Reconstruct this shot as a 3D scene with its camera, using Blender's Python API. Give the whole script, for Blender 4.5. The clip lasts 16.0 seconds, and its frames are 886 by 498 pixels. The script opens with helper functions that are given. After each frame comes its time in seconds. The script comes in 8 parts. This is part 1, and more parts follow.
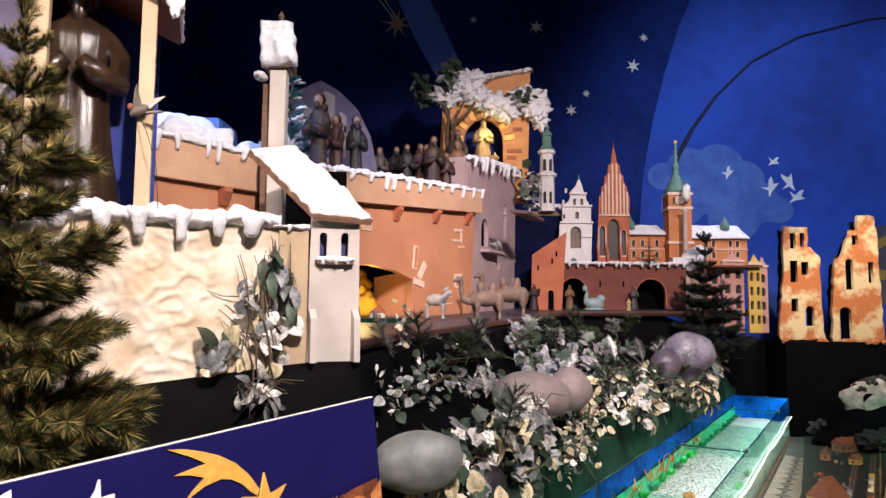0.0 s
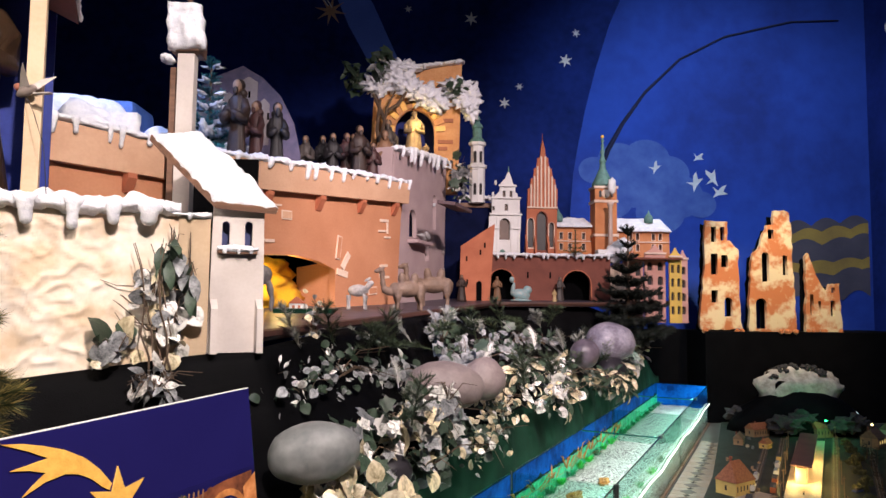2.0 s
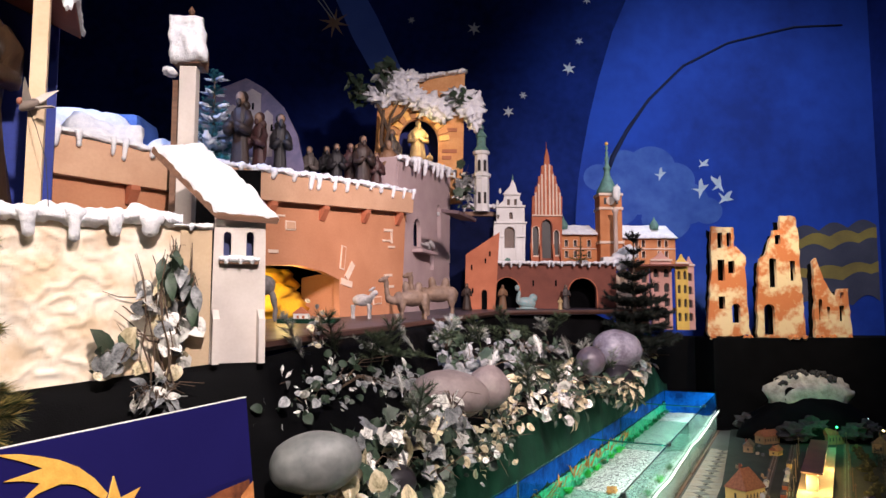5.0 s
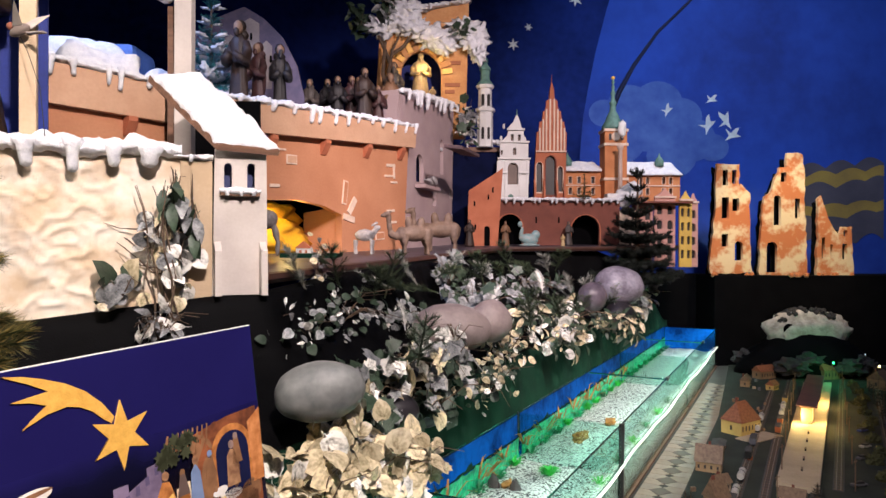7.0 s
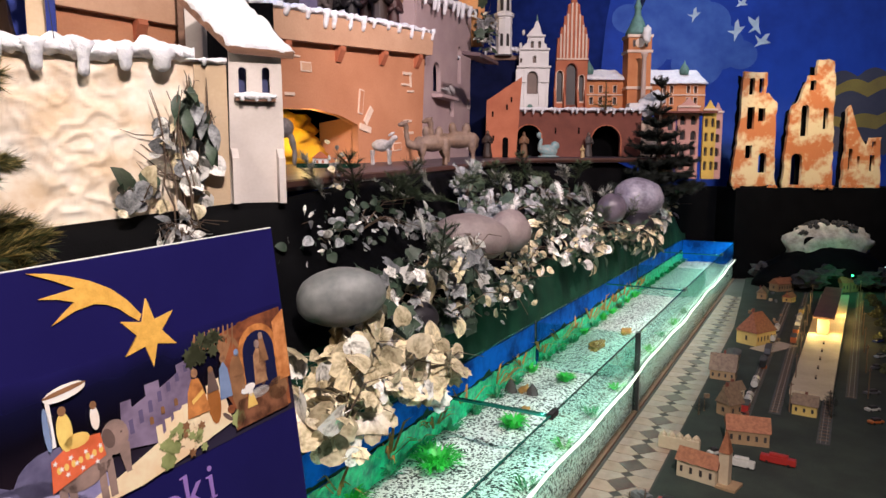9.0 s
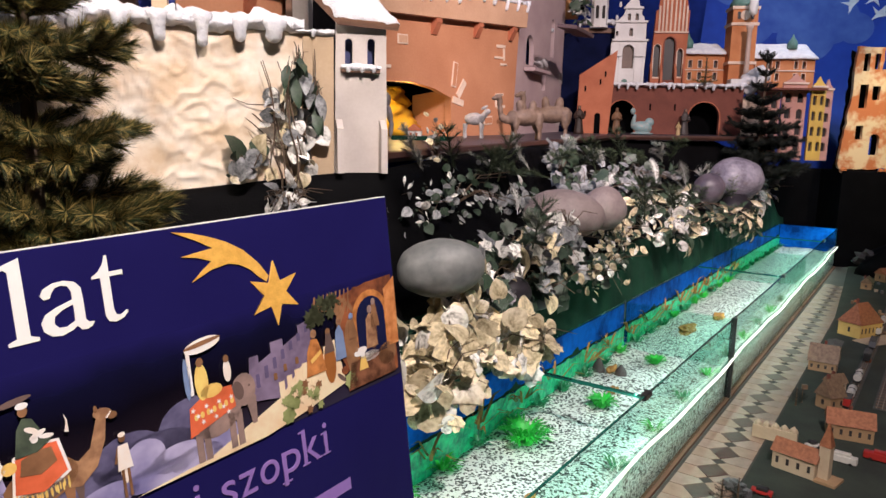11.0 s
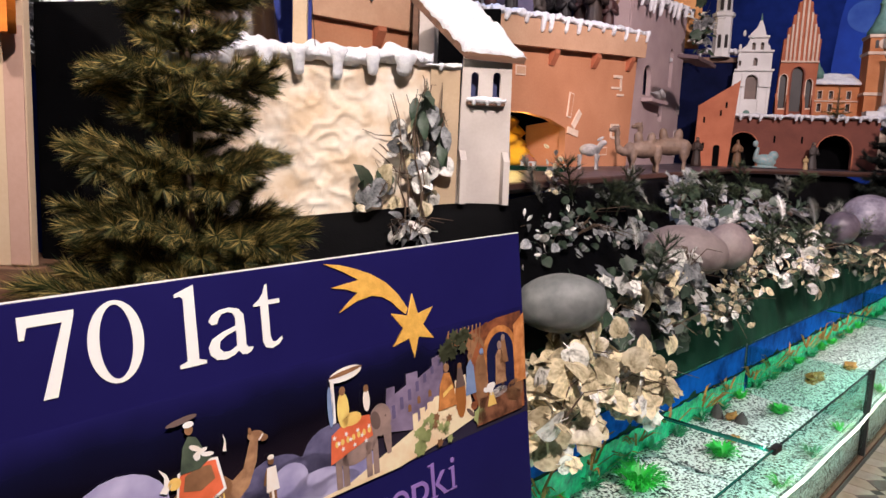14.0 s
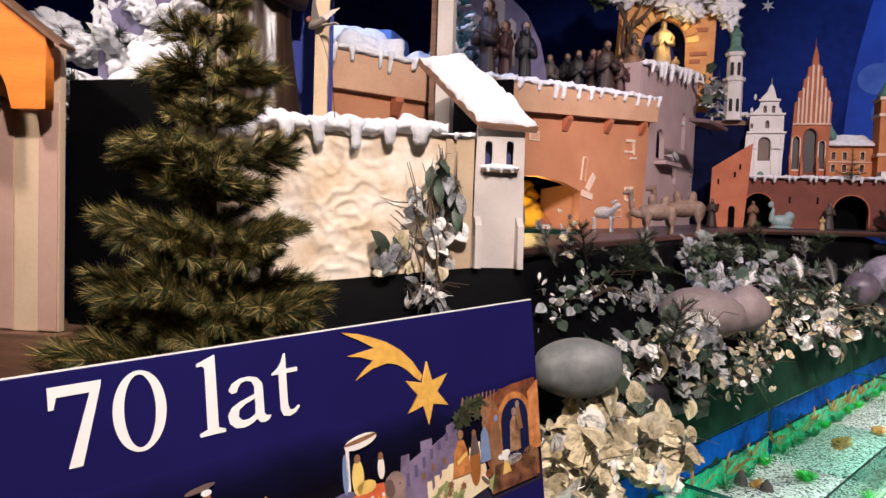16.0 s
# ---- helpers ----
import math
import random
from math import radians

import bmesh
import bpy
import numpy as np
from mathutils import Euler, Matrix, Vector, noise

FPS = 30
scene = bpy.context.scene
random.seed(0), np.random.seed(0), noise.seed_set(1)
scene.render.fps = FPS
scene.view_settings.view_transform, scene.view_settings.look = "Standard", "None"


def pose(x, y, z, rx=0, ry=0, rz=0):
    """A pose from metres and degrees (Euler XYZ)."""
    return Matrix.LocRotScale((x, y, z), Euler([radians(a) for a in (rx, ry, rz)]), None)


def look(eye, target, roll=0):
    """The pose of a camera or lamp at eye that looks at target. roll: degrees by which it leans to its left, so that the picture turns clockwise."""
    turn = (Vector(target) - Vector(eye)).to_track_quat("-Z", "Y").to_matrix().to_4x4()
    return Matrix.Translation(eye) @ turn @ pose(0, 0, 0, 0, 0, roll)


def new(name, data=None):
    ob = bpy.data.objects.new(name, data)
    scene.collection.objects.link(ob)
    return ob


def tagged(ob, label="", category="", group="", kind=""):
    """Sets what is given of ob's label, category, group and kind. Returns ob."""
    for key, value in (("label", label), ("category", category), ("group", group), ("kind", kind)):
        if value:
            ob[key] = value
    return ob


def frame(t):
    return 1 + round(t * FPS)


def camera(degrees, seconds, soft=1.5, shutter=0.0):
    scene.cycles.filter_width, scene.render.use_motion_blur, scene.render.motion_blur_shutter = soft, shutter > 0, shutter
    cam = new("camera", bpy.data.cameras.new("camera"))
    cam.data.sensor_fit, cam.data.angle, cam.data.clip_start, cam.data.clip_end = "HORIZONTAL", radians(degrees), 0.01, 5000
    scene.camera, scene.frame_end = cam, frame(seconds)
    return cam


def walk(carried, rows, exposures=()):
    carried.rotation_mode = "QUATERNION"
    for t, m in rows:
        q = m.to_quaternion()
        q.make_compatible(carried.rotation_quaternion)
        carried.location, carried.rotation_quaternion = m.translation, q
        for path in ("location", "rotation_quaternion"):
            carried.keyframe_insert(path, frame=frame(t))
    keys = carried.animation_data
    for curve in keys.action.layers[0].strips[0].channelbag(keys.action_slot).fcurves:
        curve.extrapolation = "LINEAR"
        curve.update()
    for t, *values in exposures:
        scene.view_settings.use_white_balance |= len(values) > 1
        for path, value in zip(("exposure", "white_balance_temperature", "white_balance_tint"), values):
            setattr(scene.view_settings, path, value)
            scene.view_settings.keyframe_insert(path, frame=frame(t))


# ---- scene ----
cam = camera(65.6, 16.0)
PATH = [
    (0, (-0.002, 0.365, 1.447), (-0.052, 2.358, 1.615), 0.5),
    (0.5, (0.03, 0.386, 1.45), (0.029, 2.38, 1.61), 0.6),
    (1, (0.077, 0.383, 1.452), (0.127, 2.376, 1.613), 0.6),
    (1.5, (0.126, 0.377, 1.45), (0.234, 2.369, 1.6), 0.3),
    (2, (0.143, 0.365, 1.447), (0.256, 2.357, 1.59), 0.6),
    (2.5, (0.15, 0.377, 1.453), (0.259, 2.366, 1.635), 0.5),
    (3, (0.153, 0.362, 1.456), (0.26, 2.345, 1.693), 0.3),
    (5.5, (0.169, 0.369, 1.437), (0.259, 2.363, 1.573), 0.0),
    (6, (0.165, 0.385, 1.433), (0.259, 2.38, 1.526), 0.1),
    (6.5, (0.163, 0.397, 1.425), (0.253, 2.394, 1.466), 0.1),
    (7, (0.166, 0.388, 1.421), (0.251, 2.386, 1.413), 0.2),
    (7.5, (0.166, 0.396, 1.412), (0.249, 2.393, 1.335), 0.3),
    (8, (0.168, 0.411, 1.403), (0.244, 2.404, 1.253), 0.1),
    (10.5, (0.097, 0.416, 1.382), (-0.011, 2.387, 1.064), 1.0),
    (11, (0.08, 0.403, 1.384), (-0.104, 2.367, 1.057), 1.2),
    (11.5, (0.067, 0.393, 1.385), (-0.175, 2.349, 1.049), 1.2),
    (12, (0.055, 0.395, 1.386), (-0.256, 2.343, 1.058), 1.3),
    (12.5, (0.038, 0.399, 1.387), (-0.341, 2.337, 1.072), 1.6),
    (13, (0.023, 0.396, 1.394), (-0.399, 2.328, 1.092), 2.0),
    (13.5, (0.012, 0.388, 1.4), (-0.43, 2.318, 1.119), 2.4),
    (14, (0.003, 0.393, 1.405), (-0.464, 2.319, 1.142), 2.3),
    (14.5, (0.003, 0.374, 1.409), (-0.472, 2.306, 1.201), 2.2),
    (15, (0.003, 0.369, 1.415), (-0.491, 2.299, 1.24), 2.5),
    (15.5, (0.008, 0.372, 1.419), (-0.516, 2.297, 1.292), 2.0),
    (16, (0.019, 0.36, 1.425), (-0.508, 2.287, 1.334), 1.9),
]
walk(cam, [(t, look(eye, target, roll)) for t, eye, target, roll in PATH], [(0, 0.05), (1.5, 0.05), (3, 0.15), (5.5, 0.04), (7.5, -0.02), (11, -0.16), (16, -0.18)])

# ---- world and lights ----
world = bpy.data.worlds.new("room_dark")
world.use_nodes = True
world.node_tree.nodes["Background"].inputs[0].default_value = (0.10, 0.12, 0.25, 1)
world.node_tree.nodes["Background"].inputs[1].default_value = 0.05
scene.world = world


def lamp(name, kind, eye, target, energy, color, size=0.2, size_y=None, cone=60, blend=0.6):
    data = bpy.data.lights.new(name, kind)
    data.energy, data.color = energy, color
    if kind == "AREA":
        data.size = size
        if size_y:
            data.shape, data.size_y = "RECTANGLE", size_y
    else:
        data.shadow_soft_size = size
    if kind == "SPOT":
        data.spot_size, data.spot_blend = radians(cone), blend
    ob = new(name, data)
    ob.matrix_world = look(eye, target)
    return ob


WHITE = (1.0, 0.855, 0.815)
lamp("spot_wall", "SPOT", (-2.3, 0.9, 3.2), (-1.2, 2.7, 1.5), 200, (1.0, 0.86, 0.76), 0.08, cone=60, blend=0.8)
lamp("spot_castle", "SPOT", (2.0, 1.2, 4.2), (1.0, 6.6, 1.7), 1380, (1.0, 0.80, 0.79), 0.15, cone=58, blend=0.7)
lamp("spot_front", "SPOT", (0.7, 0.0, 3.8), (-0.35, 2.9, 1.0), 930, WHITE, 0.08, cone=84, blend=0.7)
lamp("spot_sky", "SPOT", (3.4, 5.0, 5.2), (4.5, 9.6, 3.0), 900, (0.72, 0.82, 1.0), 0.3, cone=92, blend=1.0)
lamp("spot_ruins", "SPOT", (4.2, 6.6, 3.4), (4.6, 8.6, 1.5), 420, (1.0, 0.76, 0.46), 0.1, cone=50, blend=0.7)
lamp("spot_terrace", "SPOT", (-2.2, 3.6, 3.9), (-1.0, 4.6, 2.3), 220, (0.35, 0.5, 1.0), 0.15, cone=60, blend=0.8)
lamp("ceiling_glow", "AREA", (1.0, 1.5, 5.0), (1.0, 5.0, 0.5), 42, (0.9, 0.88, 1.0), 3.0)

# ---- materials ----


def mat(name, a, b=None, rough=0.7, metal=0.0, scale=6.0, fine=60.0, bump=0.15, rand=0.0, mid=0.5, spec=0.5, soft=0.36, stretch=None, emit=None, strength=0.0):
    """Two-scale mottled surface between the colours a and b."""
    m = bpy.data.materials.new(name)
    m.use_nodes = True
    nt = m.node_tree
    bs = nt.nodes["Principled BSDF"]
    b = b or tuple(c * 0.7 for c in a)
    tc = nt.nodes.new("ShaderNodeTexCoord")
    src = tc.outputs["Object"]
    if stretch:
        mp = nt.nodes.new("ShaderNodeMapping")
        mp.inputs["Scale"].default_value = stretch
        nt.links.new(src, mp.inputs[0])
        src = mp.outputs[0]
    n1, n2 = nt.nodes.new("ShaderNodeTexNoise"), nt.nodes.new("ShaderNodeTexNoise")
    n1.inputs["Scale"].default_value, n1.inputs["Detail"].default_value = scale, 4
    n2.inputs["Scale"].default_value, n2.inputs["Detail"].default_value = fine, 3
    nt.links.new(src, n1.inputs["Vector"])
    nt.links.new(src, n2.inputs["Vector"])
    add = nt.nodes.new("ShaderNodeMath")
    add.operation = "MULTIPLY_ADD"
    add.inputs[1].default_value = 0.35
    nt.links.new(n2.outputs[0], add.inputs[0])
    nt.links.new(n1.outputs[0], add.inputs[2])
    ramp = nt.nodes.new("ShaderNodeValToRGB")
    ramp.color_ramp.elements[0].position, ramp.color_ramp.elements[1].position = mid - 0.02, mid + soft
    ramp.color_ramp.elements[0].color, ramp.color_ramp.elements[1].color = (*b, 1), (*a, 1)
    nt.links.new(add.outputs[0], ramp.inputs[0])
    out = ramp.outputs[0]
    if rand:
        oi = nt.nodes.new("ShaderNodeObjectInfo")
        hsv = nt.nodes.new("ShaderNodeHueSaturation")
        mr = nt.nodes.new("ShaderNodeMapRange")
        mr.inputs[3].default_value, mr.inputs[4].default_value = 1 - rand, 1 + rand
        nt.links.new(oi.outputs["Random"], mr.inputs[0])
        nt.links.new(mr.outputs[0], hsv.inputs["Value"])
        nt.links.new(out, hsv.inputs["Color"])
        out = hsv.outputs[0]
    nt.links.new(out, bs.inputs["Base Color"])
    bs.inputs["Roughness"].default_value, bs.inputs["Metallic"].default_value = rough, metal
    bs.inputs["Specular IOR Level"].default_value = spec
    if bump:
        bp = nt.nodes.new("ShaderNodeBump")
        bp.inputs["Strength"].default_value, bp.inputs["Distance"].default_value = bump, 0.01
        nt.links.new(add.outputs[0], bp.inputs["Height"])
        nt.links.new(bp.outputs[0], bs.inputs["Normal"])
    if emit:
        bs.inputs["Emission Color"].default_value, bs.inputs["Emission Strength"].default_value = (*emit, 1), strength
    return m


def glass(name, color, rough=0.02):
    """A clear pane that mirrors more at a glancing angle."""
    m = bpy.data.materials.new(name)
    m.use_nodes = True
    nt = m.node_tree
    nt.nodes.remove(nt.nodes["Principled BSDF"])
    tr, gl, mx, lw, pw, sc = (nt.nodes.new(k) for k in ("ShaderNodeBsdfTransparent", "ShaderNodeBsdfGlossy", "ShaderNodeMixShader", "ShaderNodeLayerWeight", "ShaderNodeMath", "ShaderNodeMath"))
    tr.inputs[0].default_value, gl.inputs["Roughness"].default_value = (*color, 1), rough
    pw.operation, pw.inputs[1].default_value = "POWER", 4.0
    sc.operation, sc.inputs[1].default_value, sc.inputs[2].default_value = "MULTIPLY_ADD", 0.45, 0.025
    nt.links.new(lw.outputs["Facing"], pw.inputs[0])
    nt.links.new(pw.outputs[0], sc.inputs[0])
    nt.links.new(sc.outputs[0], mx.inputs[0])
    nt.links.new(tr.outputs[0], mx.inputs[1])
    nt.links.new(gl.outputs[0], mx.inputs[2])
    nt.links.new(mx.outputs[0], nt.nodes["Material Output"].inputs[0])
    return m


M_NAVY = mat("navy_paint", (0.015, 0.034, 0.215), (0.008, 0.019, 0.115), 0.9, scale=1.2, fine=14, spec=0.08)
M_SKYBLUE = mat("blue_sky_paint", (0.012, 0.058, 0.40), (0.005, 0.024, 0.20), 0.9, scale=0.5, fine=5)
M_ROOM = mat("dark_room_plaster", (0.05, 0.05, 0.08), None, 0.9, scale=1.0)
M_TERRACOTTA = mat("terracotta_paint", (0.52, 0.235, 0.125), (0.43, 0.18, 0.09), 0.8, scale=3, fine=70, bump=0.12)
M_PEACH = mat("peach_paint", (0.60, 0.37, 0.24), (0.50, 0.29, 0.18), 0.8, scale=4, fine=70, bump=0.12)
M_MAUVE = mat("mauve_paint", (0.44, 0.33, 0.33), (0.36, 0.26, 0.27), 0.8, scale=4, fine=70)
M_CREAM = mat("cream_board", (0.56, 0.42, 0.28), (0.48, 0.35, 0.22), 0.75, scale=5, fine=80, bump=0.08)
M_PLASTER = mat("rough_white_plaster", (0.86, 0.80, 0.70), (0.66, 0.50, 0.34), 0.8, scale=6, fine=26, bump=0.35, mid=0.54)
M_TOWER = mat("off_white_tower_paint", (0.60, 0.54, 0.50), (0.52, 0.46, 0.42), 0.7, scale=8, fine=90, bump=0.08)
M_SNOW = mat("cotton_snow", (0.82, 0.82, 0.84), (0.66, 0.67, 0.73), 0.95, scale=30, fine=150, bump=1.0)
# flat black; mostly fills gaps and openings where only darkness shows
M_BLACK = mat("flat_black_fill", (0.0028, 0.0028, 0.0034), (0.0014, 0.0014, 0.0018), 0.95, spec=0.05)
M_CLOTH = mat("black_velvet", (0.0022, 0.0022, 0.0028), (0.0009, 0.0009, 0.0012), 0.7, scale=9, fine=200, bump=0.4, spec=0.07)
M_GREENCLOTH = mat("dark_green_cloth", (0.010, 0.046, 0.026), (0.004, 0.020, 0.012), 0.9, scale=5, fine=200, bump=0.2, spec=0.12)
M_WOOD = mat("brown_wood", (0.20, 0.10, 0.06), (0.10, 0.05, 0.03), 0.6, scale=4, fine=40, stretch=(1, 8, 8))
M_STAGE = mat("mauve_stage_top", (0.085, 0.072, 0.10), (0.025, 0.018, 0.026), 0.42, scale=5, fine=60)
M_WHITEP = mat("white_church_paint", (0.74, 0.73, 0.72), (0.64, 0.63, 0.62), 0.75, scale=6, fine=60)
M_BRICKP = mat("brick_red_paint", (0.46, 0.15, 0.075), (0.36, 0.105, 0.05), 0.8, scale=6, fine=80)
M_BRICKD = mat("dark_brick_paint", (0.185, 0.055, 0.036), (0.13, 0.038, 0.025), 0.8, scale=6, fine=80)
M_LINE = mat("pale_line_paint", (0.76, 0.60, 0.48), (0.62, 0.46, 0.36), 0.8)
M_COPPER = mat("green_copper_paint", (0.12, 0.25, 0.21), (0.08, 0.16, 0.14), 0.6, scale=20)
M_YELLOW = mat("yellow_house_paint", (0.72, 0.48, 0.10), (0.60, 0.38, 0.08), 0.8)
M_PINK = mat("pink_house_paint", (0.60, 0.33, 0.28), (0.52, 0.27, 0.22), 0.8)
M_RUIN = mat("ruined_brick", (0.52, 0.40, 0.24), (0.38, 0.12, 0.038), 0.9, scale=3.6, fine=18, bump=0.6, mid=0.64, soft=0.13)
M_GOLD = mat("gold_paint", (0.90, 0.52, 0.11), (0.72, 0.38, 0.07), 0.45, scale=60, fine=300, bump=0.1, metal=0.1)
M_SILVER = mat("silver_star_paint", (0.62, 0.62, 0.62), (0.46, 0.46, 0.48), 0.6)
M_SIGN = mat("glossy_blue_board", (0.014, 0.012, 0.092), (0.011, 0.009, 0.072), 0.18, scale=1.5, fine=8, bump=0.0)
M_SIGNWHITE = mat("white_vinyl", (0.85, 0.84, 0.80), (0.80, 0.79, 0.76), 0.3, bump=0)
M_SIGNLILAC = mat("lilac_vinyl", (0.30, 0.18, 0.50), (0.27, 0.16, 0.46), 0.3, bump=0)
M_GLASS = glass("tank_glass", (0.86, 0.96, 0.93))
M_GLASSF = glass("green_tinted_front_glass", (0.78, 0.90, 0.86))
M_GLASSEDGE = mat("green_glass_edge", (0.012, 0.15, 0.11), (0.004, 0.06, 0.05), 0.15, bump=0)
M_BLACKPL = mat("black_plastic", (0.02, 0.02, 0.02), None, 0.4, bump=0)
M_POSTER = mat("blue_reef_poster", (0.001, 0.095, 0.46), (0.001, 0.020, 0.12), 0.8, scale=6, fine=30, bump=0, spec=0.05)

# ---- building helpers ----


def mesh_of(bm, name, smooth=False):
    bmesh.ops.recalc_face_normals(bm, faces=bm.faces)
    me = bpy.data.meshes.new(name)
    bm.to_mesh(me)
    bm.free()
    for p in me.polygons:
        p.use_smooth = smooth
    return me


def thing(name, label, category, m=None, group="", kind=""):
    """An empty at a thing's base, which its parts hang from."""
    ob = tagged(new(name), label, category, group, kind)
    ob.matrix_world = m or Matrix()
    return ob


def part(name, bm, material, parent=None, label="", m=None, smooth=False):
    """A bmesh as one mesh object under a thing or a part, at the local pose m."""
    me = bm if isinstance(bm, bpy.types.Mesh) else mesh_of(bm, name, smooth)
    if material and not me.materials:
        me.materials.append(material)
    ob = new(name, me)
    ob.parent = parent
    if m is not None:
        ob.matrix_basis = m
    if label:
        ob["label"] = label
    return ob


def solo(name, bm, material, label, category, m=None, group="", kind="", smooth=False):
    """A thing of one mesh."""
    return tagged(part(name, bm, material, None, label, m, smooth), label, category, group, kind)


def box(x0, x1, y0, y1, z0, z1, bevel=0.0, bm=None):
    own = bm is None
    bm = bm or bmesh.new()
    vs = [bm.verts.new((x, y, z)) for x in (x0, x1) for y in (y0, y1) for z in (z0, z1)]
    fs = [bm.faces.new([vs[i] for i in f]) for f in ((0, 1, 3, 2), (4, 6, 7, 5), (0, 4, 5, 1), (2, 3, 7, 6), (0, 2, 6, 4), (1, 5, 7, 3))]
    if bevel and own:
        bmesh.ops.recalc_face_normals(bm, faces=bm.faces)
        bmesh.ops.bevel(bm, geom=bm.edges[:], offset=bevel, segments=2, affect="EDGES", profile=0.6)
    return bm


def upright(a, b, z=0.0):
    """A frame on a wall from plan point a to b: x along it, y up, z out of its face."""
    u = Vector((b[0] - a[0], b[1] - a[1], 0)).normalized()
    up = Vector((0, 0, 1))
    n = u.cross(up)
    m = Matrix((u, up, n)).transposed().to_4x4()
    m.translation = (a[0], a[1], z)
    return m


def rect(x0, x1, y0, y1):
    return [(x0, y0), (x1, y0), (x1, y1), (x0, y1)]


def arch(x0, x1, y0, y1, pointed=False, n=10):
    """The outline of an opening with a round or pointed head."""
    r = (x1 - x0) / 2
    c = (x0 + x1) / 2
    rise = r * (1.5 if pointed else 1.0)
    rise = min(rise, (y1 - y0) * 0.7)
    pts = [(x0, y0), (x1, y0)]
    for i in range(n + 1):
        a = math.pi * i / n
        f = math.sin(a) if not pointed else math.sin(a) ** 0.8 * (1 - 0.12 * abs(math.cos(a)))
        pts.append((c + r * math.cos(a), y1 - rise + rise * f))
    return pts


def panel(outer, holes=(), depth=0.02):
    """A board cut to an outline, with openings sawn through it; its face lies at z = 0."""
    cu = bpy.data.curves.new("outline", "CURVE")
    cu.dimensions, cu.fill_mode, cu.extrude = "2D", "BOTH", depth / 2
    for pts in (outer, *holes):
        sp = cu.splines.new("POLY")
        sp.points.add(len(pts) - 1)
        for p, (x, y) in zip(sp.points, pts):
            p.co = (x, y, 0, 1)
        sp.use_cyclic_u = True
    tmp = bpy.data.objects.new("outline", cu)
    me = bpy.data.meshes.new_from_object(tmp)
    me.transform(Matrix.Translation((0, 0, -depth / 2)))
    bpy.data.objects.remove(tmp)
    bpy.data.curves.remove(cu)
    return me


def snow_strip(length, width, thick, drip=0.06, seed=0, step=0.016, drips=None, fat=1.0):
    """A lumpy cotton roll along x with tongues hanging over the front (z out)."""
    rng = random.Random(seed)
    bm = bmesh.new()
    n = max(6, int(length / step))
    k = 20
    rings = []
    for i in range(n + 1):
        x = length * i / n
        env = 0.55 + 0.45 * min(1, 4 * min(i, n - i) / n + 0.3)
        lump = 0.78 + 0.62 * noise.noise((x * 9 + seed, seed, 0)) + 0.42 * noise.noise((x * 23, seed, 5))
        ring = []
        for j in range(k):
            a = 2 * math.pi * j / k
            y = math.sin(a) * thick * lump * env * (1.0 if math.sin(a) > 0 else 0.7)
            z = math.cos(a) * width / 2 * env * (1 + 0.15 * noise.noise((x * 20, a, seed)))
            d = noise.noise((x * 30 + seed * 3, a * 2, 1)) * thick * 0.36 + noise.noise((x * 62 + seed, a * 3.5, 4)) * thick * 0.16
            ring.append(bm.verts.new((x, y + d + thick * (0.25 + 0.45 * noise.noise((x * 6 + seed, 3, seed)) * env), z + d)))
        rings.append(ring)
    for r0, r1 in zip(rings, rings[1:]):
        for j in range(k):
            bm.faces.new((r0[j], r0[(j + 1) % k], r1[(j + 1) % k], r1[j]))
    bm.faces.new(rings[0])
    bm.faces.new(rings[-1])
    count = drips if drips is not None else int(length / 0.12)
    for i in range(count):
        x = length * (i + rng.uniform(0.2, 0.8)) / count
        ln = drip * rng.uniform(0.5, 1.3)
        w = (rng.uniform(0.22, 0.42) * thick + 0.004) * fat
        lean, out = rng.uniform(-0.16, 0.16), width * 0.40
        keys = [(0.35, 1.5), (0.05, 1.25), (-0.30, 0.95), (-0.62, 0.92), (-0.88, 0.74), (-1.0, 0.30)]
        tube([(x + lean * ln * f, ln * f, out + 0.10 * width * (1 - abs(f))) for f, _ in keys], [w * g * rng.uniform(0.85, 1.15) for _, g in keys], 8, bm)
    return bm


def blob(rx, ry, rz, seed=0, rough=0.12, freq=2.0, sub=3):
    bm = bmesh.new()
    bmesh.ops.create_icosphere(bm, subdivisions=sub, radius=1.0)
    for v in bm.verts:
        d = 1 + rough * noise.noise(v.co * freq + Vector((seed, seed * 2.3, 0))) + rough * 0.4 * noise.noise(v.co * freq * 3 + Vector((seed, 0, 7)))
        v.co = Vector((v.co.x * rx, v.co.y * ry, v.co.z * rz)) * d
    return bm


def tube(points, radii, sides=8, bm=None, cap=True):
    """A round rod through points."""
    bm = bm or bmesh.new()
    rings = []
    pts = [Vector(p) for p in points]
    for i, p in enumerate(pts):
        d = (pts[min(i + 1, len(pts) - 1)] - pts[max(i - 1, 0)]).normalized()
        side = d.cross(Vector((0.31, 0.2, 0.93))).normalized()
        up = side.cross(d)
        r = radii[i] if isinstance(radii, (list, tuple)) else radii
        rings.append([bm.verts.new(p + (side * math.cos(2 * math.pi * j / sides) + up * math.sin(2 * math.pi * j / sides)) * r) for j in range(sides)])
    for r0, r1 in zip(rings, rings[1:]):
        for j in range(sides):
            bm.faces.new((r0[j], r0[(j + 1) % sides], r1[(j + 1) % sides], r1[j]))
    if cap:
        bm.faces.new(rings[0])
        bm.faces.new(rings[-1])
    return bm


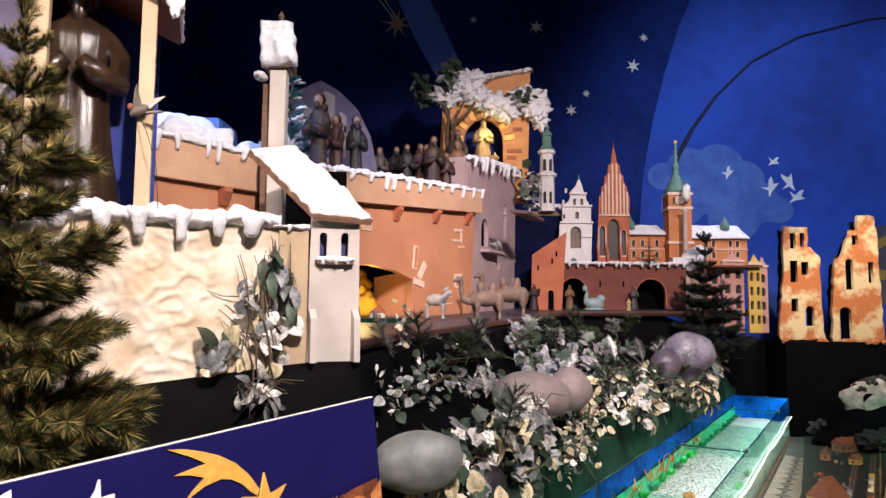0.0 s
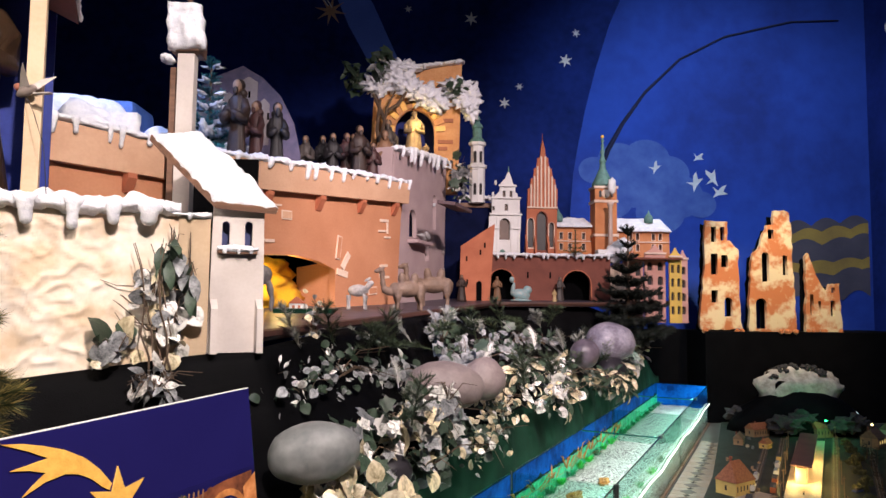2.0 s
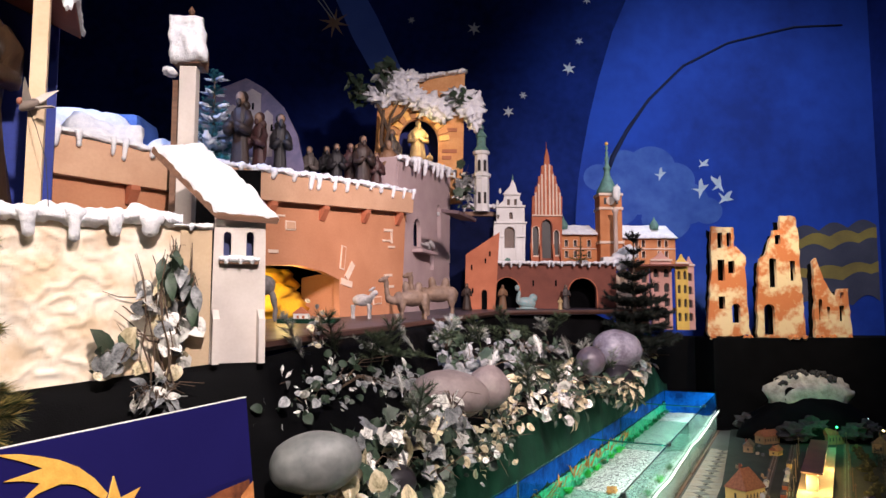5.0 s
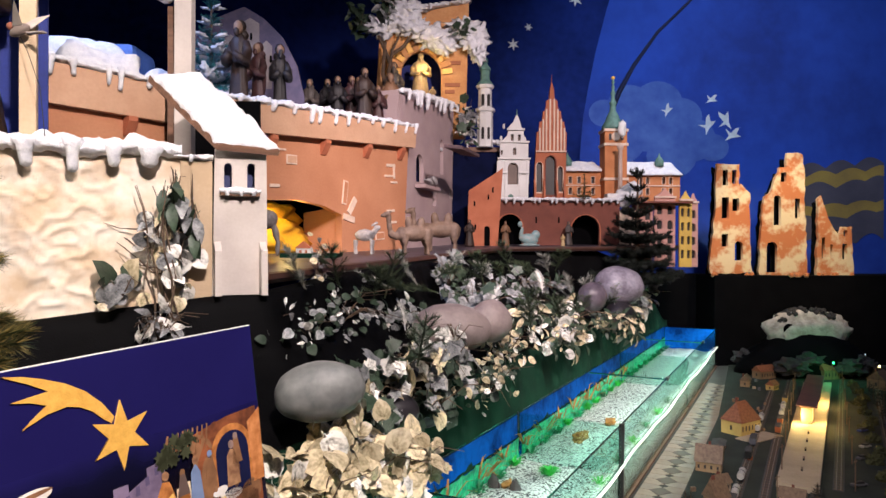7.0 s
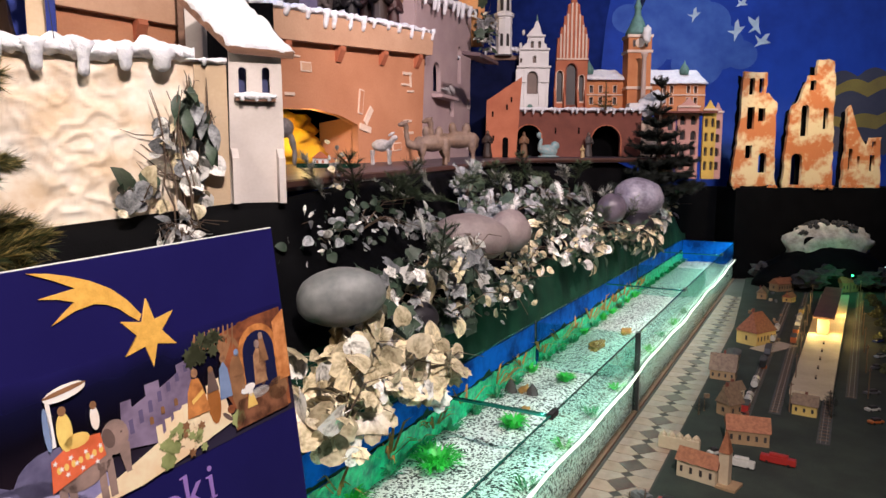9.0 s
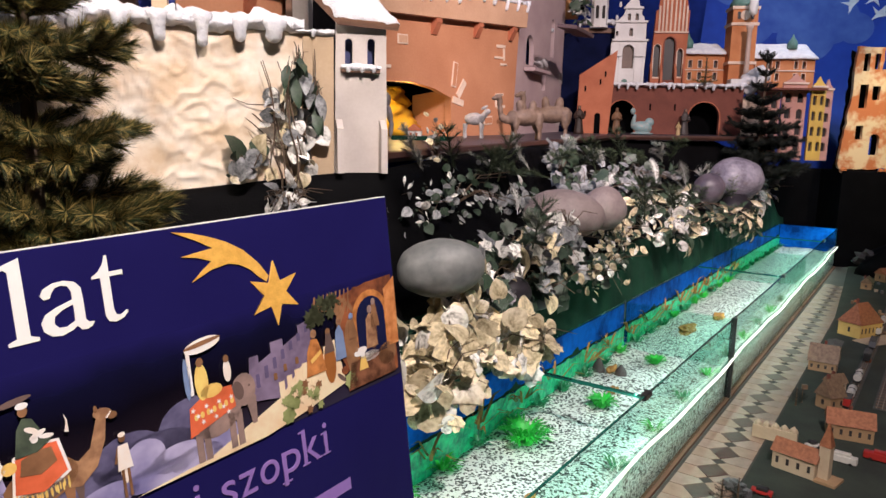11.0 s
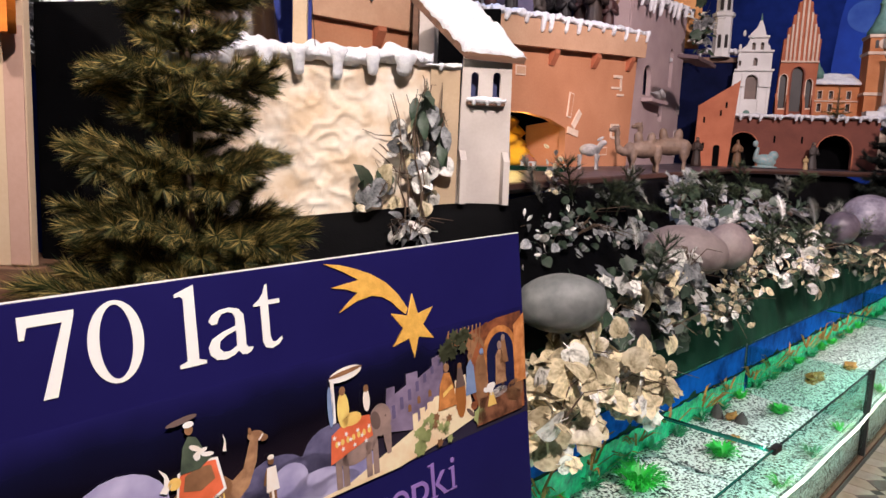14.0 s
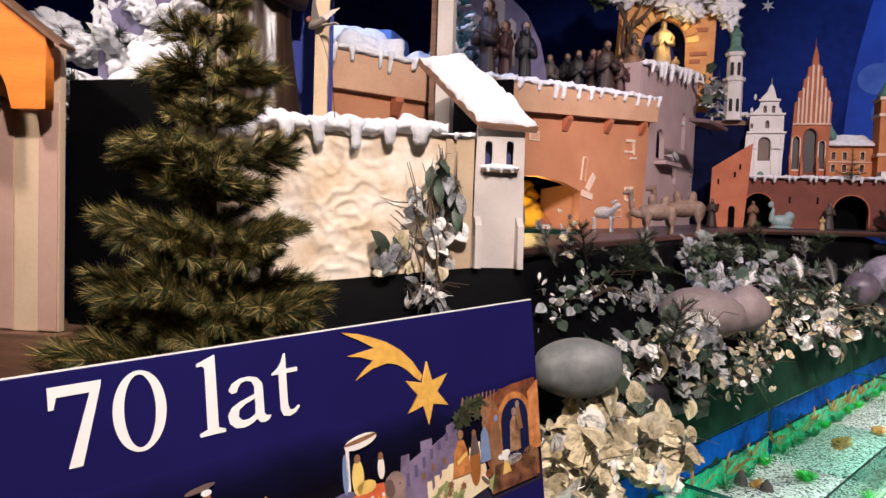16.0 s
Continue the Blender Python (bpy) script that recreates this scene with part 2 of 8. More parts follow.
def lathe(profile, sides=16, bm=None, squash=1.0):
    """A turned body from (radius, height) pairs."""
    bm = bm or bmesh.new()
    rings = [[bm.verts.new((r * math.cos(2 * math.pi * j / sides), r * squash * math.sin(2 * math.pi * j / sides), z)) for j in range(sides)] for r, z in profile]
    for r0, r1 in zip(rings, rings[1:]):
        for j in range(sides):
            bm.faces.new((r0[j], r0[(j + 1) % sides], r1[(j + 1) % sides], r1[j]))
    bm.faces.new(rings[0])
    bm.faces.new(rings[-1])
    return bm


def stage_z(y):
    return 1.31 + 0.03 * (y - 3.1)


# ---- the room ----
floor_bm = box(-6, 8.5, -4, 11, -0.2, 0.0)
M_FLOOR = mat("dark_stone_floor", (0.10, 0.09, 0.085), (0.06, 0.055, 0.05), 0.6, scale=3, fine=30)
solo("floor", floor_bm, M_FLOOR, "dark stone floor of the chapel", "floor", kind="structure")
solo("ceiling", box(-6, 8.5, -4, 11, 7.0, 7.2), M_NAVY, "dark navy painted ceiling", "ceiling", kind="structure")
solo("wall_south", box(-6, 8.5, -4.2, -4, 0, 7), M_ROOM, "dark plaster wall behind the viewer", "wall", kind="structure")
solo("wall_west", box(-6.2, -6, -4, 11, 0, 7), M_NAVY, "navy painted side wall", "wall", kind="structure")
solo("wall_north", box(-6, 8.5, 9.7, 9.9, 0, 7), M_SKYBLUE, "bright blue painted night sky wall", "wall", kind="structure")
solo("wall_east", box(6.75, 6.95, -4, 9.7, 0, 7), M_NAVY, "dark blue painted side wall", "wall", kind="structure")
# the nearer navy vault, with its curved edge
edge = [(2.32, 0.0), (2.32, 2.6), (2.36, 3.1), (2.42, 3.45), (2.52, 3.95), (2.66, 4.5), (2.86, 5.15), (3.1, 5.7), (3.6, 6.6), (3.9, 7.0)]
solo("vault_wall", panel([(-6, 0), *edge, (-6, 7)], depth=0.06), mat("dark_vault_paint", (0.010, 0.023, 0.150), (0.004, 0.009, 0.052), 0.9, scale=0.7, fine=9, bump=0.05, spec=0.06), "navy painted vault wall with silver stars", "wall", upright((0, 9.25), (1, 9.25)), kind="structure")

# ---- front plaster wall and bell tower ----
WA, WB = (-0.589, 3.006), (-0.408, 3.079)
WALLX = upright(WA, WB)


def wall_relief(x0, x1, z0, z1, depth, step=0.009, seed=3):
    """A plastered wall slab whose face is dabbed by hand, smoother towards its right end."""
    bm = bmesh.new()
    nx, nz = int((x1 - x0) / step), int((z1 - z0) / step)
    grid = []
    for i in range(nx + 1):
        col = []
        for j in range(nz + 1):
            x, z = x0 + (x1 - x0) * i / nx, z0 + (z1 - z0) * j / nz
            f = max(0.0, min(1.0, (x1 - 0.24 - x) / 0.15)) * min(1.0, (z1 - z) / 0.04)
            wx, wz = x + 0.09 * noise.noise((x * 7, z * 7, 1)), z + 0.09 * noise.noise((x * 7, z * 7, 7))
            a_ = 1 - abs(noise.noise((wx * 13, wz * 13, seed)) * 2.4)
            b_ = 1 - abs(noise.noise((wx * 31, wz * 29, seed + 4)) * 2.4)
            d = max(0, a_) ** 3 * 0.0105 + max(0, b_) ** 2 * 0.0060 + 0.006 * noise.noise((wx * 5, wz * 6, seed + 9))
            col.append(bm.verts.new((x, z, d * f)))
        grid.append(col)
    for i in range(nx):
        for j in range(nz):
            bm.faces.new((grid[i][j], grid[i + 1][j], grid[i + 1][j + 1], grid[i][j + 1]))
    back = [bm.verts.new(p) for p in ((x0, z0, -depth), (x1, z0, -depth), (x1, z1, -depth), (x0, z1, -depth))]
    bm.faces.new(back)
    bm.faces.new([c[0] for c in grid] + [back[1], back[0]])
    bm.faces.new([c[-1] for c in grid] + [back[2], back[3]])
    bm.faces.new(grid[0] + [back[3], back[0]])
    bm.faces.new(grid[-1] + [back[2], back[1]])
    return bm


front_wall = thing("plaster_wall", "low cream wall with rough white plaster and cotton snow", "wall", WALLX)
part("wall_face", wall_relief(-1.35, -0.002, 0.9, 1.745, 0.05), M_PLASTER, front_wall, smooth=True, m=pose(0, 0, 0))
part("end_board", panel(rect(-0.115, -0.003, 0.9, 1.735), depth=0.012), M_CREAM, front_wall, "plain cream board at the wall's end", Matrix.Translation((0, 0, 0.014)))
part("snow_cap", snow_strip(1.22, 0.14, 0.050, 0.075, 4, drips=9, fat=1.25), M_SNOW, front_wall, "thick cotton snow with hanging tongues", Matrix.Translation((-1.33, 1.752, -0.012)), True)
part("snow_cap", snow_strip(0.15, 0.09, 0.018, 0.02, 9, drips=1), M_SNOW, front_wall, "", Matrix.Translation((-0.15, 1.744, -0.008)), True)

tower = thing("bell_tower", "small off-white toy tower with snowy slanted roof and two arched windows", "model tower", WALLX)
wins = [arch(0.037, 0.066, 1.638, 1.73), arch(0.121, 0.150, 1.640, 1.733)]
part("tower_front", panel([(-0.004, 1.235), (0.199, 1.235), (0.192, 1.80), (0.005, 1.80)], wins, 0.014), M_TOWER, tower, m=Matrix.Translation((0, 0, 0.03)))
part("tower_side", panel([(0, 1.235), (0.16, 1.235), (0.16, 1.92), (0, 1.80)], (), 0.012), M_TOWER, tower, m=Matrix.Translation((0.187, 0, 0.016)) @ pose(0, 0, 0, 0, 90, 0))
part("tower_inside", panel(rect(0.01, 0.18, 1.6, 1.78), (), 0.006), mat("dusky_blue_back", (0.05, 0.06, 0.16), None, 0.8), tower, "dark blue board behind the windows", Matrix.Translation((0, 0, -0.03)))
part("window_sill", box(0.022, 0.166, 1.606, 1.620, 0.03, 0.055, 0.003), M_WOOD, tower)
part("sill_snow", snow_strip(0.15, 0.034, 0.014, 0.016, 12, 0.010, drips=3), M_SNOW, tower, "cotton snow on the sill", Matrix.Translation((0.019, 1.621, 0.048)), True)
for x in (0.0, 0.165):
    bm = bmesh.new()
    prof = [(0, 1.235), (0.062, 1.235), (0.056, 1.40), (0.012, 1.435), (0, 1.435)]
    fs = [[bm.verts.new((x + dx, z, 0.03 + d)) for d, z in prof] for dx in (0.0, 0.024)]
    bm.faces.new(fs[0]); bm.faces.new(fs[1])
    for i in range(5):
        bm.faces.new((fs[0][i], fs[0][(i + 1) % 5], fs[1][(i + 1) % 5], fs[1][i]))
    part("buttress", bm, M_TOWER, tower)


def slab_snow(corners, thick, n=26, seed=1):
    """A padded quilt of snow over a four-cornered slope (corners in order round it)."""
    a, b, c, d = (Vector(p) for p in corners)
    nrm = (b - a).cross(d - a).normalized()
    bm = bmesh.new()
    top = []
    for i in range(n + 1):
        row = []
        for j in range(n + 1):
            u, v = i / n, j / n
            p = (a * (1 - u) + b * u) * (1 - v) + (d * (1 - u) + c * u) * v
            e = min(u, 1 - u, v, 1 - v)
            h = thick * (min(1, e * 7) ** 0.5) * (0.75 + 0.6 * noise.noise(p * 13 + Vector((seed, 0, 0))) + 0.3 * noise.noise(p * 37 + Vector((0, 0, seed)))) - 0.004
            w = 0.010 * noise.noise(p * 24 + Vector((0, seed, 0)))
            row.append(bm.verts.new(p + nrm * h + (b - a).normalized() * w + (d - a).normalized() * w))
        top.append(row)
    for i in range(n):
        for j in range(n):
            bm.faces.new((top[i][j], top[i + 1][j], top[i + 1][j + 1], top[i][j + 1]))
    rim = [top[i][0] for i in range(n + 1)] + [top[n][j] for j in range(1, n + 1)] + [top[i][n] for i in range(n - 1, -1, -1)] + [top[0][j] for j in range(n - 1, 0, -1)]
    low = [bm.verts.new(v.co - nrm * thick * 0.5) for v in rim]
    for i in range(len(rim)):
        bm.faces.new((rim[i], rim[(i + 1) % len(rim)], low[(i + 1) % len(rim)], low[i]))
    bm.faces.new(low)
    return bm


# roof slope: high at the back left, low over the front right (local: along, up, out)
RC = [(0.012, 1.797, 0.075), (0.238, 1.790, 0.060), (-0.030, 2.13, -0.25), (-0.215, 2.09, -0.22)]
part("roof_snow", slab_snow(RC, 0.042, 34, 3), M_SNOW, tower, "thick cotton snow on the roof", smooth=True)
rb = bmesh.new()
va = [rb.verts.new(Vector(p) + Vector((0, -0.004, 0))) for p in RC]
vb = [rb.verts.new(Vector(p) + Vector((-0.006, -0.026, -0.004))) for p in RC]
rb.faces.new(va); rb.faces.new(vb)
for i in range(4):
    rb.faces.new((va[i], va[(i + 1) % 4], vb[(i + 1) % 4], vb[i]))
part("roof_board", rb, M_WOOD, tower)

# ---- terracotta walls ----
wall_a = thing("castle_wall", "terracotta painted board wall with peach parapet and snow", "model wall", upright((-1.327, 3.26), (-0.995, 3.69)))
part("wall_board", panel(rect(-0.04, 0.54, 1.3, 2.02), (), 0.03), M_TERRACOTTA, wall_a)
part("parapet", box(-0.04, 0.545, 1.995, 2.165, -0.03, 0.035, 0.004), M_PEACH, wall_a)
part("snow_cap", snow_strip(0.60, 0.11, 0.026, 0.060, 21, drips=6), M_SNOW, wall_a, "cotton snow with icicles", Matrix.Translation((-0.045, 2.17, 0.0)), True)
# black board gives the gap at the wall's end its darkness
part("dark_gap_end", box(0.548, 0.56, 1.25, 2.12, -0.5, 0.02), M_BLACK, wall_a, "black board standing in for the dark gap")

# added black board: the shade between wall and tower as a solid sheet
solo("dark_gap_board", box(-0.985, -0.56, 3.66, 3.68, 1.2, 2.10), M_BLACK, "added black board for the dark interior beside the tower", "screen")

BA, BB = (-0.93, 4.2), (0.163, 6.18)
wall_b = thing("castle_wall", "long terracotta castle wall with gate arch, peach parapet and snow", "model wall", upright(BA, BB))
gate = [(0.12, 1.33), (1.225, 1.33), (1.215, 1.64), (1.02, 1.69), (0.75, 1.715), (0.45, 1.70), (0.2, 1.63), (0.12, 1.55)]
part("wall_board", panel([(-0.1, 1.32), (2.10, 1.37), (2.17, 2.28), (-0.1, 2.08)], [gate], 0.05), M_TERRACOTTA, wall_b)
part("gate_reveal", panel([(0, 1.33), (0.3, 1.33), (0.3, 1.70), (0, 1.66)], (), 0.02), M_TERRACOTTA, wall_b, m=Matrix.Translation((1.235, 0, -0.35)) @ pose(0, 0, 0, 0, -90, 0))
par = bmesh.new()
pv = [[par.verts.new(p) for p in ((-0.1, 2.05, z), (2.19, 2.235, z), (2.215, 2.405, z), (-0.1, 2.22, z))] for z in (-0.05, 0.055)]
par.faces.new(pv[0]); par.faces.new(pv[1])
for i in range(4):
    par.faces.new((pv[0][i], pv[0][(i + 1) % 4], pv[1][(i + 1) % 4], pv[1][i]))
part("parapet", par, M_PEACH, wall_b)
part("snow_cap", snow_strip(2.36, 0.15, 0.036, 0.065, 31, drips=15), M_SNOW, wall_b, "cotton snow with icicles", Matrix.Translation((-0.12, 2.222, 0.0)) @ pose(0, 0, 0, 0, 0, 4.6), True)


def wedge(x, z, w, h, d):
    """A wooden bracket that runs out to a thin foot."""
    bm = bmesh.new()
    prof = [(0.001, z), (d, z), (d, z - h * 0.25), (0.012, z - h), (0.001, z - h)]
    fs = [[bm.verts.new((x + sx * w / 2, zz, dd)) for dd, zz in prof] for sx in (-1, 1)]
    bm.faces.new(fs[0]); bm.faces.new(fs[1])
    for i in range(5):
        bm.faces.new((fs[0][i], fs[0][(i + 1) % 5], fs[1][(i + 1) % 5], fs[1][i]))
    return bm


for x in (0.45, 0.99, 1.515, 2.016):
    part("bracket", wedge(x, 2.056 + 0.08 * x, 0.055, 0.10, 0.052), M_BRICKP, wall_b)
part("bracket", wedge(0.342, 1.994, 0.045, 0.085, 0.05), M_BRICKP, wall_a)


def patch(parent, x, z, w, h, tilt=0, z_out=0.004, material=None, name="painted_stone"):
    return part(name, box(-w / 2, w / 2, -h / 2, h / 2, -0.004, 0.004, 0.0015), material or M_LINE, parent, "", Matrix.Translation((x, z, z_out)) @ pose(0, 0, 0, 0, 0, tilt))


for x, z, w, h, tl in ((0.66, 1.967, 0.10, 0.06, 3), (0.56, 2.02, 0.09, 0.012, 3), (1.88, 2.06, 0.13, 0.022, 4), (1.93, 2.005, 0.022, 0.09, 4), (1.86, 1.975, 0.14, 0.016, 4), (1.93, 1.93, 0.10, 0.016, 4),
                       (1.88, 1.70, 0.12, 0.02, 4), (1.83, 1.65, 0.02, 0.09, 4), (1.91, 1.61, 0.12, 0.02, 4), (1.25, 1.80, 0.055, 0.17, -8), (1.34, 1.71, 0.05, 0.14, -38), (1.30, 1.62, 0.14, 0.045, -10), (1.72, 1.50, 0.12, 0.06, 4), (0.50, 1.79, 0.09, 0.02, 3)):
    patch(wall_b, x, z, w, h, tl)
    if w > 0.05 and h > 0.05:
        patch(wall_b, x, z, w - 0.016, h - 0.016, tl, 0.0065, M_PEACH if x < 1.2 else M_TERRACOTTA, "stone_face")

# gate recess, with a yellow lit cave behind
recess = thing("gate_recess", "dark cave behind the gate with a yellow lit paper rock", "model cave", upright(BA, BB))
# black back and roof boards stand in for the recess's dark depth
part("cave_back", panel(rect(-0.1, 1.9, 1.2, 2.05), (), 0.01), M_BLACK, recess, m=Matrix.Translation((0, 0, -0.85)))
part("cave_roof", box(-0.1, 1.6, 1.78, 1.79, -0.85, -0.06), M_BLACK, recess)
rock = blob(0.55, 0.19, 0.08, 5, 0.5, 2.4, 4)
part("lit_rock", rock, mat("yellow_crumpled_paper", (0.85, 0.48, 0.02), (0.62, 0.28, 0.01), 0.8, scale=7, bump=0.6), recess, "crumpled yellow paper rock", Matrix.Translation((0.62, 1.52, -0.30)), True)
lamp("cave_bulb", "POINT", (-0.64, 4.86, 1.64), (0, 5, 1), 3.6, (1.0, 0.72, 0.25), 0.03)

# ---- the mauve keep ----
KA, KB = (0.10, 6.2), (0.52, 7.3)
keep = thing("castle_keep", "mauve painted castle keep with snow on top and slit windows", "model tower", upright(KA, KB))
holes = [arch(0.235, 0.425, 1.99, 2.24), arch(0.89, 0.99, 2.12, 2.46), rect(0.68, 0.78, 1.80, 2.0)]
part("keep_front", panel([(-0.195, 1.36), (1.255, 1.40), (1.315, 2.84), (-0.13, 2.68)], holes, 0.04), M_MAUVE, keep)
part("keep_side", panel(rect(0, 0.45, 1.36, 2.70), (), 0.03), M_MAUVE, keep, m=Matrix.Translation((-0.16, 0, 0)) @ pose(0, 0, 0, 0, 90, 0) @ Matrix.Translation((0, 0, 0)))
part("keep_back", panel(rect(-0.1, 1.2, 1.5, 2.6), (), 0.01), mat("deep_blue_board", (0.03, 0.05, 0.22), None, 0.8), keep, "dark blue board behind the openings", Matrix.Translation((0, 0, -0.12)))
part("canopy", box(0.05, 0.60, 2.27, 2.30, 0.0, 0.16, 0.006), mat("dark_shingle", (0.12, 0.075, 0.08), None, 0.8), keep, m=pose(0, 0, 0, 8, 0, 0))
part("ledge", box(0.20, 0.62, 1.93, 1.96, 0.0, 0.10, 0.005), M_MAUVE, keep)
part("snow_cap", snow_strip(1.46, 0.12, 0.045, 0.085, 41, drips=9), M_SNOW, keep, "cotton snow with icicles", Matrix.Translation((-0.14, 2.685, 0.0)) @ pose(0, 0, 0, 0, 0, 6.3), True)
for x, z in ((1.22, 1.70), (1.21, 1.55), (1.23, 1.95), (-0.12, 1.5)):
    patch(keep, x, z, 0.09, 0.10, 0, 0.004, mat("pale_mauve_block", (0.52, 0.43, 0.42), None, 0.8))

# ---- stage ledge on which the figures stand ----
bm = bmesh.new()
plan = [(-0.45, 3.08), (0.50, 5.45), (1.00, 6.72), (2.35, 7.0), (2.95, 7.55), (2.9, 8.6), (0.0, 8.4), (-1.3, 4.3), (-0.9, 3.3)]
tops = [bm.verts.new((x, y, stage_z(y))) for x, y in plan]
lows = [bm.verts.new((x, y, stage_z(y) - 0.045)) for x, y in plan]
bm.faces.new(tops); bm.faces.new(lows)
for i in range(len(plan)):
    bm.faces.new((tops[i], tops[(i + 1) % len(plan)], lows[(i + 1) % len(plan)], lows[i]))
solo("stage", bm, M_STAGE, "dusty mauve stage board with a brown front edge", "stage", kind="structure")
bm = bmesh.new()
tube([(x, y, stage_z(y) - 0.02) for x, y in plan[:5]], 0.022, 6, bm)
solo("stage_edge", bm, mat("dark_red_brown_edging", (0.075, 0.032, 0.022), (0.035, 0.016, 0.012), 0.5, scale=4, fine=40), "brown wooden edging along the stage", "edging", kind="structure")

# ---- draped podium beside the tanks ----
DV, NV = Vector((0.495, 0.869, 0)), Vector((-0.869, 0.495, 0))
T0 = Vector((1.301, 4.092, 0))
TW, TH = 0.61, 0.445
TL = T0 + NV * TW
LEDGE = [(-2.9, 1.05, 1.10), (-2.51, 0.95, 1.15), (-1.93, 0.478, 1.235), (-1.76, 0.36, 1.25), (-1.2, 0.40, 1.30), (0.0, 0.62, 1.335), (1.0, 0.85, 1.37), (2.2, 1.0, 1.40), (2.9, 0.30, 1.40), (3.6, 0.12, 1.25), (4.6, 0.08, 0.95), (5.3, 0.05, 0.6)]


def ledge(s):
    for (s0, w0, z0), (s1, w1, z1) in zip(LEDGE, LEDGE[1:]):
        if s <= s1:
            f = max(0, (s - s0) / (s1 - s0))
            return w0 + (w1 - w0) * f, z0 + (z1 - z0) * f
    return LEDGE[-1][1:]


def bank(s, v):
    """The draped surface: s along the tanks, v from the tank's rim (0) to the stage's edge (1)."""
    w1, z1 = ledge(s)
    crest = min(0.86, z1 - 0.12)
    keys = [(0.0, -0.015, 0.30), (0.12, 0.0, 0.50), (0.35, 0.05, crest - 0.03), (0.5, 0.14, crest + 0.02), (0.8, max(0.16, w1 - 0.10), z1 - 0.22), (0.95, max(0.18, w1 - 0.03), z1 - 0.03), (1.0, max(0.2, w1 + 0.02), z1 - 0.006)]
    for (v0, a0, b0), (v1, a1, b1) in zip(keys, keys[1:]):
        if v <= v1:
            f = (v - v0) / (v1 - v0)
            w, z = a0 + (a1 - a0) * f, b0 + (b1 - b0) * f
            break
    fold = 0.030 * noise.noise((s * 5, v * 1.5, 2)) + 0.012 * noise.noise((s * 16 + v * 5, v * 3, 8))
    fade = min(1, (1 - v) * 8) * min(1, v * 6)
    return TL + DV * s + NV * (w + fold * fade) + Vector((0, 0, z + 0.5 * fold * fade))


def drape(v0, v1, nv, ns=230):
    bm = bmesh.new()
    g = [[bm.verts.new(bank(-2.9 + 8.2 * i / ns, v0 + (v1 - v0) * j / nv)) for j in range(nv + 1)] for i in range(ns + 1)]
    for i in range(ns):
        for j in range(nv):
            bm.faces.new((g[i][j], g[i + 1][j], g[i + 1][j + 1], g[i][j + 1]))
    return bm


solo("black_drape", drape(0.30, 1.0, 34), M_CLOTH, "creased black velvet cloth draped over the podium", "cloth", smooth=True)
solo("green_drape", drape(0.0, 0.302, 14), M_GREENCLOTH, "dark green cloth hanging beside the fish tanks", "cloth", smooth=True)

# ---- fish tanks ----
TANKX = Matrix((DV, NV, (0, 0, 1))).transposed().to_4x4()
TANKX.translation = T0


def fish_tank(s0, s1, braces):
    t = thing("fish_tank", "long open glass fish tank with bright gravel and green rims", "fish tank", TANKX, "row of fish tanks")
    g = 0.008
    part("front_pane", box(s0, s1, 0.0, g, 0.015, TH), M_GLASSF, t, "green-tinted glass pane").visible_shadow = False
    part("back_pane", box(s0, s1, TW - g, TW, 0.015, TH), M_GLASS, t).visible_shadow = False
    for s in (s0, s1 - g):
        part("end_pane", box(s, s + g, g, TW - g, 0.015, TH), M_GLASS, t).visible_shadow = False
    for w in (0.0, TW - g):
        part("rim", box(s0, s1, w, w + g, TH + 0.0005, TH + 0.004), M_GLASSEDGE, t, "green glass edge")
    part("base_board", box(s0, s1, -0.015, TW + 0.01, 0.0, 0.014), M_WOOD, t)
    for b in braces:
        part("brace", box(b - 0.012, b + 0.012, 0.0, TW, TH - 0.016, TH - 0.008), M_GLASSEDGE, t, "glass cross brace")
        part("clip", box(b - 0.035, b + 0.035, -0.006, 0.018, TH - 0.014, TH + 0.010, 0.003), M_BLACKPL, t)
    part("poster", box(s0 + 0.01, s1 - 0.01, TW - g - 0.006, TW - g - 0.003, 0.03, TH - 0.005), M_POSTER, t, "blue underwater reef backing sheet")
    if s1 > 4.5:
        part("end_poster", box(s1 - 0.016, s1 - 0.012, 0.012, TW - 0.02, 0.03, TH - 0.005), M_POSTER, t, "blue backing sheet at the end")
    bm = bmesh.new()
    n = int((s1 - s0) / 0.02)
    rows_ = []
    for i in range(n + 1):
        s = s0 + 0.014 + (s1 - s0 - 0.028) * i / n
        rows_.append([bm.verts.new((s, TW - 0.022 - 0.016 * abs(noise.noise((s * 22, j * 0.9, 3))), 0.17 + 0.034 * j + 0.018 * noise.noise((s * 17, j, 6)))) for j in range(5)])
    for r0, r1 in zip(rows_, rows_[1:]):
        for j in range(4):
            bm.faces.new((r0[j], r1[j], r1[j + 1], r0[j + 1]))
    part("plant_band", bm, M_WEED, t, "ruffled emerald plastic weed along the back")
    return t


M_WEED = mat("emerald_plastic_weed", (0.015, 0.62, 0.27), (0.004, 0.16, 0.10), 0.35, scale=22, fine=70, bump=0.4)
M_GRAVEL = bpy.data.materials.new("black_white_gravel")
M_GRAVEL.use_nodes = True
nt = M_GRAVEL.node_tree
vo, rp, tc = nt.nodes.new("ShaderNodeTexVoronoi"), nt.nodes.new("ShaderNodeValToRGB"), nt.nodes.new("ShaderNodeTexCoord")
vo.inputs["Scale"].default_value = 115
wn = nt.nodes.new("ShaderNodeTexWhiteNoise")
rp.color_ramp.interpolation = "CONSTANT"
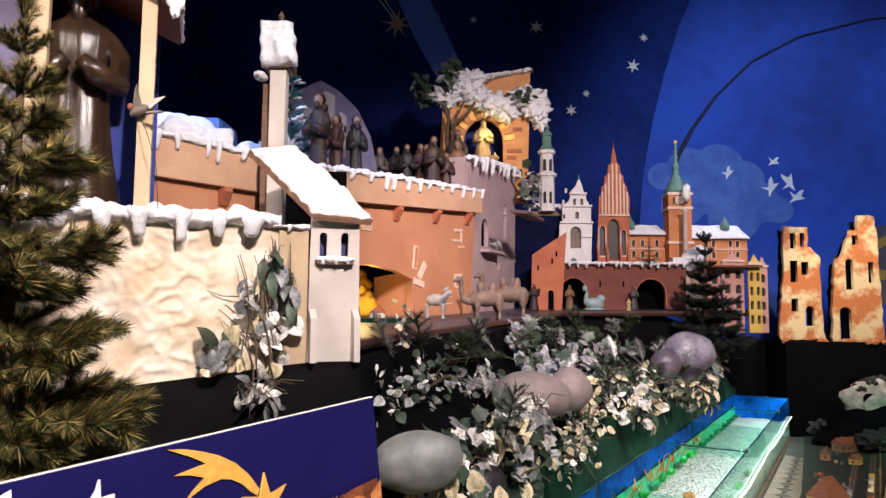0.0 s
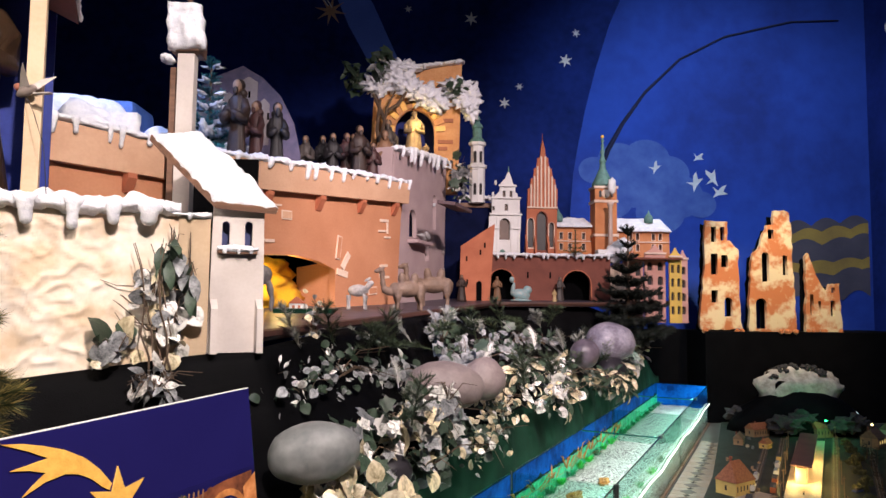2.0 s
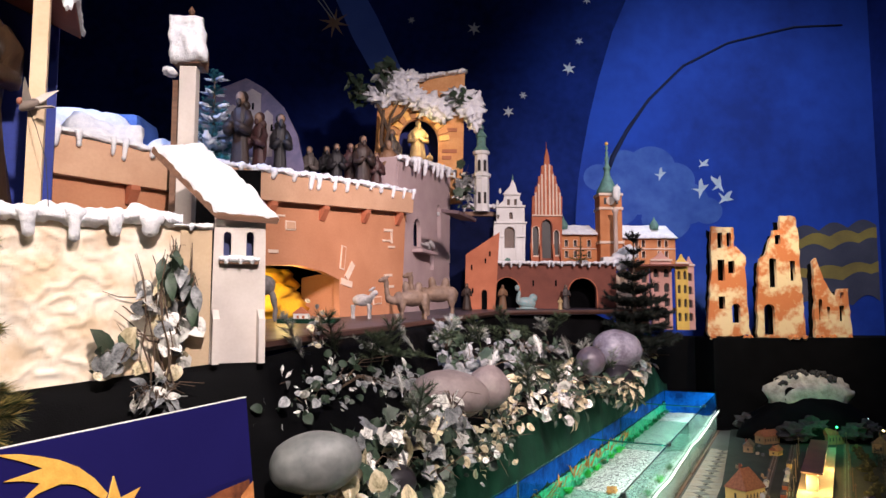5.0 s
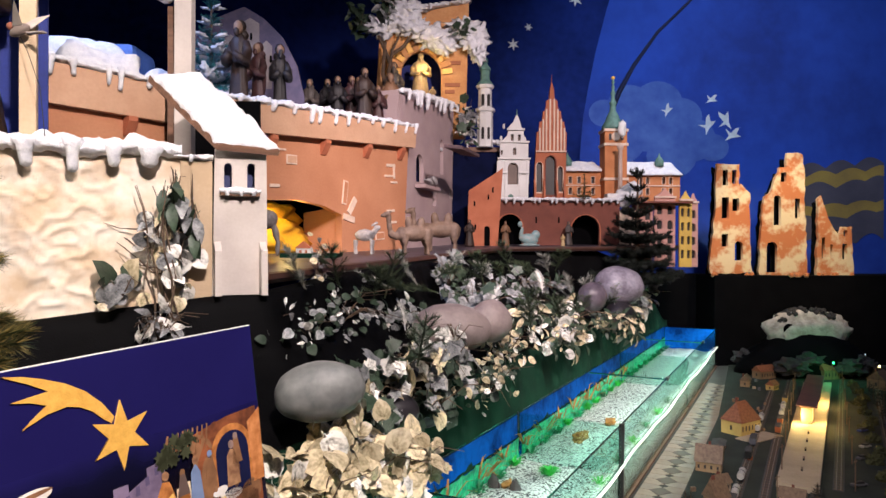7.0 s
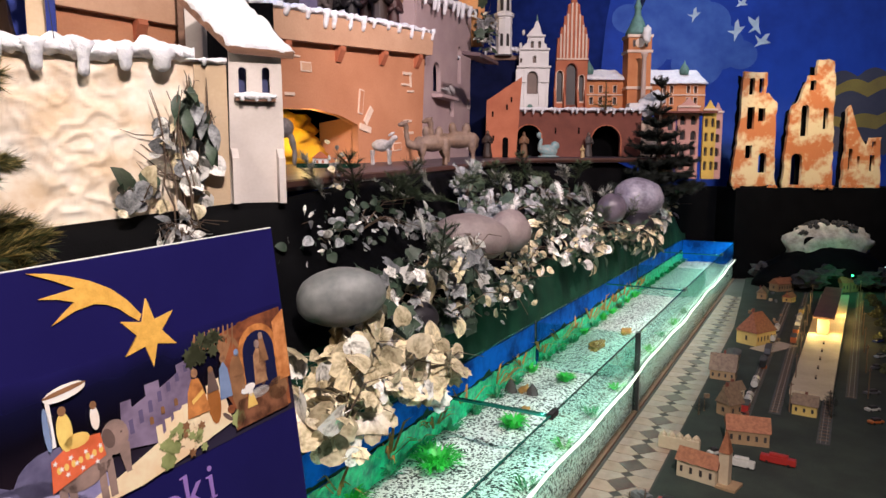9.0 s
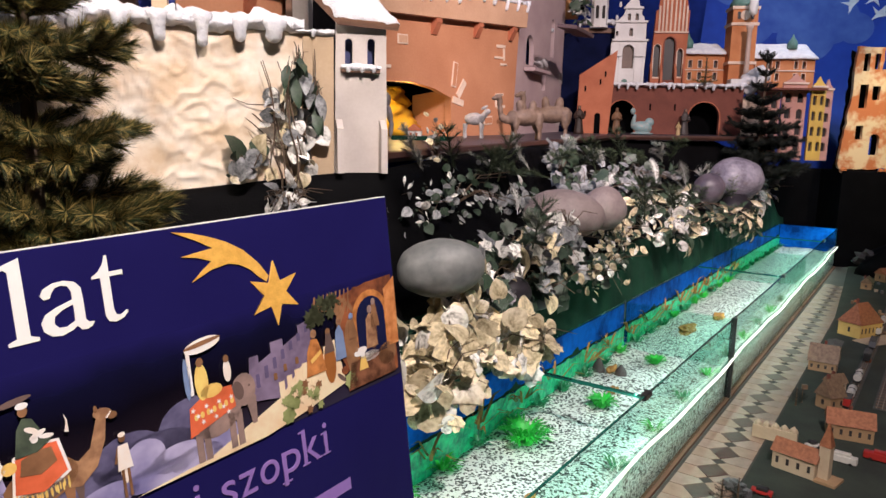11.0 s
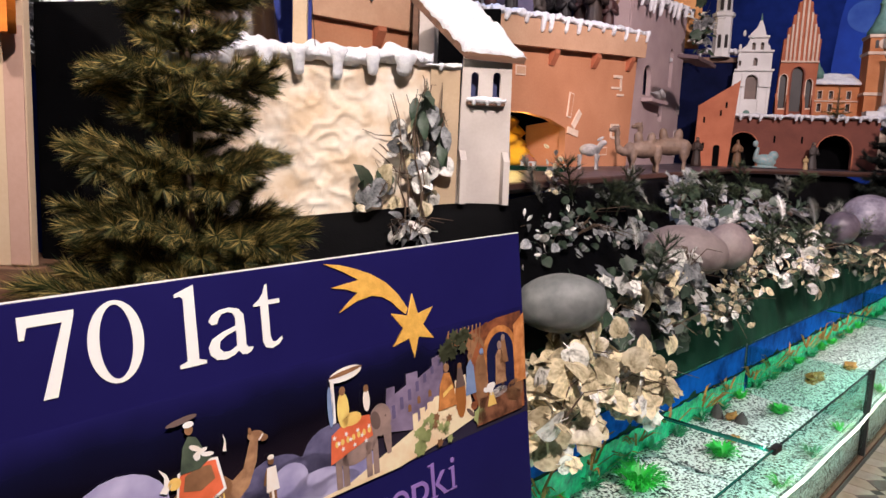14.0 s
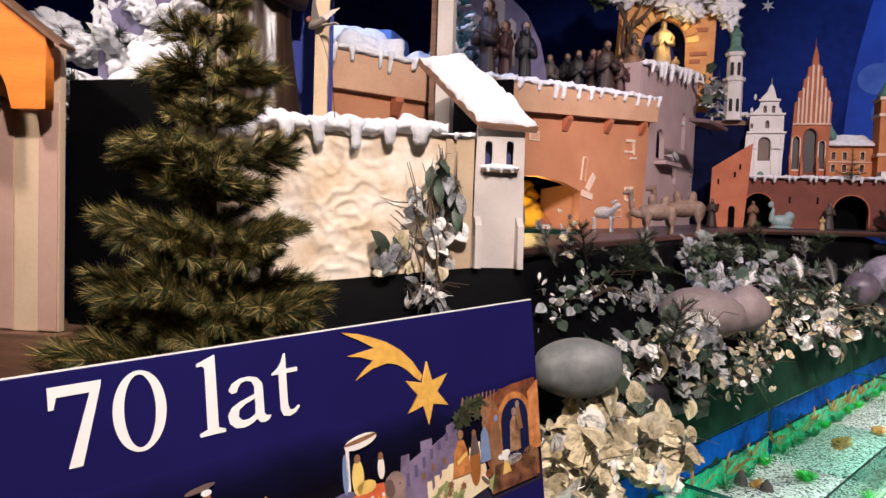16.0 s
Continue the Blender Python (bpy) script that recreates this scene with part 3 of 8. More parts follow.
rp.color_ramp.elements[0].color = (0.03, 0.035, 0.035, 1)
rp.color_ramp.elements[1].position, rp.color_ramp.elements[1].color = 0.36, (0.82, 0.85, 0.82, 1)
e = rp.color_ramp.elements.new(0.26)
e.color = (0.25, 0.27, 0.26, 1)
nt.links.new(tc.outputs["Object"], vo.inputs["Vector"])
nt.links.new(vo.outputs["Color"], wn.inputs["Vector"])
nt.links.new(wn.outputs["Value"], rp.inputs[0])
nt.links.new(rp.outputs[0], nt.nodes["Principled BSDF"].inputs["Base Color"])
bp = nt.nodes.new("ShaderNodeBump")
bp.inputs["Strength"].default_value, bp.inputs["Distance"].default_value, bp.invert = 0.8, 0.006, True
nt.links.new(vo.outputs["Distance"], bp.inputs["Height"])
nt.links.new(bp.outputs[0], nt.nodes["Principled BSDF"].inputs["Normal"])
nt.nodes["Principled BSDF"].inputs["Roughness"].default_value = 0.5

SPANS = ((-2.64, -0.012, (-1.37,)), (0.012, 2.6, (1.54,)), (2.62, 4.98, (3.75,)))
for s0, s1, br in SPANS:
    fish_tank(s0, s1, br)
    bm = bmesh.new()
    ns, nw = int((s1 - s0) / 0.03), 18
    g = []
    for i in range(ns + 1):
        row = []
        for j in range(nw + 1):
            s, w = s0 + 0.012 + (s1 - s0 - 0.024) * i / ns, 0.012 + (TW - 0.03) * j / nw
            row.append(bm.verts.new((s, w, 0.185 + 0.025 * noise.noise((s * 2.2, w * 4, 1)) + 0.008 * noise.noise((s * 14, w * 14, 3)))))
        g.append(row)
    for i in range(ns):
        for j in range(nw):
            bm.faces.new((g[i][j], g[i + 1][j], g[i + 1][j + 1], g[i][j + 1]))
    rim = [g[i][0] for i in range(ns + 1)] + [g[ns][j] for j in range(1, nw + 1)] + [g[i][nw] for i in range(ns - 1, -1, -1)] + [g[0][j] for j in range(nw - 1, 0, -1)]
    low = [bm.verts.new((v.co.x, v.co.y, 0.016)) for v in rim]
    for i in range(len(rim)):
        bm.faces.new((rim[i], rim[(i + 1) % len(rim)], low[(i + 1) % len(rim)], low[i]))
    solo("gravel_bed", bm, M_GRAVEL, "bed of black and white aquarium gravel", "gravel", TANKX, kind="stuff", smooth=True)
solo("corner_post", box(-0.012, 0.012, -0.016, 0.012, 0.0, TH + 0.012, 0.003), M_BLACKPL, "black plastic post between two fish tanks", "post", TANKX)
solo("corner_post", box(-0.008, 0.008, TW - 0.012, TW + 0.006, 0.0, TH + 0.01, 0.002), M_BLACKPL, "thin black post at the tank's back", "post", TANKX)
M_STRIP = mat("glowing_tube", (0.9, 0.95, 0.9), None, 0.4, bump=0, emit=(1.0, 0.98, 0.82), strength=1.3)
strip = tube([TANKX @ Vector((s, -0.014, 0.232 + 0.010 * math.sin(s * 3.1) + 0.005 * math.sin(s * 7.7))) for s in np.linspace(-2.6, 4.95, 80)], 0.0065, 8)
solo("light_tube", strip, M_STRIP, "glowing white light tube along the tank front", "light strip", smooth=True)
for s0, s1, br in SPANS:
    # no fixture is visible; a lamp behind the front rim lights the gravel
    o = lamp("unseen_tank_light", "AREA", (0, 0, 0), (0, 0, -1), 7.5, (0.55, 1.0, 0.86), s1 - s0 - 0.1, 0.03)
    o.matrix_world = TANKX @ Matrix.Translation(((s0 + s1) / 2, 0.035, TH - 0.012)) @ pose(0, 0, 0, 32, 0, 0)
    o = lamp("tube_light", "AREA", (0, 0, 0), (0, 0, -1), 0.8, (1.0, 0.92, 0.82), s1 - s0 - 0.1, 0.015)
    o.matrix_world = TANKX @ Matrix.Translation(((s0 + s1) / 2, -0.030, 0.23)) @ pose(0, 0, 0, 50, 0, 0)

# extra fill lamp, added only to brighten the blue end sheet
o = lamp("unseen_tank_light", "AREA", (0, 0, 0), (0, 0, -1), 1.0, (0.55, 1.0, 0.9), 0.5, 0.03)
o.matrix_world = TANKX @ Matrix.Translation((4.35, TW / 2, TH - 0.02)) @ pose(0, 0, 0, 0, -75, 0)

# ---- sign board ----
a = radians(30)
ru, ln = radians(2), radians(6)
u = Vector((math.sin(a) * math.cos(ru), math.cos(a) * math.cos(ru), math.sin(ru)))
nn = Vector((math.cos(a) * math.cos(ln), -math.sin(a) * math.cos(ln), math.sin(ln)))
nn = (nn - u * nn.dot(u)).normalized()
vv = nn.cross(u)
SIGNX = Matrix((u, vv, nn)).transposed().to_4x4()
SIGNX.translation = (-0.195, 1.923, 1.244)
sign = thing("sign_board", "glossy dark blue advertising board with a golden comet and lettering", "sign", SIGNX)
part("board", box(-1.25, 0, -0.74, 0, -0.01, 0, 0.0015), M_SIGN, sign)
part("board_edge", box(-1.25, 0, 0.0004, 0.0022, -0.009, -0.001), M_SIGNWHITE, sign, "white cut edge")


def flat(name, outline, z, material, parent, holes=(), label="", depth=0.0015):
    return part(name, panel(outline, holes, depth), material, parent, label, Matrix.Translation((0, 0, z)))


def lettering(name, text, x, y, width, height, material, parent, bold=0.0, shear=0.0, turn=0.0):
    """Raised letters, fitted into a width and height from the baseline's left end."""
    cu = bpy.data.curves.new("letters", "FONT")
    cu.body, cu.extrude, cu.offset, cu.shear = text, 0.004, bold, shear
    tmp = bpy.data.objects.new("letters", cu)
    me = bpy.data.meshes.new_from_object(tmp)
    bpy.data.objects.remove(tmp)
    xs, ys = [v.co.x for v in me.vertices], [v.co.y for v in me.vertices]
    sx, sy = width / (max(xs) - min(xs)), height / max(ys)
    me.transform(Matrix.Diagonal((sx, sy, 0.2, 1)) @ Matrix.Translation((-min(xs), 0, 0)))
    return part(name, me, material, parent, "", Matrix.Translation((x, y, 0.0012)) @ pose(0, 0, 0, 0, 0, turn))


def star_outline(cx, cy, r, inner, points, turn=90.0):
    return [(cx + math.cos(radians(turn + 180 * i / points)) * (r if i % 2 == 0 else inner), cy + math.sin(radians(turn + 180 * i / points)) * (r if i % 2 == 0 else inner)) for i in range(2 * points)]


def oval(cx, cy, rx, ry, n=20, turn=0.0):
    c, s = math.cos(radians(turn)), math.sin(radians(turn))
    return [(cx + rx * math.cos(a) * c - ry * math.sin(a) * s, cy + rx * math.cos(a) * s + ry * math.sin(a) * c) for a in (2 * math.pi * i / n for i in range(n))]


# sign: lettering, comet and printed picture
# broad serif numerals and letters of the headline, each cut from one sheet
GLYPHS = [
    ([(-0.994, -0.018), (-0.929, -0.018), (-0.930, -0.026), (-0.957, -0.126), (-0.974, -0.126), (-0.944, -0.032), (-0.984, -0.032), (-0.988, -0.047), (-0.994, -0.047)], ()),
    (oval(-0.8805, -0.070, 0.0365, 0.056, 40), [oval(-0.8805, -0.070, 0.0215, 0.0505, 36)]),
    ([(-0.797, -0.127), (-0.797, -0.122), (-0.785, -0.118), (-0.785, -0.027), (-0.789, -0.023), (-0.797, -0.024), (-0.797, -0.019), (-0.768, -0.009), (-0.768, -0.118), (-0.757, -0.122), (-0.757, -0.127)], ()),
    ([(-0.679, -0.118), (-0.683, -0.124), (-0.690, -0.127), (-0.698, -0.126), (-0.704, -0.119), (-0.712, -0.124), (-0.726, -0.128), (-0.740, -0.126), (-0.750, -0.117), (-0.752, -0.105), (-0.745, -0.094), (-0.730, -0.087), (-0.706, -0.080), (-0.706, -0.069), (-0.710, -0.060), (-0.719, -0.057), (-0.728, -0.059), (-0.733, -0.065), (-0.736, -0.072), (-0.744, -0.073), (-0.749, -0.067), (-0.743, -0.058), (-0.730, -0.052), (-0.714, -0.051), (-0.700, -0.055), (-0.692, -0.065), (-0.691, -0.082), (-0.691, -0.112), (-0.687, -0.117)],
     [[(-0.706, -0.087), (-0.722, -0.092), (-0.733, -0.099), (-0.735, -0.109), (-0.729, -0.116), (-0.718, -0.117), (-0.706, -0.111)]]),
    ([(-0.651, -0.025), (-0.648, -0.025), (-0.648, -0.050), (-0.627, -0.050), (-0.627, -0.057), (-0.648, -0.057), (-0.648, -0.107), (-0.645, -0.116), (-0.638, -0.118), (-0.628, -0.112), (-0.626, -0.115), (-0.634, -0.123), (-0.646, -0.127), (-0.657, -0.124), (-0.662, -0.114), (-0.662, -0.057), (-0.674, -0.057), (-0.674, -0.054), (-0.664, -0.048), (-0.656, -0.038)], ()),
]
for shape_, hole_ in GLYPHS:
    flat("letter", shape_, 0.0016, M_SIGNWHITE, sign, hole_)
for ch_, x_, w_, h_ in (("j", -0.566, 0.016, 0.064), ("s", -0.508, 0.030, 0.043), ("z", -0.470, 0.037, 0.043), ("o", -0.424, 0.044, 0.043), ("p", -0.371, 0.044, 0.043), ("k", -0.318, 0.042, 0.068), ("i", -0.262, 0.010, 0.062)):
    lettering("letter", ch_, x_, -0.496, w_, h_, M_SIGNLILAC, sign)
for x0, x1, y0, y1 in ((-0.376, -0.352, -0.5135, -0.5105), (-0.322, -0.303, -0.4995, -0.4965), (-0.286, -0.270, -0.4995, -0.4965), (-0.267, -0.247, -0.4995, -0.4965), (-0.268, -0.263, -0.456, -0.453), (-0.326, -0.319, -0.432, -0.429)):
    flat("serif", rect(x0, x1, y0, y1), 0.002, M_SIGNLILAC, sign)
for x0, x1 in ((-0.60, -0.47), (-0.44, -0.36), (-0.33, -0.20)):
    flat("writing_bar", rect(x0, x1, -0.60, -0.575), 0.0014, M_SIGNLILAC, sign)
flat("comet_star", star_outline(-0.341, -0.148, 0.062, 0.0255, 6, 88), 0.003, M_GOLD, sign, label="golden glitter star", depth=0.003)
flat("comet_tail", [(-0.537, -0.006), (-0.503, -0.012), (-0.471, -0.022), (-0.436, -0.036), (-0.402, -0.056), (-0.374, -0.082), (-0.352, -0.112), (-0.358, -0.122), (-0.374, -0.110), (-0.392, -0.093), (-0.413, -0.081), (-0.436, -0.075), (-0.470, -0.079), (-0.511, -0.094), (-0.490, -0.079), (-0.469, -0.065), (-0.495, -0.055), (-0.525, -0.049), (-0.495, -0.046), (-0.464, -0.043), (-0.496, -0.025)], 0.0022, M_GOLD, sign, label="golden glitter comet tail", depth=0.0025)


def tint(name, a, b=None, rough=0.25, scale=14, fine=60):
    b = b or tuple(c * 0.7 for c in a)
    a, b = (tuple(min(0.85, c * 1.35) for c in col) for col in (a, b))
    return mat("print_" + name, a, b, rough, scale=scale, fine=fine, bump=0)


# the print's night sky fades up into the board's navy
M_NIGHT = bpy.data.materials.new("print_night_sky")
M_NIGHT.use_nodes = True
nt = M_NIGHT.node_tree
tc, sp, rp, nz, ma = (nt.nodes.new(k_) for k_ in ("ShaderNodeTexCoord", "ShaderNodeSeparateXYZ", "ShaderNodeValToRGB", "ShaderNodeTexNoise", "ShaderNodeMath"))
nz.inputs["Scale"].default_value, ma.operation, ma.inputs[1].default_value = 9.0, "MULTIPLY_ADD", 0.06
nt.links.new(tc.outputs["Object"], sp.inputs[0])
nt.links.new(tc.outputs["Object"], nz.inputs["Vector"])
nt.links.new(nz.outputs[0], ma.inputs[0])
nt.links.new(sp.outputs["Y"], ma.inputs[2])
mr = nt.nodes.new("ShaderNodeMapRange")
mr.inputs[1].default_value, mr.inputs[2].default_value = -0.40, -0.13
nt.links.new(ma.outputs[0], mr.inputs[0])
rp.color_ramp.elements[0].color, rp.color_ramp.elements[1].color = (0.035, 0.030, 0.060, 1), (0.013, 0.011, 0.085, 1)
for pos_, col_ in ((0.40, (0.014, 0.009, 0.014, 1)), (0.62, (0.004, 0.003, 0.007, 1)), (0.80, (0.005, 0.005, 0.022, 1))):
    rp.color_ramp.elements.new(pos_).color = col_
nt.links.new(mr.outputs[0], rp.inputs[0])
nt.links.new(rp.outputs[0], nt.nodes["Principled BSDF"].inputs["Base Color"])
nt.nodes["Principled BSDF"].inputs["Roughness"].default_value = 0.22
picture = flat("picture", rect(-1.25, -0.002, -0.405, -0.165), 0.0012, M_NIGHT, sign, label="printed picture of a crib with camels and an elephant")
P_DUNE, P_DUNE2, P_SAND = tint("dune", (0.36, 0.33, 0.47), (0.13, 0.12, 0.25), scale=9, fine=20), tint("far_dune", (0.12, 0.11, 0.19), (0.05, 0.045, 0.09)), tint("sand", (0.72, 0.56, 0.38), (0.58, 0.42, 0.26))
P_GREY, P_RED, P_BROWN, P_OCHRE = tint("grey_hide", (0.28, 0.19, 0.16), (0.14, 0.10, 0.09)), tint("red_cloth", (0.62, 0.13, 0.06), (0.40, 0.08, 0.03)), tint("camel_brown", (0.24, 0.12, 0.06), (0.12, 0.06, 0.03)), tint("ochre", (0.74, 0.48, 0.14), (0.55, 0.30, 0.08))
P_WALL, P_STABLE, P_GREEN, P_PALE = tint("castle_mauve", (0.19, 0.145, 0.22), (0.10, 0.075, 0.12)), tint("stable", (0.26, 0.085, 0.035), (0.06, 0.022, 0.014)), tint("bush", (0.30, 0.33, 0.14), (0.14, 0.16, 0.06)), tint("pale_cloth", (0.78, 0.72, 0.62), (0.6, 0.52, 0.44))
P_CAMELD = tint("dark_hide", (0.12, 0.08, 0.07))
P_BUSH, P_VEIL = tint("dark_tree", (0.05, 0.055, 0.03)), tint("blue_veil", (0.16, 0.22, 0.36))


def pic(outline, material, level=0, name="print_shape"):
    return flat(name, outline, 0.0026 + 0.0005 * level, material, picture, depth=0.0004)


for cx, cy, rx, ry in ((-0.62, -0.36, 0.09, 0.045), (-0.55, -0.33, 0.06, 0.05), (-0.66, -0.34, 0.06, 0.04), (-0.72, -0.37, 0.07, 0.03)):
    pic(oval(cx, cy, rx, ry), P_DUNE2, 0)
for cx, cy, rx, ry in ((-0.90, -0.31, 0.07, 0.06), (-0.83, -0.36, 0.06, 0.045), (-0.62, -0.385, 0.06, 0.02), (-0.58, -0.37, 0.05, 0.022), (-0.70, -0.385, 0.05, 0.02), (-0.97, -0.36, 0.07, 0.045), (-1.1, -0.36, 0.09, 0.045), (-0.545, -0.385, 0.05, 0.02), (-0.49, -0.375, 0.04, 0.03), (-0.76, -0.388, 0.05, 0.016), (-0.635, -0.35, 0.035, 0.03)):
    pic(oval(cx, cy, rx, ry), P_DUNE, 1)
pic([(-0.66, -0.405), (-0.52, -0.396), (-0.36, -0.345), (-0.30, -0.30), (-0.20, -0.29), (-0.185, -0.37), (-0.30, -0.392), (-0.40, -0.405)], P_SAND, 2)
pic([(-0.43, -0.33), (-0.42, -0.25), (-0.40, -0.25), (-0.40, -0.265), (-0.37, -0.255), (-0.37, -0.235), (-0.34, -0.235), (-0.34, -0.25), (-0.30, -0.235), (-0.30, -0.22), (-0.265, -0.215), (-0.25, -0.30), (-0.30, -0.31), (-0.36, -0.345)], P_WALL, 1)
pic([(-0.20, -0.30), (-0.19, -0.19), (-0.10, -0.175), (-0.015, -0.172), (-0.016, -0.39), (-0.15, -0.39)], P_STABLE, 1)
pic(arch(-0.135, -0.045, -0.33, -0.215), tint("niche", (0.02, 0.02, 0.06)), 2)
for cx, cy, w, h, m_ in ((-0.225, -0.315, 0.016, 0.045, tint("orange_robe", (0.30, 0.11, 0.03))), (-0.16, -0.30, 0.02, 0.06, P_BROWN), (-0.09, -0.285, 0.013, 0.04, P_BROWN), (-0.105, -0.335, 0.03, 0.011, P_PALE), (-0.05, -0.345, 0.03, 0.025, P_BROWN), (-0.67, -0.345, 0.007, 0.030, P_PALE)):
    pic(oval(cx, cy, w, h, 14), m_, 4)
for cx, cy, r in ((-0.33, -0.36, 0.022), (-0.31, -0.345, 0.02), (-0.345, -0.385, 0.018), (-0.17, -0.37, 0.02)):
    pic(star_outline(cx, cy, r, r * 0.8, 7), P_GREEN, 4)
# pale stepped wall below the castle, a tree over the stable, people in robes
for i in range(8):
    x = -0.36 + 0.02 * i
    pic(rect(x, x + 0.013, -0.36 + 0.004 * i, -0.315 + 0.006 * i), P_SAND, 3)
for i in range(14):
    a_ = i * 2.4
    pic(star_outline(-0.235 + 0.035 * math.sin(a_), -0.205 + 0.018 * math.cos(a_ * 1.7), 0.016, 0.009, 7, i * 31), P_BUSH, 5)
pic([(-0.205, -0.30), (-0.195, -0.24), (-0.165, -0.20), (-0.16, -0.205), (-0.185, -0.245), (-0.19, -0.30)], P_BROWN, 5)
for cx, cy, h, m_, m2 in ((-0.225, -0.275, 0.02, P_BROWN, P_CAMELD), (-0.155, -0.262, 0.022, P_VEIL, P_BROWN), (-0.083, -0.25, 0.026, P_GREY, P_BROWN), (-0.13, -0.345, 0.014, P_PALE, P_OCHRE)):
    pic(oval(cx, cy + h * 1.15, 0.0065, 0.008, 10), m_, 6)
    pic([(cx - 0.006, cy + h), (cx + 0.006, cy + h), (cx + 0.015, cy - h), (cx - 0.014, cy - h)], m2, 6)
for x, y in ((-0.37, -0.300), (-0.345, -0.29), (-0.315, -0.285)):
    pic(arch(x, x + 0.008, y - 0.008, y + 0.006), P_BROWN, 3)
# elephant with canopy
pic(oval(-0.50, -0.325, 0.052, 0.040, 18, 8), P_GREY, 3)
pic(oval(-0.44, -0.302, 0.026, 0.030, 16), P_GREY, 4)
pic([(-0.430, -0.31), (-0.415, -0.32), (-0.418, -0.37), (-0.428, -0.37), (-0.436, -0.33)], P_GREY, 3)
for x in (-0.545, -0.53, -0.478, -0.462):
    pic(rect(x, x + 0.013, -0.398, -0.335), P_GREY, 3)
pic([(-0.555, -0.35), (-0.55, -0.30), (-0.51, -0.28), (-0.465, -0.285), (-0.46, -0.325), (-0.50, -0.335)], P_RED, 5)
pic(oval(-0.522, -0.262, 0.013, 0.032, 14), P_OCHRE, 6)
pic(oval(-0.47, -0.258, 0.008, 0.020, 14), P_PALE, 6)
pic(oval(-0.512, -0.2, 0.036, 0.012, 16, 6), P_PALE, 6)
pic(rect(-0.545, -0.538, -0.28, -0.205), P_PALE, 5)
pic(oval(-0.512, -0.197, 0.037, 0.004, 16, 6), P_BROWN, 7)
pic(oval(-0.548, -0.250, 0.006, 0.036, 12), P_VEIL, 5)
pic(oval(-0.522, -0.228, 0.007, 0.008, 10), P_BROWN, 7)
pic(oval(-0.470, -0.236, 0.006, 0.007, 10), P_BROWN, 7)
pic(oval(-0.505, -0.282, 0.022, 0.012, 12), P_OCHRE, 6)
pic(oval(-0.452, -0.300, 0.011, 0.018, 12, 15), P_CAMELD, 5)
pic(oval(-0.428, -0.297, 0.002, 0.002, 8), P_CAMELD, 6)
for i in range(10):
    pic(star_outline(-0.545 + 0.0085 * i, -0.305 - 0.012 * (i % 3), 0.005, 0.002, 5, i * 20), P_PALE, 7)
# camel with rider
P_CAMELL, P_ORANGE = tint("camel_tan", (0.34, 0.19, 0.10), (0.16, 0.08, 0.045), scale=30), tint("orange_habit", (0.50, 0.20, 0.06), (0.22, 0.08, 0.025), scale=40)
for x, w_, m_ in ((-0.808, 0.010, P_CAMELD), (-0.742, 0.010, P_CAMELD), (-0.826, 0.012, P_BROWN), (-0.757, 0.012, P_BROWN)):
    pic([(x - 0.004, -0.335), (x + w_ + 0.003, -0.335), (x + w_ - 0.003, -0.372), (x + w_ - 0.001, -0.404), (x, -0.404), (x + 0.001, -0.370)], m_, 3)
pic(oval(-0.786, -0.322, 0.050, 0.031, 20, 4), P_BROWN, 4)
pic(oval(-0.790, -0.336, 0.038, 0.014, 16, 4), P_CAMELD, 5)
pic([(-0.752, -0.300), (-0.735, -0.312), (-0.716, -0.300), (-0.706, -0.272), (-0.700, -0.256), (-0.687, -0.262), (-0.693, -0.296), (-0.709, -0.330), (-0.735, -0.350), (-0.752, -0.345)], P_CAMELL, 4)
pic(oval(-0.691, -0.256, 0.015, 0.009, 14, -14), P_CAMELL, 5)
pic(oval(-0.678, -0.262, 0.008, 0.006, 10, -10), P_BROWN, 6)
pic(oval(-0.701, -0.246, 0.003, 0.006, 8), P_BROWN, 6)
pic([(-0.688, -0.263), (-0.680, -0.255), (-0.678, -0.256), (-0.686, -0.265)], P_PALE, 7)
pic([(-0.825, -0.328), (-0.818, -0.274), (-0.788, -0.263), (-0.756, -0.268), (-0.746, -0.320), (-0.785, -0.340)], P_PALE, 5)
pic([(-0.821, -0.325), (-0.815, -0.277), (-0.788, -0.267), (-0.760, -0.271), (-0.751, -0.317), (-0.785, -0.335)], P_RED, 6)
pic([(-0.812, -0.302), (-0.808, -0.281), (-0.788, -0.273), (-0.768, -0.276), (-0.763, -0.298), (-0.786, -0.309)], P_BROWN, 7)
for i in range(12):
    pic(oval(-0.820 + 0.0062 * i, -0.331 - 0.0085 * math.sin(math.pi * i / 11), 0.0014, 0.006, 6), P_OCHRE, 7)
pic([(-0.846, -0.292), (-0.836, -0.297), (-0.828, -0.286), (-0.834, -0.268), (-0.845, -0.258), (-0.838, -0.272), (-0.839, -0.284)], P_PALE, 7)
pic(oval(-0.824, -0.286, 0.010, 0.009, 12), P_OCHRE, 7)
P_RIDER = tint("dark_robe", (0.07, 0.09, 0.06), (0.03, 0.04, 0.03), scale=40)
pic([(-0.815, -0.276), (-0.808, -0.238), (-0.799, -0.224), (-0.787, -0.228), (-0.777, -0.250), (-0.766, -0.264), (-0.786, -0.276)], P_RIDER, 8)
pic(oval(-0.797, -0.215, 0.0065, 0.008, 10), P_BROWN, 8)
pic(oval(-0.797, -0.207, 0.0085, 0.0048, 12), P_PALE, 9)
pic(oval(-0.806, -0.199, 0.024, 0.0045, 14, 8), P_CAMELD, 8)
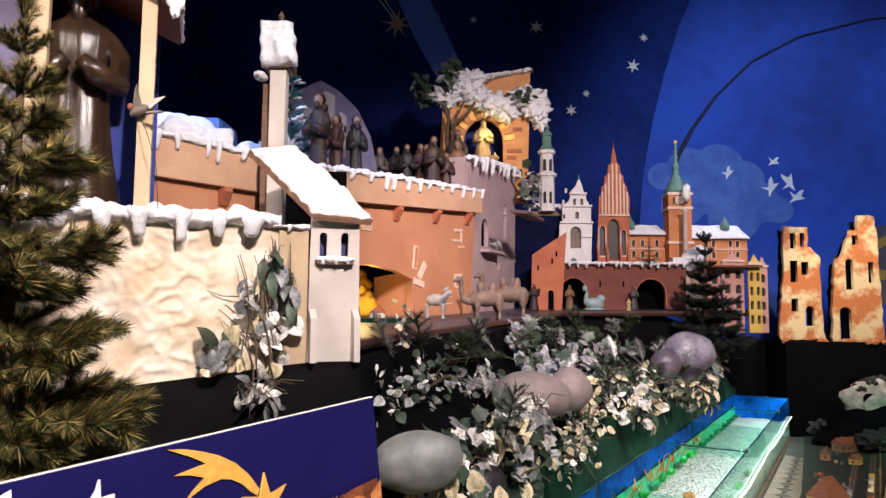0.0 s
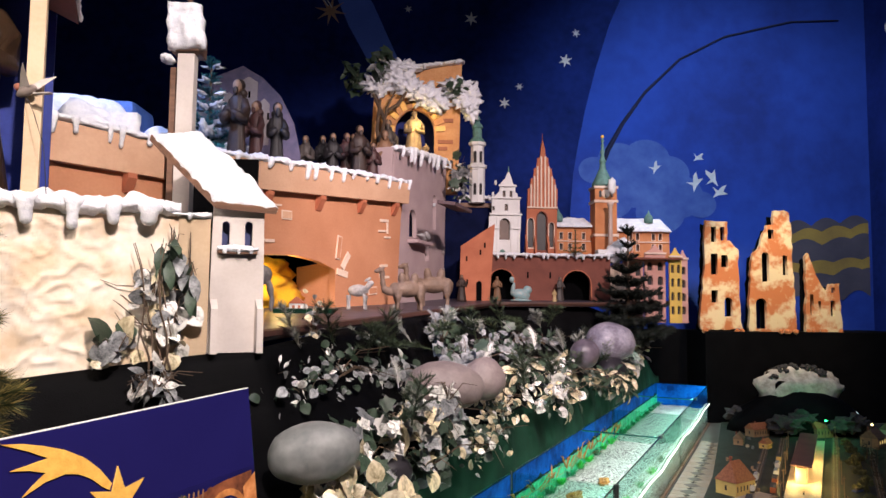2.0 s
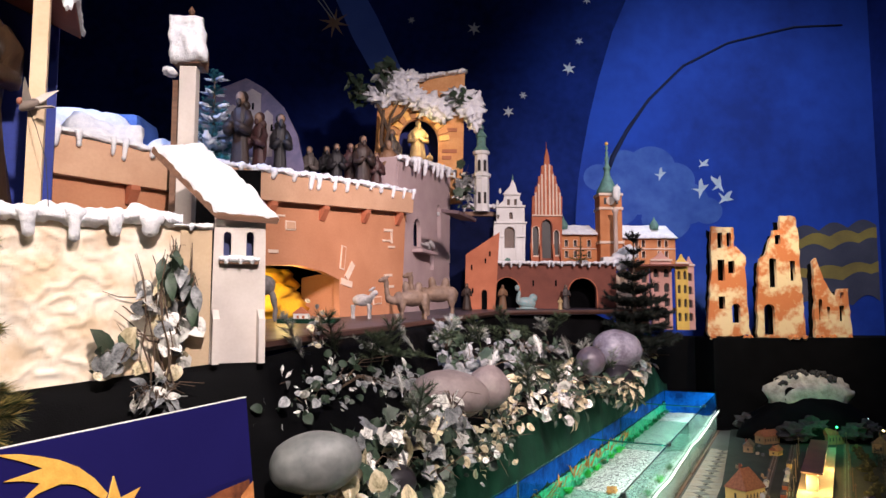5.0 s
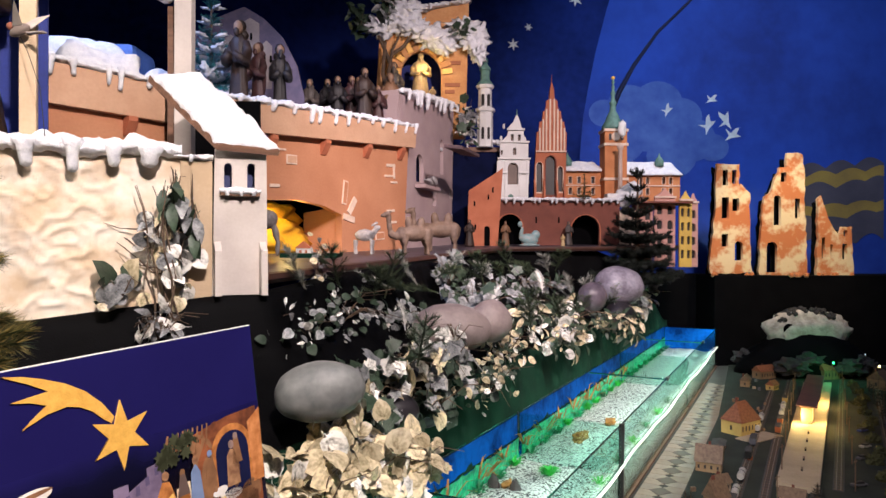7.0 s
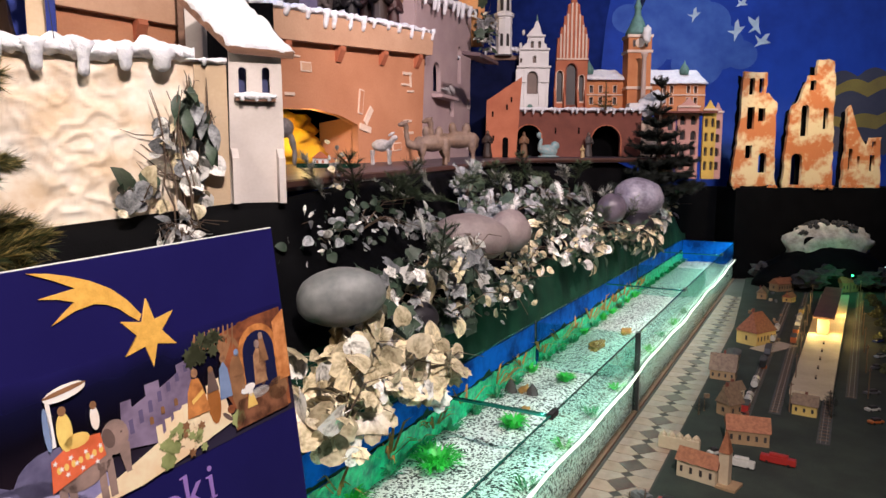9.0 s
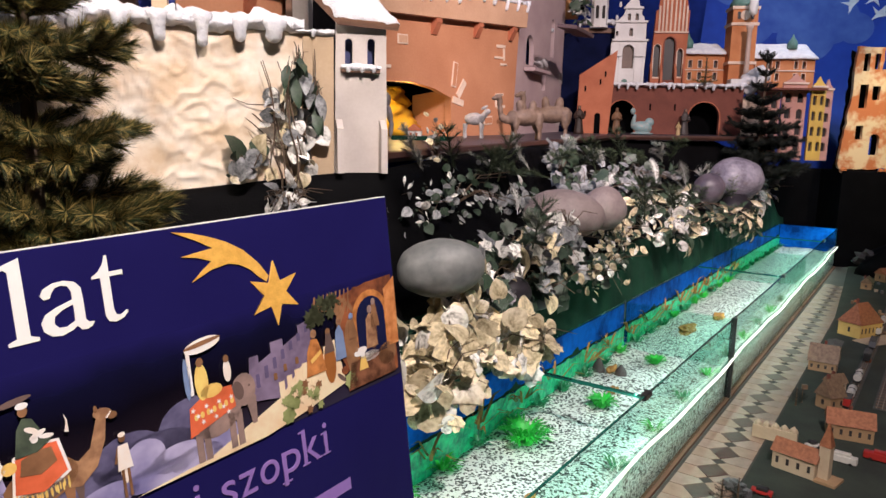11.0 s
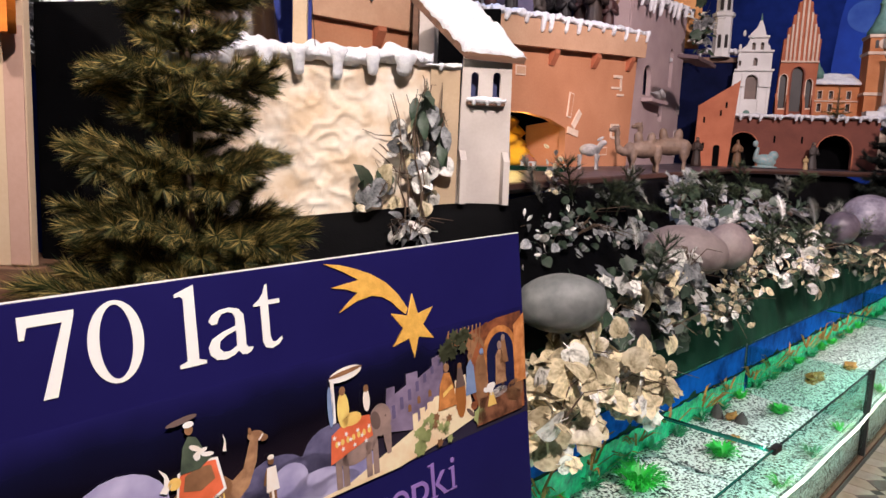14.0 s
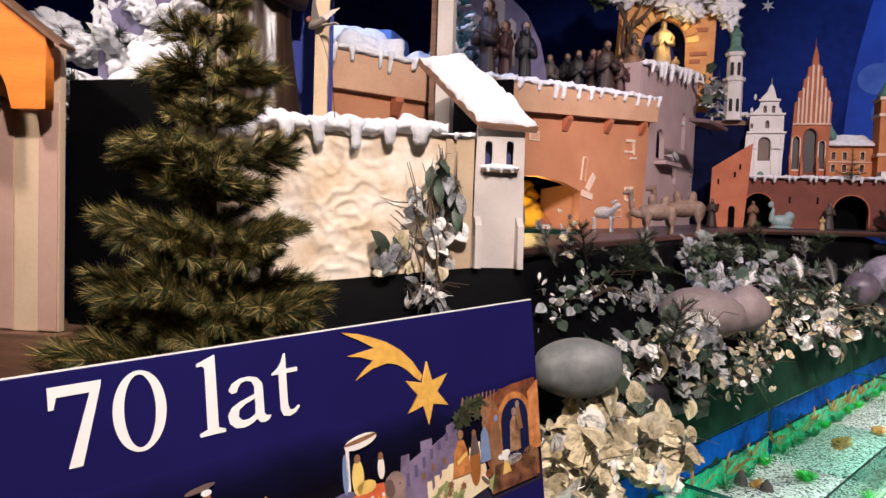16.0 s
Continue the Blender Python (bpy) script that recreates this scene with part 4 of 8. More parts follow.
for x, y, rx, ry, tn in ((-0.790, -0.244, 0.010, 0.004, -30), (-0.783, -0.252, 0.012, 0.004, 20), (-0.772, -0.258, 0.010, 0.0035, -10), (-0.788, -0.258, 0.005, 0.005, 0)):
    pic(oval(x, y, rx, ry, 10, tn), P_PALE, 9)
pic([(-0.748, -0.262), (-0.744, -0.248), (-0.746, -0.236), (-0.742, -0.246), (-0.742, -0.264)], P_PALE, 7)
# walking man in white
pic(oval(-0.669, -0.303, 0.0055, 0.0065, 10), P_BROWN, 6)
pic(oval(-0.669, -0.297, 0.006, 0.004, 10), P_PALE, 7)
pic([(-0.677, -0.313), (-0.661, -0.313), (-0.657, -0.352), (-0.681, -0.352)], P_PALE, 6)
pic([(-0.680, -0.318), (-0.677, -0.313), (-0.681, -0.340), (-0.685, -0.338)], P_BROWN, 7)
for x in (-0.676, -0.667):
    pic(rect(x, x + 0.0045, -0.396, -0.351), P_BROWN, 5)
# stable: arch ring, figures, warm brick
pic(arch(-0.150, -0.036, -0.345, -0.192), P_ORANGE, 3)
pic(arch(-0.138, -0.048, -0.335, -0.206), tint("niche_blue", (0.010, 0.012, 0.045)), 4)
pic([(-0.044, -0.200), (-0.006, -0.178), (-0.008, -0.330), (-0.040, -0.330)], tint("lit_brick", (0.52, 0.22, 0.08), (0.30, 0.10, 0.03), scale=40), 4)
pic([(-0.115, -0.318), (-0.110, -0.255), (-0.100, -0.243), (-0.088, -0.246), (-0.078, -0.318)], P_CAMELL, 6)
pic(oval(-0.097, -0.234, 0.0075, 0.009, 12), P_GREY, 7)
pic(oval(-0.136, -0.318, 0.020, 0.009, 14, 8), P_PALE, 7)
pic(oval(-0.148, -0.310, 0.005, 0.006, 10), P_CAMELL, 8)
pic([(-0.180, -0.392), (-0.165, -0.335), (-0.060, -0.332), (-0.030, -0.350), (-0.026, -0.392)], tint("stable_floor", (0.20, 0.085, 0.045), (0.06, 0.025, 0.015), scale=40), 4)
pic([(-0.292, -0.328), (-0.284, -0.278), (-0.272, -0.256), (-0.256, -0.258), (-0.246, -0.285), (-0.238, -0.328)], P_ORANGE, 6)
pic(oval(-0.264, -0.246, 0.008, 0.009, 12), P_CAMELL, 7)
pic([(-0.278, -0.296), (-0.250, -0.282), (-0.248, -0.290), (-0.276, -0.304)], P_OCHRE, 7)
pic([(-0.210, -0.318), (-0.204, -0.258), (-0.192, -0.244), (-0.182, -0.262), (-0.178, -0.318)], P_VEIL, 6)
pic(oval(-0.193, -0.238, 0.007, 0.008, 12), P_CAMELL, 7)
for x, w, h in ((-1.02, 0.03, 0.06), (-0.985, 0.022, 0.05), (-0.95, 0.03, 0.035)):
    pic(rect(x, x + w, -0.36, -0.36 + h), P_STABLE, 3)
    pic(rect(x + 0.006, x + 0.012, -0.345, -0.33), P_PALE, 4)
prng = random.Random(77)
for i in range(26):
    pic(oval(prng.uniform(-0.20, -0.02), prng.uniform(-0.385, -0.185), prng.uniform(0.004, 0.013), prng.uniform(0.005, 0.018), 8, prng.uniform(0, 90)), (P_STABLE, P_BROWN, P_BUSH, P_CAMELD, P_BROWN)[i % 5], 2 + i % 2)
for i in range(16):
    pic(star_outline(prng.uniform(-0.36, -0.26), prng.uniform(-0.395, -0.335), 0.010, 0.006, 6, prng.uniform(0, 90)), (P_GREEN, P_SAND, P_GREEN, P_BROWN)[i % 4], 5)
for i in range(9):
    pic([(-0.26 + 0.012 * i, -0.20 - 0.004 * i), (-0.25 + 0.012 * i, -0.175), (-0.247 + 0.012 * i, -0.176), (-0.252 + 0.012 * i, -0.21)], P_BROWN, 3)
for i in range(7):
    pic(rect(-0.41 + 0.021 * i, -0.402 + 0.021 * i, -0.31 + 0.012 * i, -0.285 + 0.010 * i), tint("shade_mauve", (0.10, 0.08, 0.15)), 2)
for i in range(12):
    pic(oval(-0.84 + 0.008 * i, -0.348 + 0.0010 * i, 0.0016, 0.007, 6), P_OCHRE, 7)
for i in range(7):
    pic(oval(-0.54 + 0.012 * i, -0.318 + 0.001 * i, 0.004, 0.006, 8), P_OCHRE, 6)
# two legs hold the board up
for x in (-1.1, -0.75):
    part("leg", box(x - 0.015, x + 0.015, -1.16 - 0.035 * (x + 1), -0.02, -0.035, -0.0105), M_WOOD, sign)

# ---- church models on their arcade ----


def D(X, Y):
    """Drawing units of the church group, to metres."""
    return (-0.04 + 0.0028 * X, 2.82 - 0.002765 * Y)


def dr(x0, x1, y0, y1):
    return [D(x0, y1), D(x1, y1), D(x1, y0), D(x0, y0)]


def da(x0, x1, y0, y1, pointed=False):
    (a0, b0), (a1, b1) = D(x0, y1), D(x1, y0)
    return arch(a0, a1, b0, b1, pointed)


def facade(name, label, category, y, outline, holes, material, depth=0.03, back=None, group="church models"):
    ob = thing(name, label, category, upright((0, y), (1, y)), group)
    part("front", panel(outline, holes, depth), material, ob)
    if back:
        for h in holes:
            xs, ys = [p[0] for p in h], [p[1] for p in h]
            part("pane", panel(rect(min(xs) - 0.008, max(xs) + 0.008, min(ys) - 0.008, max(ys) + 0.008), (), 0.004), back, ob, "", Matrix.Translation((0, 0, -depth - 0.001)))
    return ob


def outline_of(parent, shape, width, material, z=0.003, name="window_trim"):
    """A raised frame round an opening."""
    cx, cy = sum(p[0] for p in shape) / len(shape), sum(p[1] for p in shape) / len(shape)
    rx = (max(p[0] for p in shape) - min(p[0] for p in shape)) / 2
    ry = (max(p[1] for p in shape) - min(p[1] for p in shape)) / 2
    big = [(cx + (x - cx) * (1 + width / rx), cy + (y - cy) * (1 + width / ry)) for x, y in shape]
    part(name, panel(big, [shape], 0.006), material, parent, "", Matrix.Translation((0, 0, z)))


M_DARKWIN = mat("dark_window", (0.03, 0.025, 0.025), (0.015, 0.012, 0.012), 0.5, bump=0)
M_BROWNWIN = mat("brown_glazing", (0.13, 0.075, 0.055), (0.08, 0.045, 0.03), 0.5, bump=0)
M_ORANGEP = mat("orange_brick_paint", (0.55, 0.22, 0.085), (0.45, 0.16, 0.06), 0.8, scale=7, fine=80)

arc = [da(374, 462, 388, 512), da(640, 742, 390, 508)]
arcade = facade("arcade", "dark brick arcade with two arched openings and snow along its top", "model wall", 7.25, [D(355, 515), D(815, 515), D(815, 345), D(355, 345)], arc, M_BRICKD, 0.05)
for h in arc:
    outline_of(arcade, h, 0.012, M_BRICKP, 0.006, "arch_trim")
# black sheet in place of the dark interior behind the arches
part("tunnel", box(*(D(350, 0)[0], D(820, 0)[0]), D(0, 520)[1], D(0, 340)[1], -0.30, -0.29), M_BLACK, arcade, "black void behind the arches")
part("deck", box(D(350, 0)[0], D(1085, 0)[0], 1.868, 1.885, -0.5, 0.0), M_BRICKD, arcade)
part("snow_cap", snow_strip(1.33, 0.10, 0.028, 0.035, 51, drips=15), M_SNOW, arcade, "cotton snow", Matrix.Translation((D(352, 0)[0], 1.885, 0.01)), True)
part("snow_bank", blob(0.16, 0.10, 0.12, 3, 0.3), M_SNOW, arcade, "heap of cotton snow", Matrix.Translation((D(850, 0)[0], D(0, 315)[1], -0.05)) @ pose(0, 0, 0, 0, 0, 40), True)
for x in (512, 594):
    part("slit", box(*[D(x, 0)[0] + d for d in (-0.008, 0.008)], D(0, 420)[1], D(0, 398)[1], -0.002, 0.003), M_BLACK, arcade)

side = facade("gatehouse", "orange brick gatehouse side with a sloping top", "model house", 7.0, [D(258, 500), D(362, 516), D(380, 232), D(262, 312)], [da(316, 336, 435, 505)], M_BRICKP, 0.03, M_BLACK)
for x, y in ((282, 348), (330, 325), (345, 300), (285, 430)):
    part("slit", box(*[D(x, 0)[0] + d for d in (-0.008, 0.008)], *sorted((D(0, y + 18)[1], D(0, y)[1])), -0.002, 0.003), M_BLACK, side)

shelf = thing("shelf_block", "dark navy shelf block with a snowy top", "shelf", upright((0, 7.55), (1, 7.55)))
part("block", box(D(205, 0)[0], D(395, 0)[0], 1.3, D(0, 150)[1], -0.5, 0.0, 0.006), mat("blackish_navy_paint", (0.006, 0.009, 0.040), (0.004, 0.006, 0.024), 0.9, spec=0.05), shelf)
part("top_board", box(D(200, 0)[0], D(398, 0)[0], D(0, 150)[1] + 0.001, D(0, 132)[1], -0.5, 0.02, 0.006), M_WOOD, shelf)
part("snow_cap", snow_strip(0.40, 0.12, 0.04, 0.04, 55, drips=4), M_SNOW, shelf, "cotton snow", Matrix.Translation((D(262, 0)[0], D(0, 118)[1], 0.0)), True)

ww = [da(416, 455, 195, 276), da(435, 448, 140, 166), da(427, 438, 90, 116), da(453, 464, 90, 116), rect(*[D(x, 0)[0] for x in (390, 398)], D(0, 166)[1], D(0, 150)[1])]
white = facade("white_church", "white painted church facade model with curved gable", "model church", 7.4,
               [D(370, 345), D(490, 345), D(497, 178), D(492, 176), D(492, 120), D(484, 112), D(474, 92), D(476, 72), D(466, 64), D(460, 40), D(452, 20), D(446, 20), D(438, 42), D(420, 62), D(418, 80), D(414, 96), D(396, 112), D(388, 124), D(388, 176), D(380, 180)], ww, M_WHITEP, 0.04, M_BROWNWIN)
outline_of(white, ww[0], 0.012, M_WHITEP, 0.004)
for y, x0, x1 in ((180, 378, 500), (118, 384, 495), (72, 412, 478), (232, 374, 414), (232, 457, 494)):
    part("cornice", box(D(x0, 0)[0], D(x1, 0)[0], D(0, y + 4)[1], D(0, y - 3)[1], 0.0, 0.025, 0.003), M_WHITEP, white)
for x in (380, 408, 462, 488):
    part("pilaster", box(D(x - 4, 0)[0], D(x + 4, 0)[0], D(0, 335)[1], D(0, 190)[1], 0.0, 0.010, 0.002), M_WHITEP, white)
part("church_door", panel(da(417, 438, 312, 336), (), 0.006), M_COPPER, white, "green arched door", Matrix.Translation((0, 0, 0.006)))
part("finial", tube([(D(450, 0)[0], D(0, 22)[1], -0.02), (D(450, 0)[0], D(0, -4)[1], -0.02)], [0.012, 0.003], 6), M_COPPER, white)
for x, y in ((402, 60), (480, 108), (392, 104)):
    part("urn", blob(0.014, 0.028, 0.012, x, 0.1, 1, 2), M_WHITEP, white, "", Matrix.Translation((D(x, 0)[0], D(0, y)[1], -0.02)), True)

rw = [da(560, 596, 165, 312, True), da(525, 547, 190, 302, True), da(605, 623, 205, 300, True)]
steps = [D(513, 345), D(632, 345), D(638, 78)]
for x, y in ((628, 70), (628, 40), (616, 34), (616, 0), (603, -6), (603, -40), (592, -46), (590, -78), (581, -110), (574, -78), (572, -46), (561, -40), (561, -6), (549, 0), (549, 34), (537, 40), (537, 70), (526, 78)):
    steps.append(D(x, y))
red = facade("brick_church", "red brick gothic church facade model with a stepped gable", "model church", 7.45, steps, rw, M_BRICKP, 0.04, M_DARKWIN)
for h in rw[1:]:
    outline_of(red, h, 0.009, M_LINE, 0.004)
outline_of(red, rw[0], 0.012, M_BRICKD, 0.004)
for x, y0 in ((537, 62), (549, 30), (561, -8), (575, -46), (590, -46), (603, -8), (616, 30), (628, 62)):
    part("gable_rib", box(D(x - 3.2, 0)[0], D(x + 3.2, 0)[0], D(0, 148)[1], D(0, y0)[1], 0.0, 0.014, 0.003), M_LINE, red)
    part("pinnacle", lathe([(0.011, 0), (0.009, 0.03), (0.001, 0.06)], 6), M_BRICKP, red, "", Matrix.Translation((D(x, 0)[0], D(0, y0 + 4)[1], -0.01)) @ pose(0, 0, 0, -90, 0, 0))
for x in (518, 552, 600, 628):
    bm = bmesh.new()
    pr = [(0.0, D(0, 340)[1]), (0.07, D(0, 340)[1]), (0.05, D(0, 285)[1]), (0.0, D(0, 255)[1])]
    fs = [[bm.verts.new((D(x + dx, 0)[0], z, d)) for d, z in pr] for dx in (-3.5, 3.5)]
    bm.faces.new(fs[0]); bm.faces.new(fs[1])
    for i in range(4):
        bm.faces.new((fs[0][i], fs[0][(i + 1) % 4], fs[1][(i + 1) % 4], fs[1][i]))
    part("buttress", bm, M_BRICKP, red)
part("string_course", box(D(522, 0)[0], D(637, 0)[0], D(0, 153)[1], D(0, 147)[1], 0.0, 0.018, 0.003), M_LINE, red)
part("finial", tube([(D(581, 0)[0], D(0, -100)[1], -0.02), (D(581, 0)[0], D(0, -138)[1], -0.02)], [0.008, 0.002], 6), M_BRICKD, red)

cw = []
for y in (238, 280):
    cw += [rect(D(x - 6, 0)[0], D(x + 6, 0)[0], D(0, y + 25)[1], D(0, y)[1]) for x in (663, 697, 750, 880, 934, 960, 1022, 1049)]
castle = facade("royal_castle", "long orange brick castle facade model with snowy roofs", "model castle", 7.6, [D(636, 345), D(1085, 345), D(1085, 225), D(866, 225), D(866, 212), D(636, 212)], cw, M_ORANGEP, 0.04, M_DARKWIN)
for h in cw:
    outline_of(castle, h, 0.005, M_LINE, 0.003)
for x0, x1, y0, y1 in ((634, 782, 176, 214), (862, 1085, 174, 228)):
    (ax, az), (bx, bz) = D(x0, y1), D(x1, y0)
    part("roof_snow", slab_snow([(ax - 0.01, az, 0.05), (bx + 0.01, az, 0.05), (bx - 0.05, bz, -0.12), (ax + 0.02, bz, -0.12)], 0.025, 18, x0), M_SNOW, castle, "snow-covered roof", smooth=True)
part("cornice", box(D(866, 0)[0], D(1088, 0)[0], D(0, 232)[1], D(0, 226)[1], 0.0, 0.03, 0.003), M_LINE, castle)
part("string_course", box(D(636, 0)[0], D(1085, 0)[0], D(0, 273)[1], D(0, 269)[1], 0.0, 0.012, 0.002), M_LINE, castle)
for x, y in ((655, 165), (1008, 165)):
    part("dormer", lathe([(0.045, 0), (0.05, 0.05), (0.035, 0.08), (0.012, 0.11), (0.004, 0.14)], 10), M_COPPER, castle, "green copper dormer", Matrix.Translation((D(x, 0)[0], D(0, y + 30)[1], -0.03)) @ pose(0, 0, 0, -90, 0, 0), True)

clock = thing("clock_tower", "orange brick clock tower model with green copper spire", "model tower", upright((0, 7.45), (1, 7.45)), "church models")
x0, x1, xc = D(780, 0)[0], D(864, 0)[0], D(820, 0)[0]
part("shaft", box(x0, x1, 1.87, D(0, 68)[1], -0.2, 0.0, 0.005), M_ORANGEP, clock)
for y in (120, 66, 250):
    part("cornice", box(x0 - 0.012, x1 + 0.012, D(0, y + 6)[1], D(0, y - 4)[1], -0.21, 0.014, 0.003), M_LINE, clock)
for x in (800, 845):
    part("window", panel(da(x - 5, x + 5, 80, 105), (), 0.004), M_DARKWIN, clock, "", Matrix.Translation((0, 0, 0.005)))
part("clock_face", lathe([(0.045, 0), (0.045, 0.008)], 20), M_LINE, clock, "pale round clock face", Matrix.Translation((xc, D(0, 92)[1], 0.004)))
part("spire", lathe([(0.115, 0), (0.12, 0.03), (0.085, 0.09), (0.06, 0.15), (0.035, 0.2), (0.03, 0.27), (0.042, 0.28), (0.026, 0.31), (0.016, 0.36), (0.026, 0.39), (0.012, 0.42), (0.02, 0.45), (0.007, 0.48), (0.018, 0.50), (0.004, 0.56)], 12), M_COPPER, clock, "green copper onion spire", Matrix.Translation((xc, D(0, 62)[1], -0.1)) @ pose(0, 0, 0, -90, 0, 0), True)
part("spire_ball", blob(0.02, 0.02, 0.02, 1, 0.05, 1, 2), M_GOLD, clock, "gilded ball", Matrix.Translation((xc, 3.20, -0.1)), True)

col = thing("monument_column", "tall pale column with a plain small statue on top", "column", upright((0, 7.3), (1, 7.3)))
part("shaft", lathe([(0.035, 0), (0.035, 0.06), (0.024, 0.07), (0.021, 0.52), (0.03, 0.54), (0.038, 0.57)], 12), mat("pale_pink_stone", (0.55, 0.42, 0.36), (0.42, 0.30, 0.25), 0.6), col, m=Matrix.Translation((D(822, 0)[0], D(0, 340)[1], 0)) @ pose(0, 0, 0, -90, 0, 0), smooth=True)
part("statue", blob(0.04, 0.085, 0.03, 8, 0.35, 2, 3), M_WHITEP, col, "", Matrix.Translation((D(828, 0)[0], D(0, 30)[1] - 0.115, 0)), True)
part("plinth", box(D(770, 0)[0], D(850, 0)[0], 1.885, 1.96, -0.08, 0.05, 0.004), M_WHITEP, col)

mina = thing("church_spire", "slim white church tower model with green copper lantern", "model tower", pose(0.90, 7.5, D(0, 135)[1]), "church models")
part("shaft", lathe([(0.088, 0), (0.082, 0.03), (0.082, 0.36), (0.10, 0.37), (0.105, 0.40), (0.072, 0.41), (0.068, 0.60), (0.088, 0.61), (0.095, 0.64)], 8), M_WHITEP, mina)
part("lantern", lathe([(0.092, 0.641), (0.070, 0.675), (0.050, 0.70), (0.048, 0.79), (0.062, 0.80), (0.052, 0.83), (0.028, 0.855), (0.022, 0.875), (0.034, 0.895), (0.020, 0.92), (0.008, 0.94), (0.010, 0.955), (0.003, 1.0)], 8), M_COPPER, mina, "green copper lantern")
for z in (0.08, 0.42):
    for a_ in (-112, -68):
        part("window", panel(arch(-0.014, 0.014, 0, 0.12), (), 0.006), M_DARKWIN, mina, "", pose(0, 0, z, 0, 0, a_ + 90) @ Matrix.Translation((0, -0.083, 0)) @ pose(0, 0, 0, 90, 0, 0))


def town_house(x0, x1, top, material, rows, cols, y=7.35, label="narrow painted town house model"):
    ob = thing("town_house", label, "model house", upright((0, y), (1, y)), "town houses")
    holes = []
    (a, zb), (b, zt) = D(x0, 580), D(x1, top)
    for r in range(rows):
        for c in range(cols):
            cx = a + (b - a) * (c + 0.5) / cols
            z0 = zb + 0.09 + (zt - zb - 0.12) * r / rows
            w = (b - a) / cols * 0.26
            holes.append(arch(cx - w, cx + w, z0, z0 + (zt - zb) / rows * 0.5, n=6))
    gable = [(a, zb), (b, zb), (b, zt), ((a * 0.3 + b * 0.7), zt + 0.04), ((a + b) / 2, zt + 0.09), (a * 0.7 + b * 0.3, zt + 0.04), (a, zt)]
    part("front", panel(gable, holes, 0.03), material, ob)
    for h in holes:
        xs, ys = [p[0] for p in h], [p[1] for p in h]
        part("pane", panel(rect(min(xs) - 0.004, max(xs) + 0.004, min(ys) - 0.004, max(ys) + 0.004), (), 0.004), M_DARKWIN, ob, "", Matrix.Translation((0, 0, -0.031)))
    part("cornice", box(a - 0.006, b + 0.006, zt - 0.012, zt + 0.006, 0.0, 0.018, 0.002), M_LINE, ob)
    return ob


town_house(826, 884, 372, M_LINE, 3, 1, 7.36, "pale cream town house model with one window column")
town_house(884, 962, 345, M_PINK, 4, 2, 7.45, "pink town house model with arched windows")
town_house(962, 1040, 318, M_PINK, 4, 2, 7.40, "rose town house model with arched windows")
town_house(1046, 1092, 330, M_YELLOW, 4, 2, 7.33, "yellow town house model with narrow windows")
town_house(1094, 1128, 336, M_PINK, 4, 1, 7.42, "dusky pink narrow town house model")

# ---- ruins ----


def RD(X, Y):
    return (3.31 + 0.00384 * X, 3.362 - 0.00375 * Y)


def rr(x0, x1, y0, y1):
    return [RD(x0, y1), RD(x1, y1), RD(x1, y0), RD(x0, y0)]


def ra(x0, x1, y0, y1):
    (a, b), (c, d) = RD(x0, y1), RD(x1, y0)
    return arch(a, c, b, d)


def jag(pts, seed, amp=0.012):
    """Roughens an outline as broken masonry is."""
    rng = random.Random(seed)
    out = []
    for (x0, y0), (x1, y1) in zip(pts, pts[1:] + pts[:1]):
        n = max(1, int(math.hypot(x1 - x0, y1 - y0) / 0.06))
        for i in range(n):
            f = i / n
            out.append((x0 + (x1 - x0) * f + rng.uniform(-amp, amp), y0 + (y1 - y0) * f + rng.uniform(-amp, amp)))
    return out


def ruin(label, y, outline, holes, seed):
    ob = thing("ruined_house", label, "model ruin", upright((0, y), (1, y)), "ruined houses")
    part("front", panel(jag([RD(*p) for p in outline], seed), holes, 0.05), M_RUIN, ob)
    # added black backing makes the empty openings dark inside
    part("rear_wall", panel(jag([RD(p[0] * 0.94 + 6 + min(q[0] for q in outline) * 0.06, p[1] + 12) for p in outline], seed + 3), holes[-1:], 0.02), M_BLACK, ob, "black backing for the dark openings", Matrix.Translation((0, 0, -0.15)))
    rng = random.Random(seed)
    for i in range(5):
        x = rng.uniform(min(p[0] for p in outline), max(p[0] for p in outline))
        part("rubble", blob(0.03, 0.03, 0.025, i + seed, 0.4, 2, 2), M_RUIN, ob, "", Matrix.Translation((RD(x, 0)[0], RD(0, 606)[1], 0.05)))
    return ob


ruin("tall ruined brick house model with empty windows, lit orange", 8.55, [(112, 604), (248, 600), (238, 405), (240, 345), (212, 315), (205, 322), (205, 250), (132, 246), (128, 400)],
     [rr(152, 168, 268, 318), rr(182, 196, 268, 312), rr(150, 172, 356, 424), rr(184, 205, 360, 400), rr(150, 170, 475, 515), ra(192, 218, 498, 560)], 2)
ruin("ruined corner house model with torn pale plaster, lit orange", 8.5, [(264, 608), (418, 612), (410, 330), (404, 214), (350, 216), (350, 262), (330, 262), (312, 310), (300, 345), (282, 352), (272, 420)],
     [rr(332, 350, 276, 306), ra(310, 333, 350, 446), rr(378, 393, 360, 424), ra(288, 322, 500, 598)], 5)
ruin("low ruined house model with jagged gable, lit orange", 8.55, [(456, 622), (580, 622), (570, 446), (540, 450), (536, 470), (522, 470), (500, 436), (490, 400), (480, 370), (470, 352), (460, 360), (462, 470)],
     [rr(473, 484, 485, 552), rr(500, 508, 508, 552), rr(544, 556, 462, 480), rr(540, 554, 505, 555)], 9)
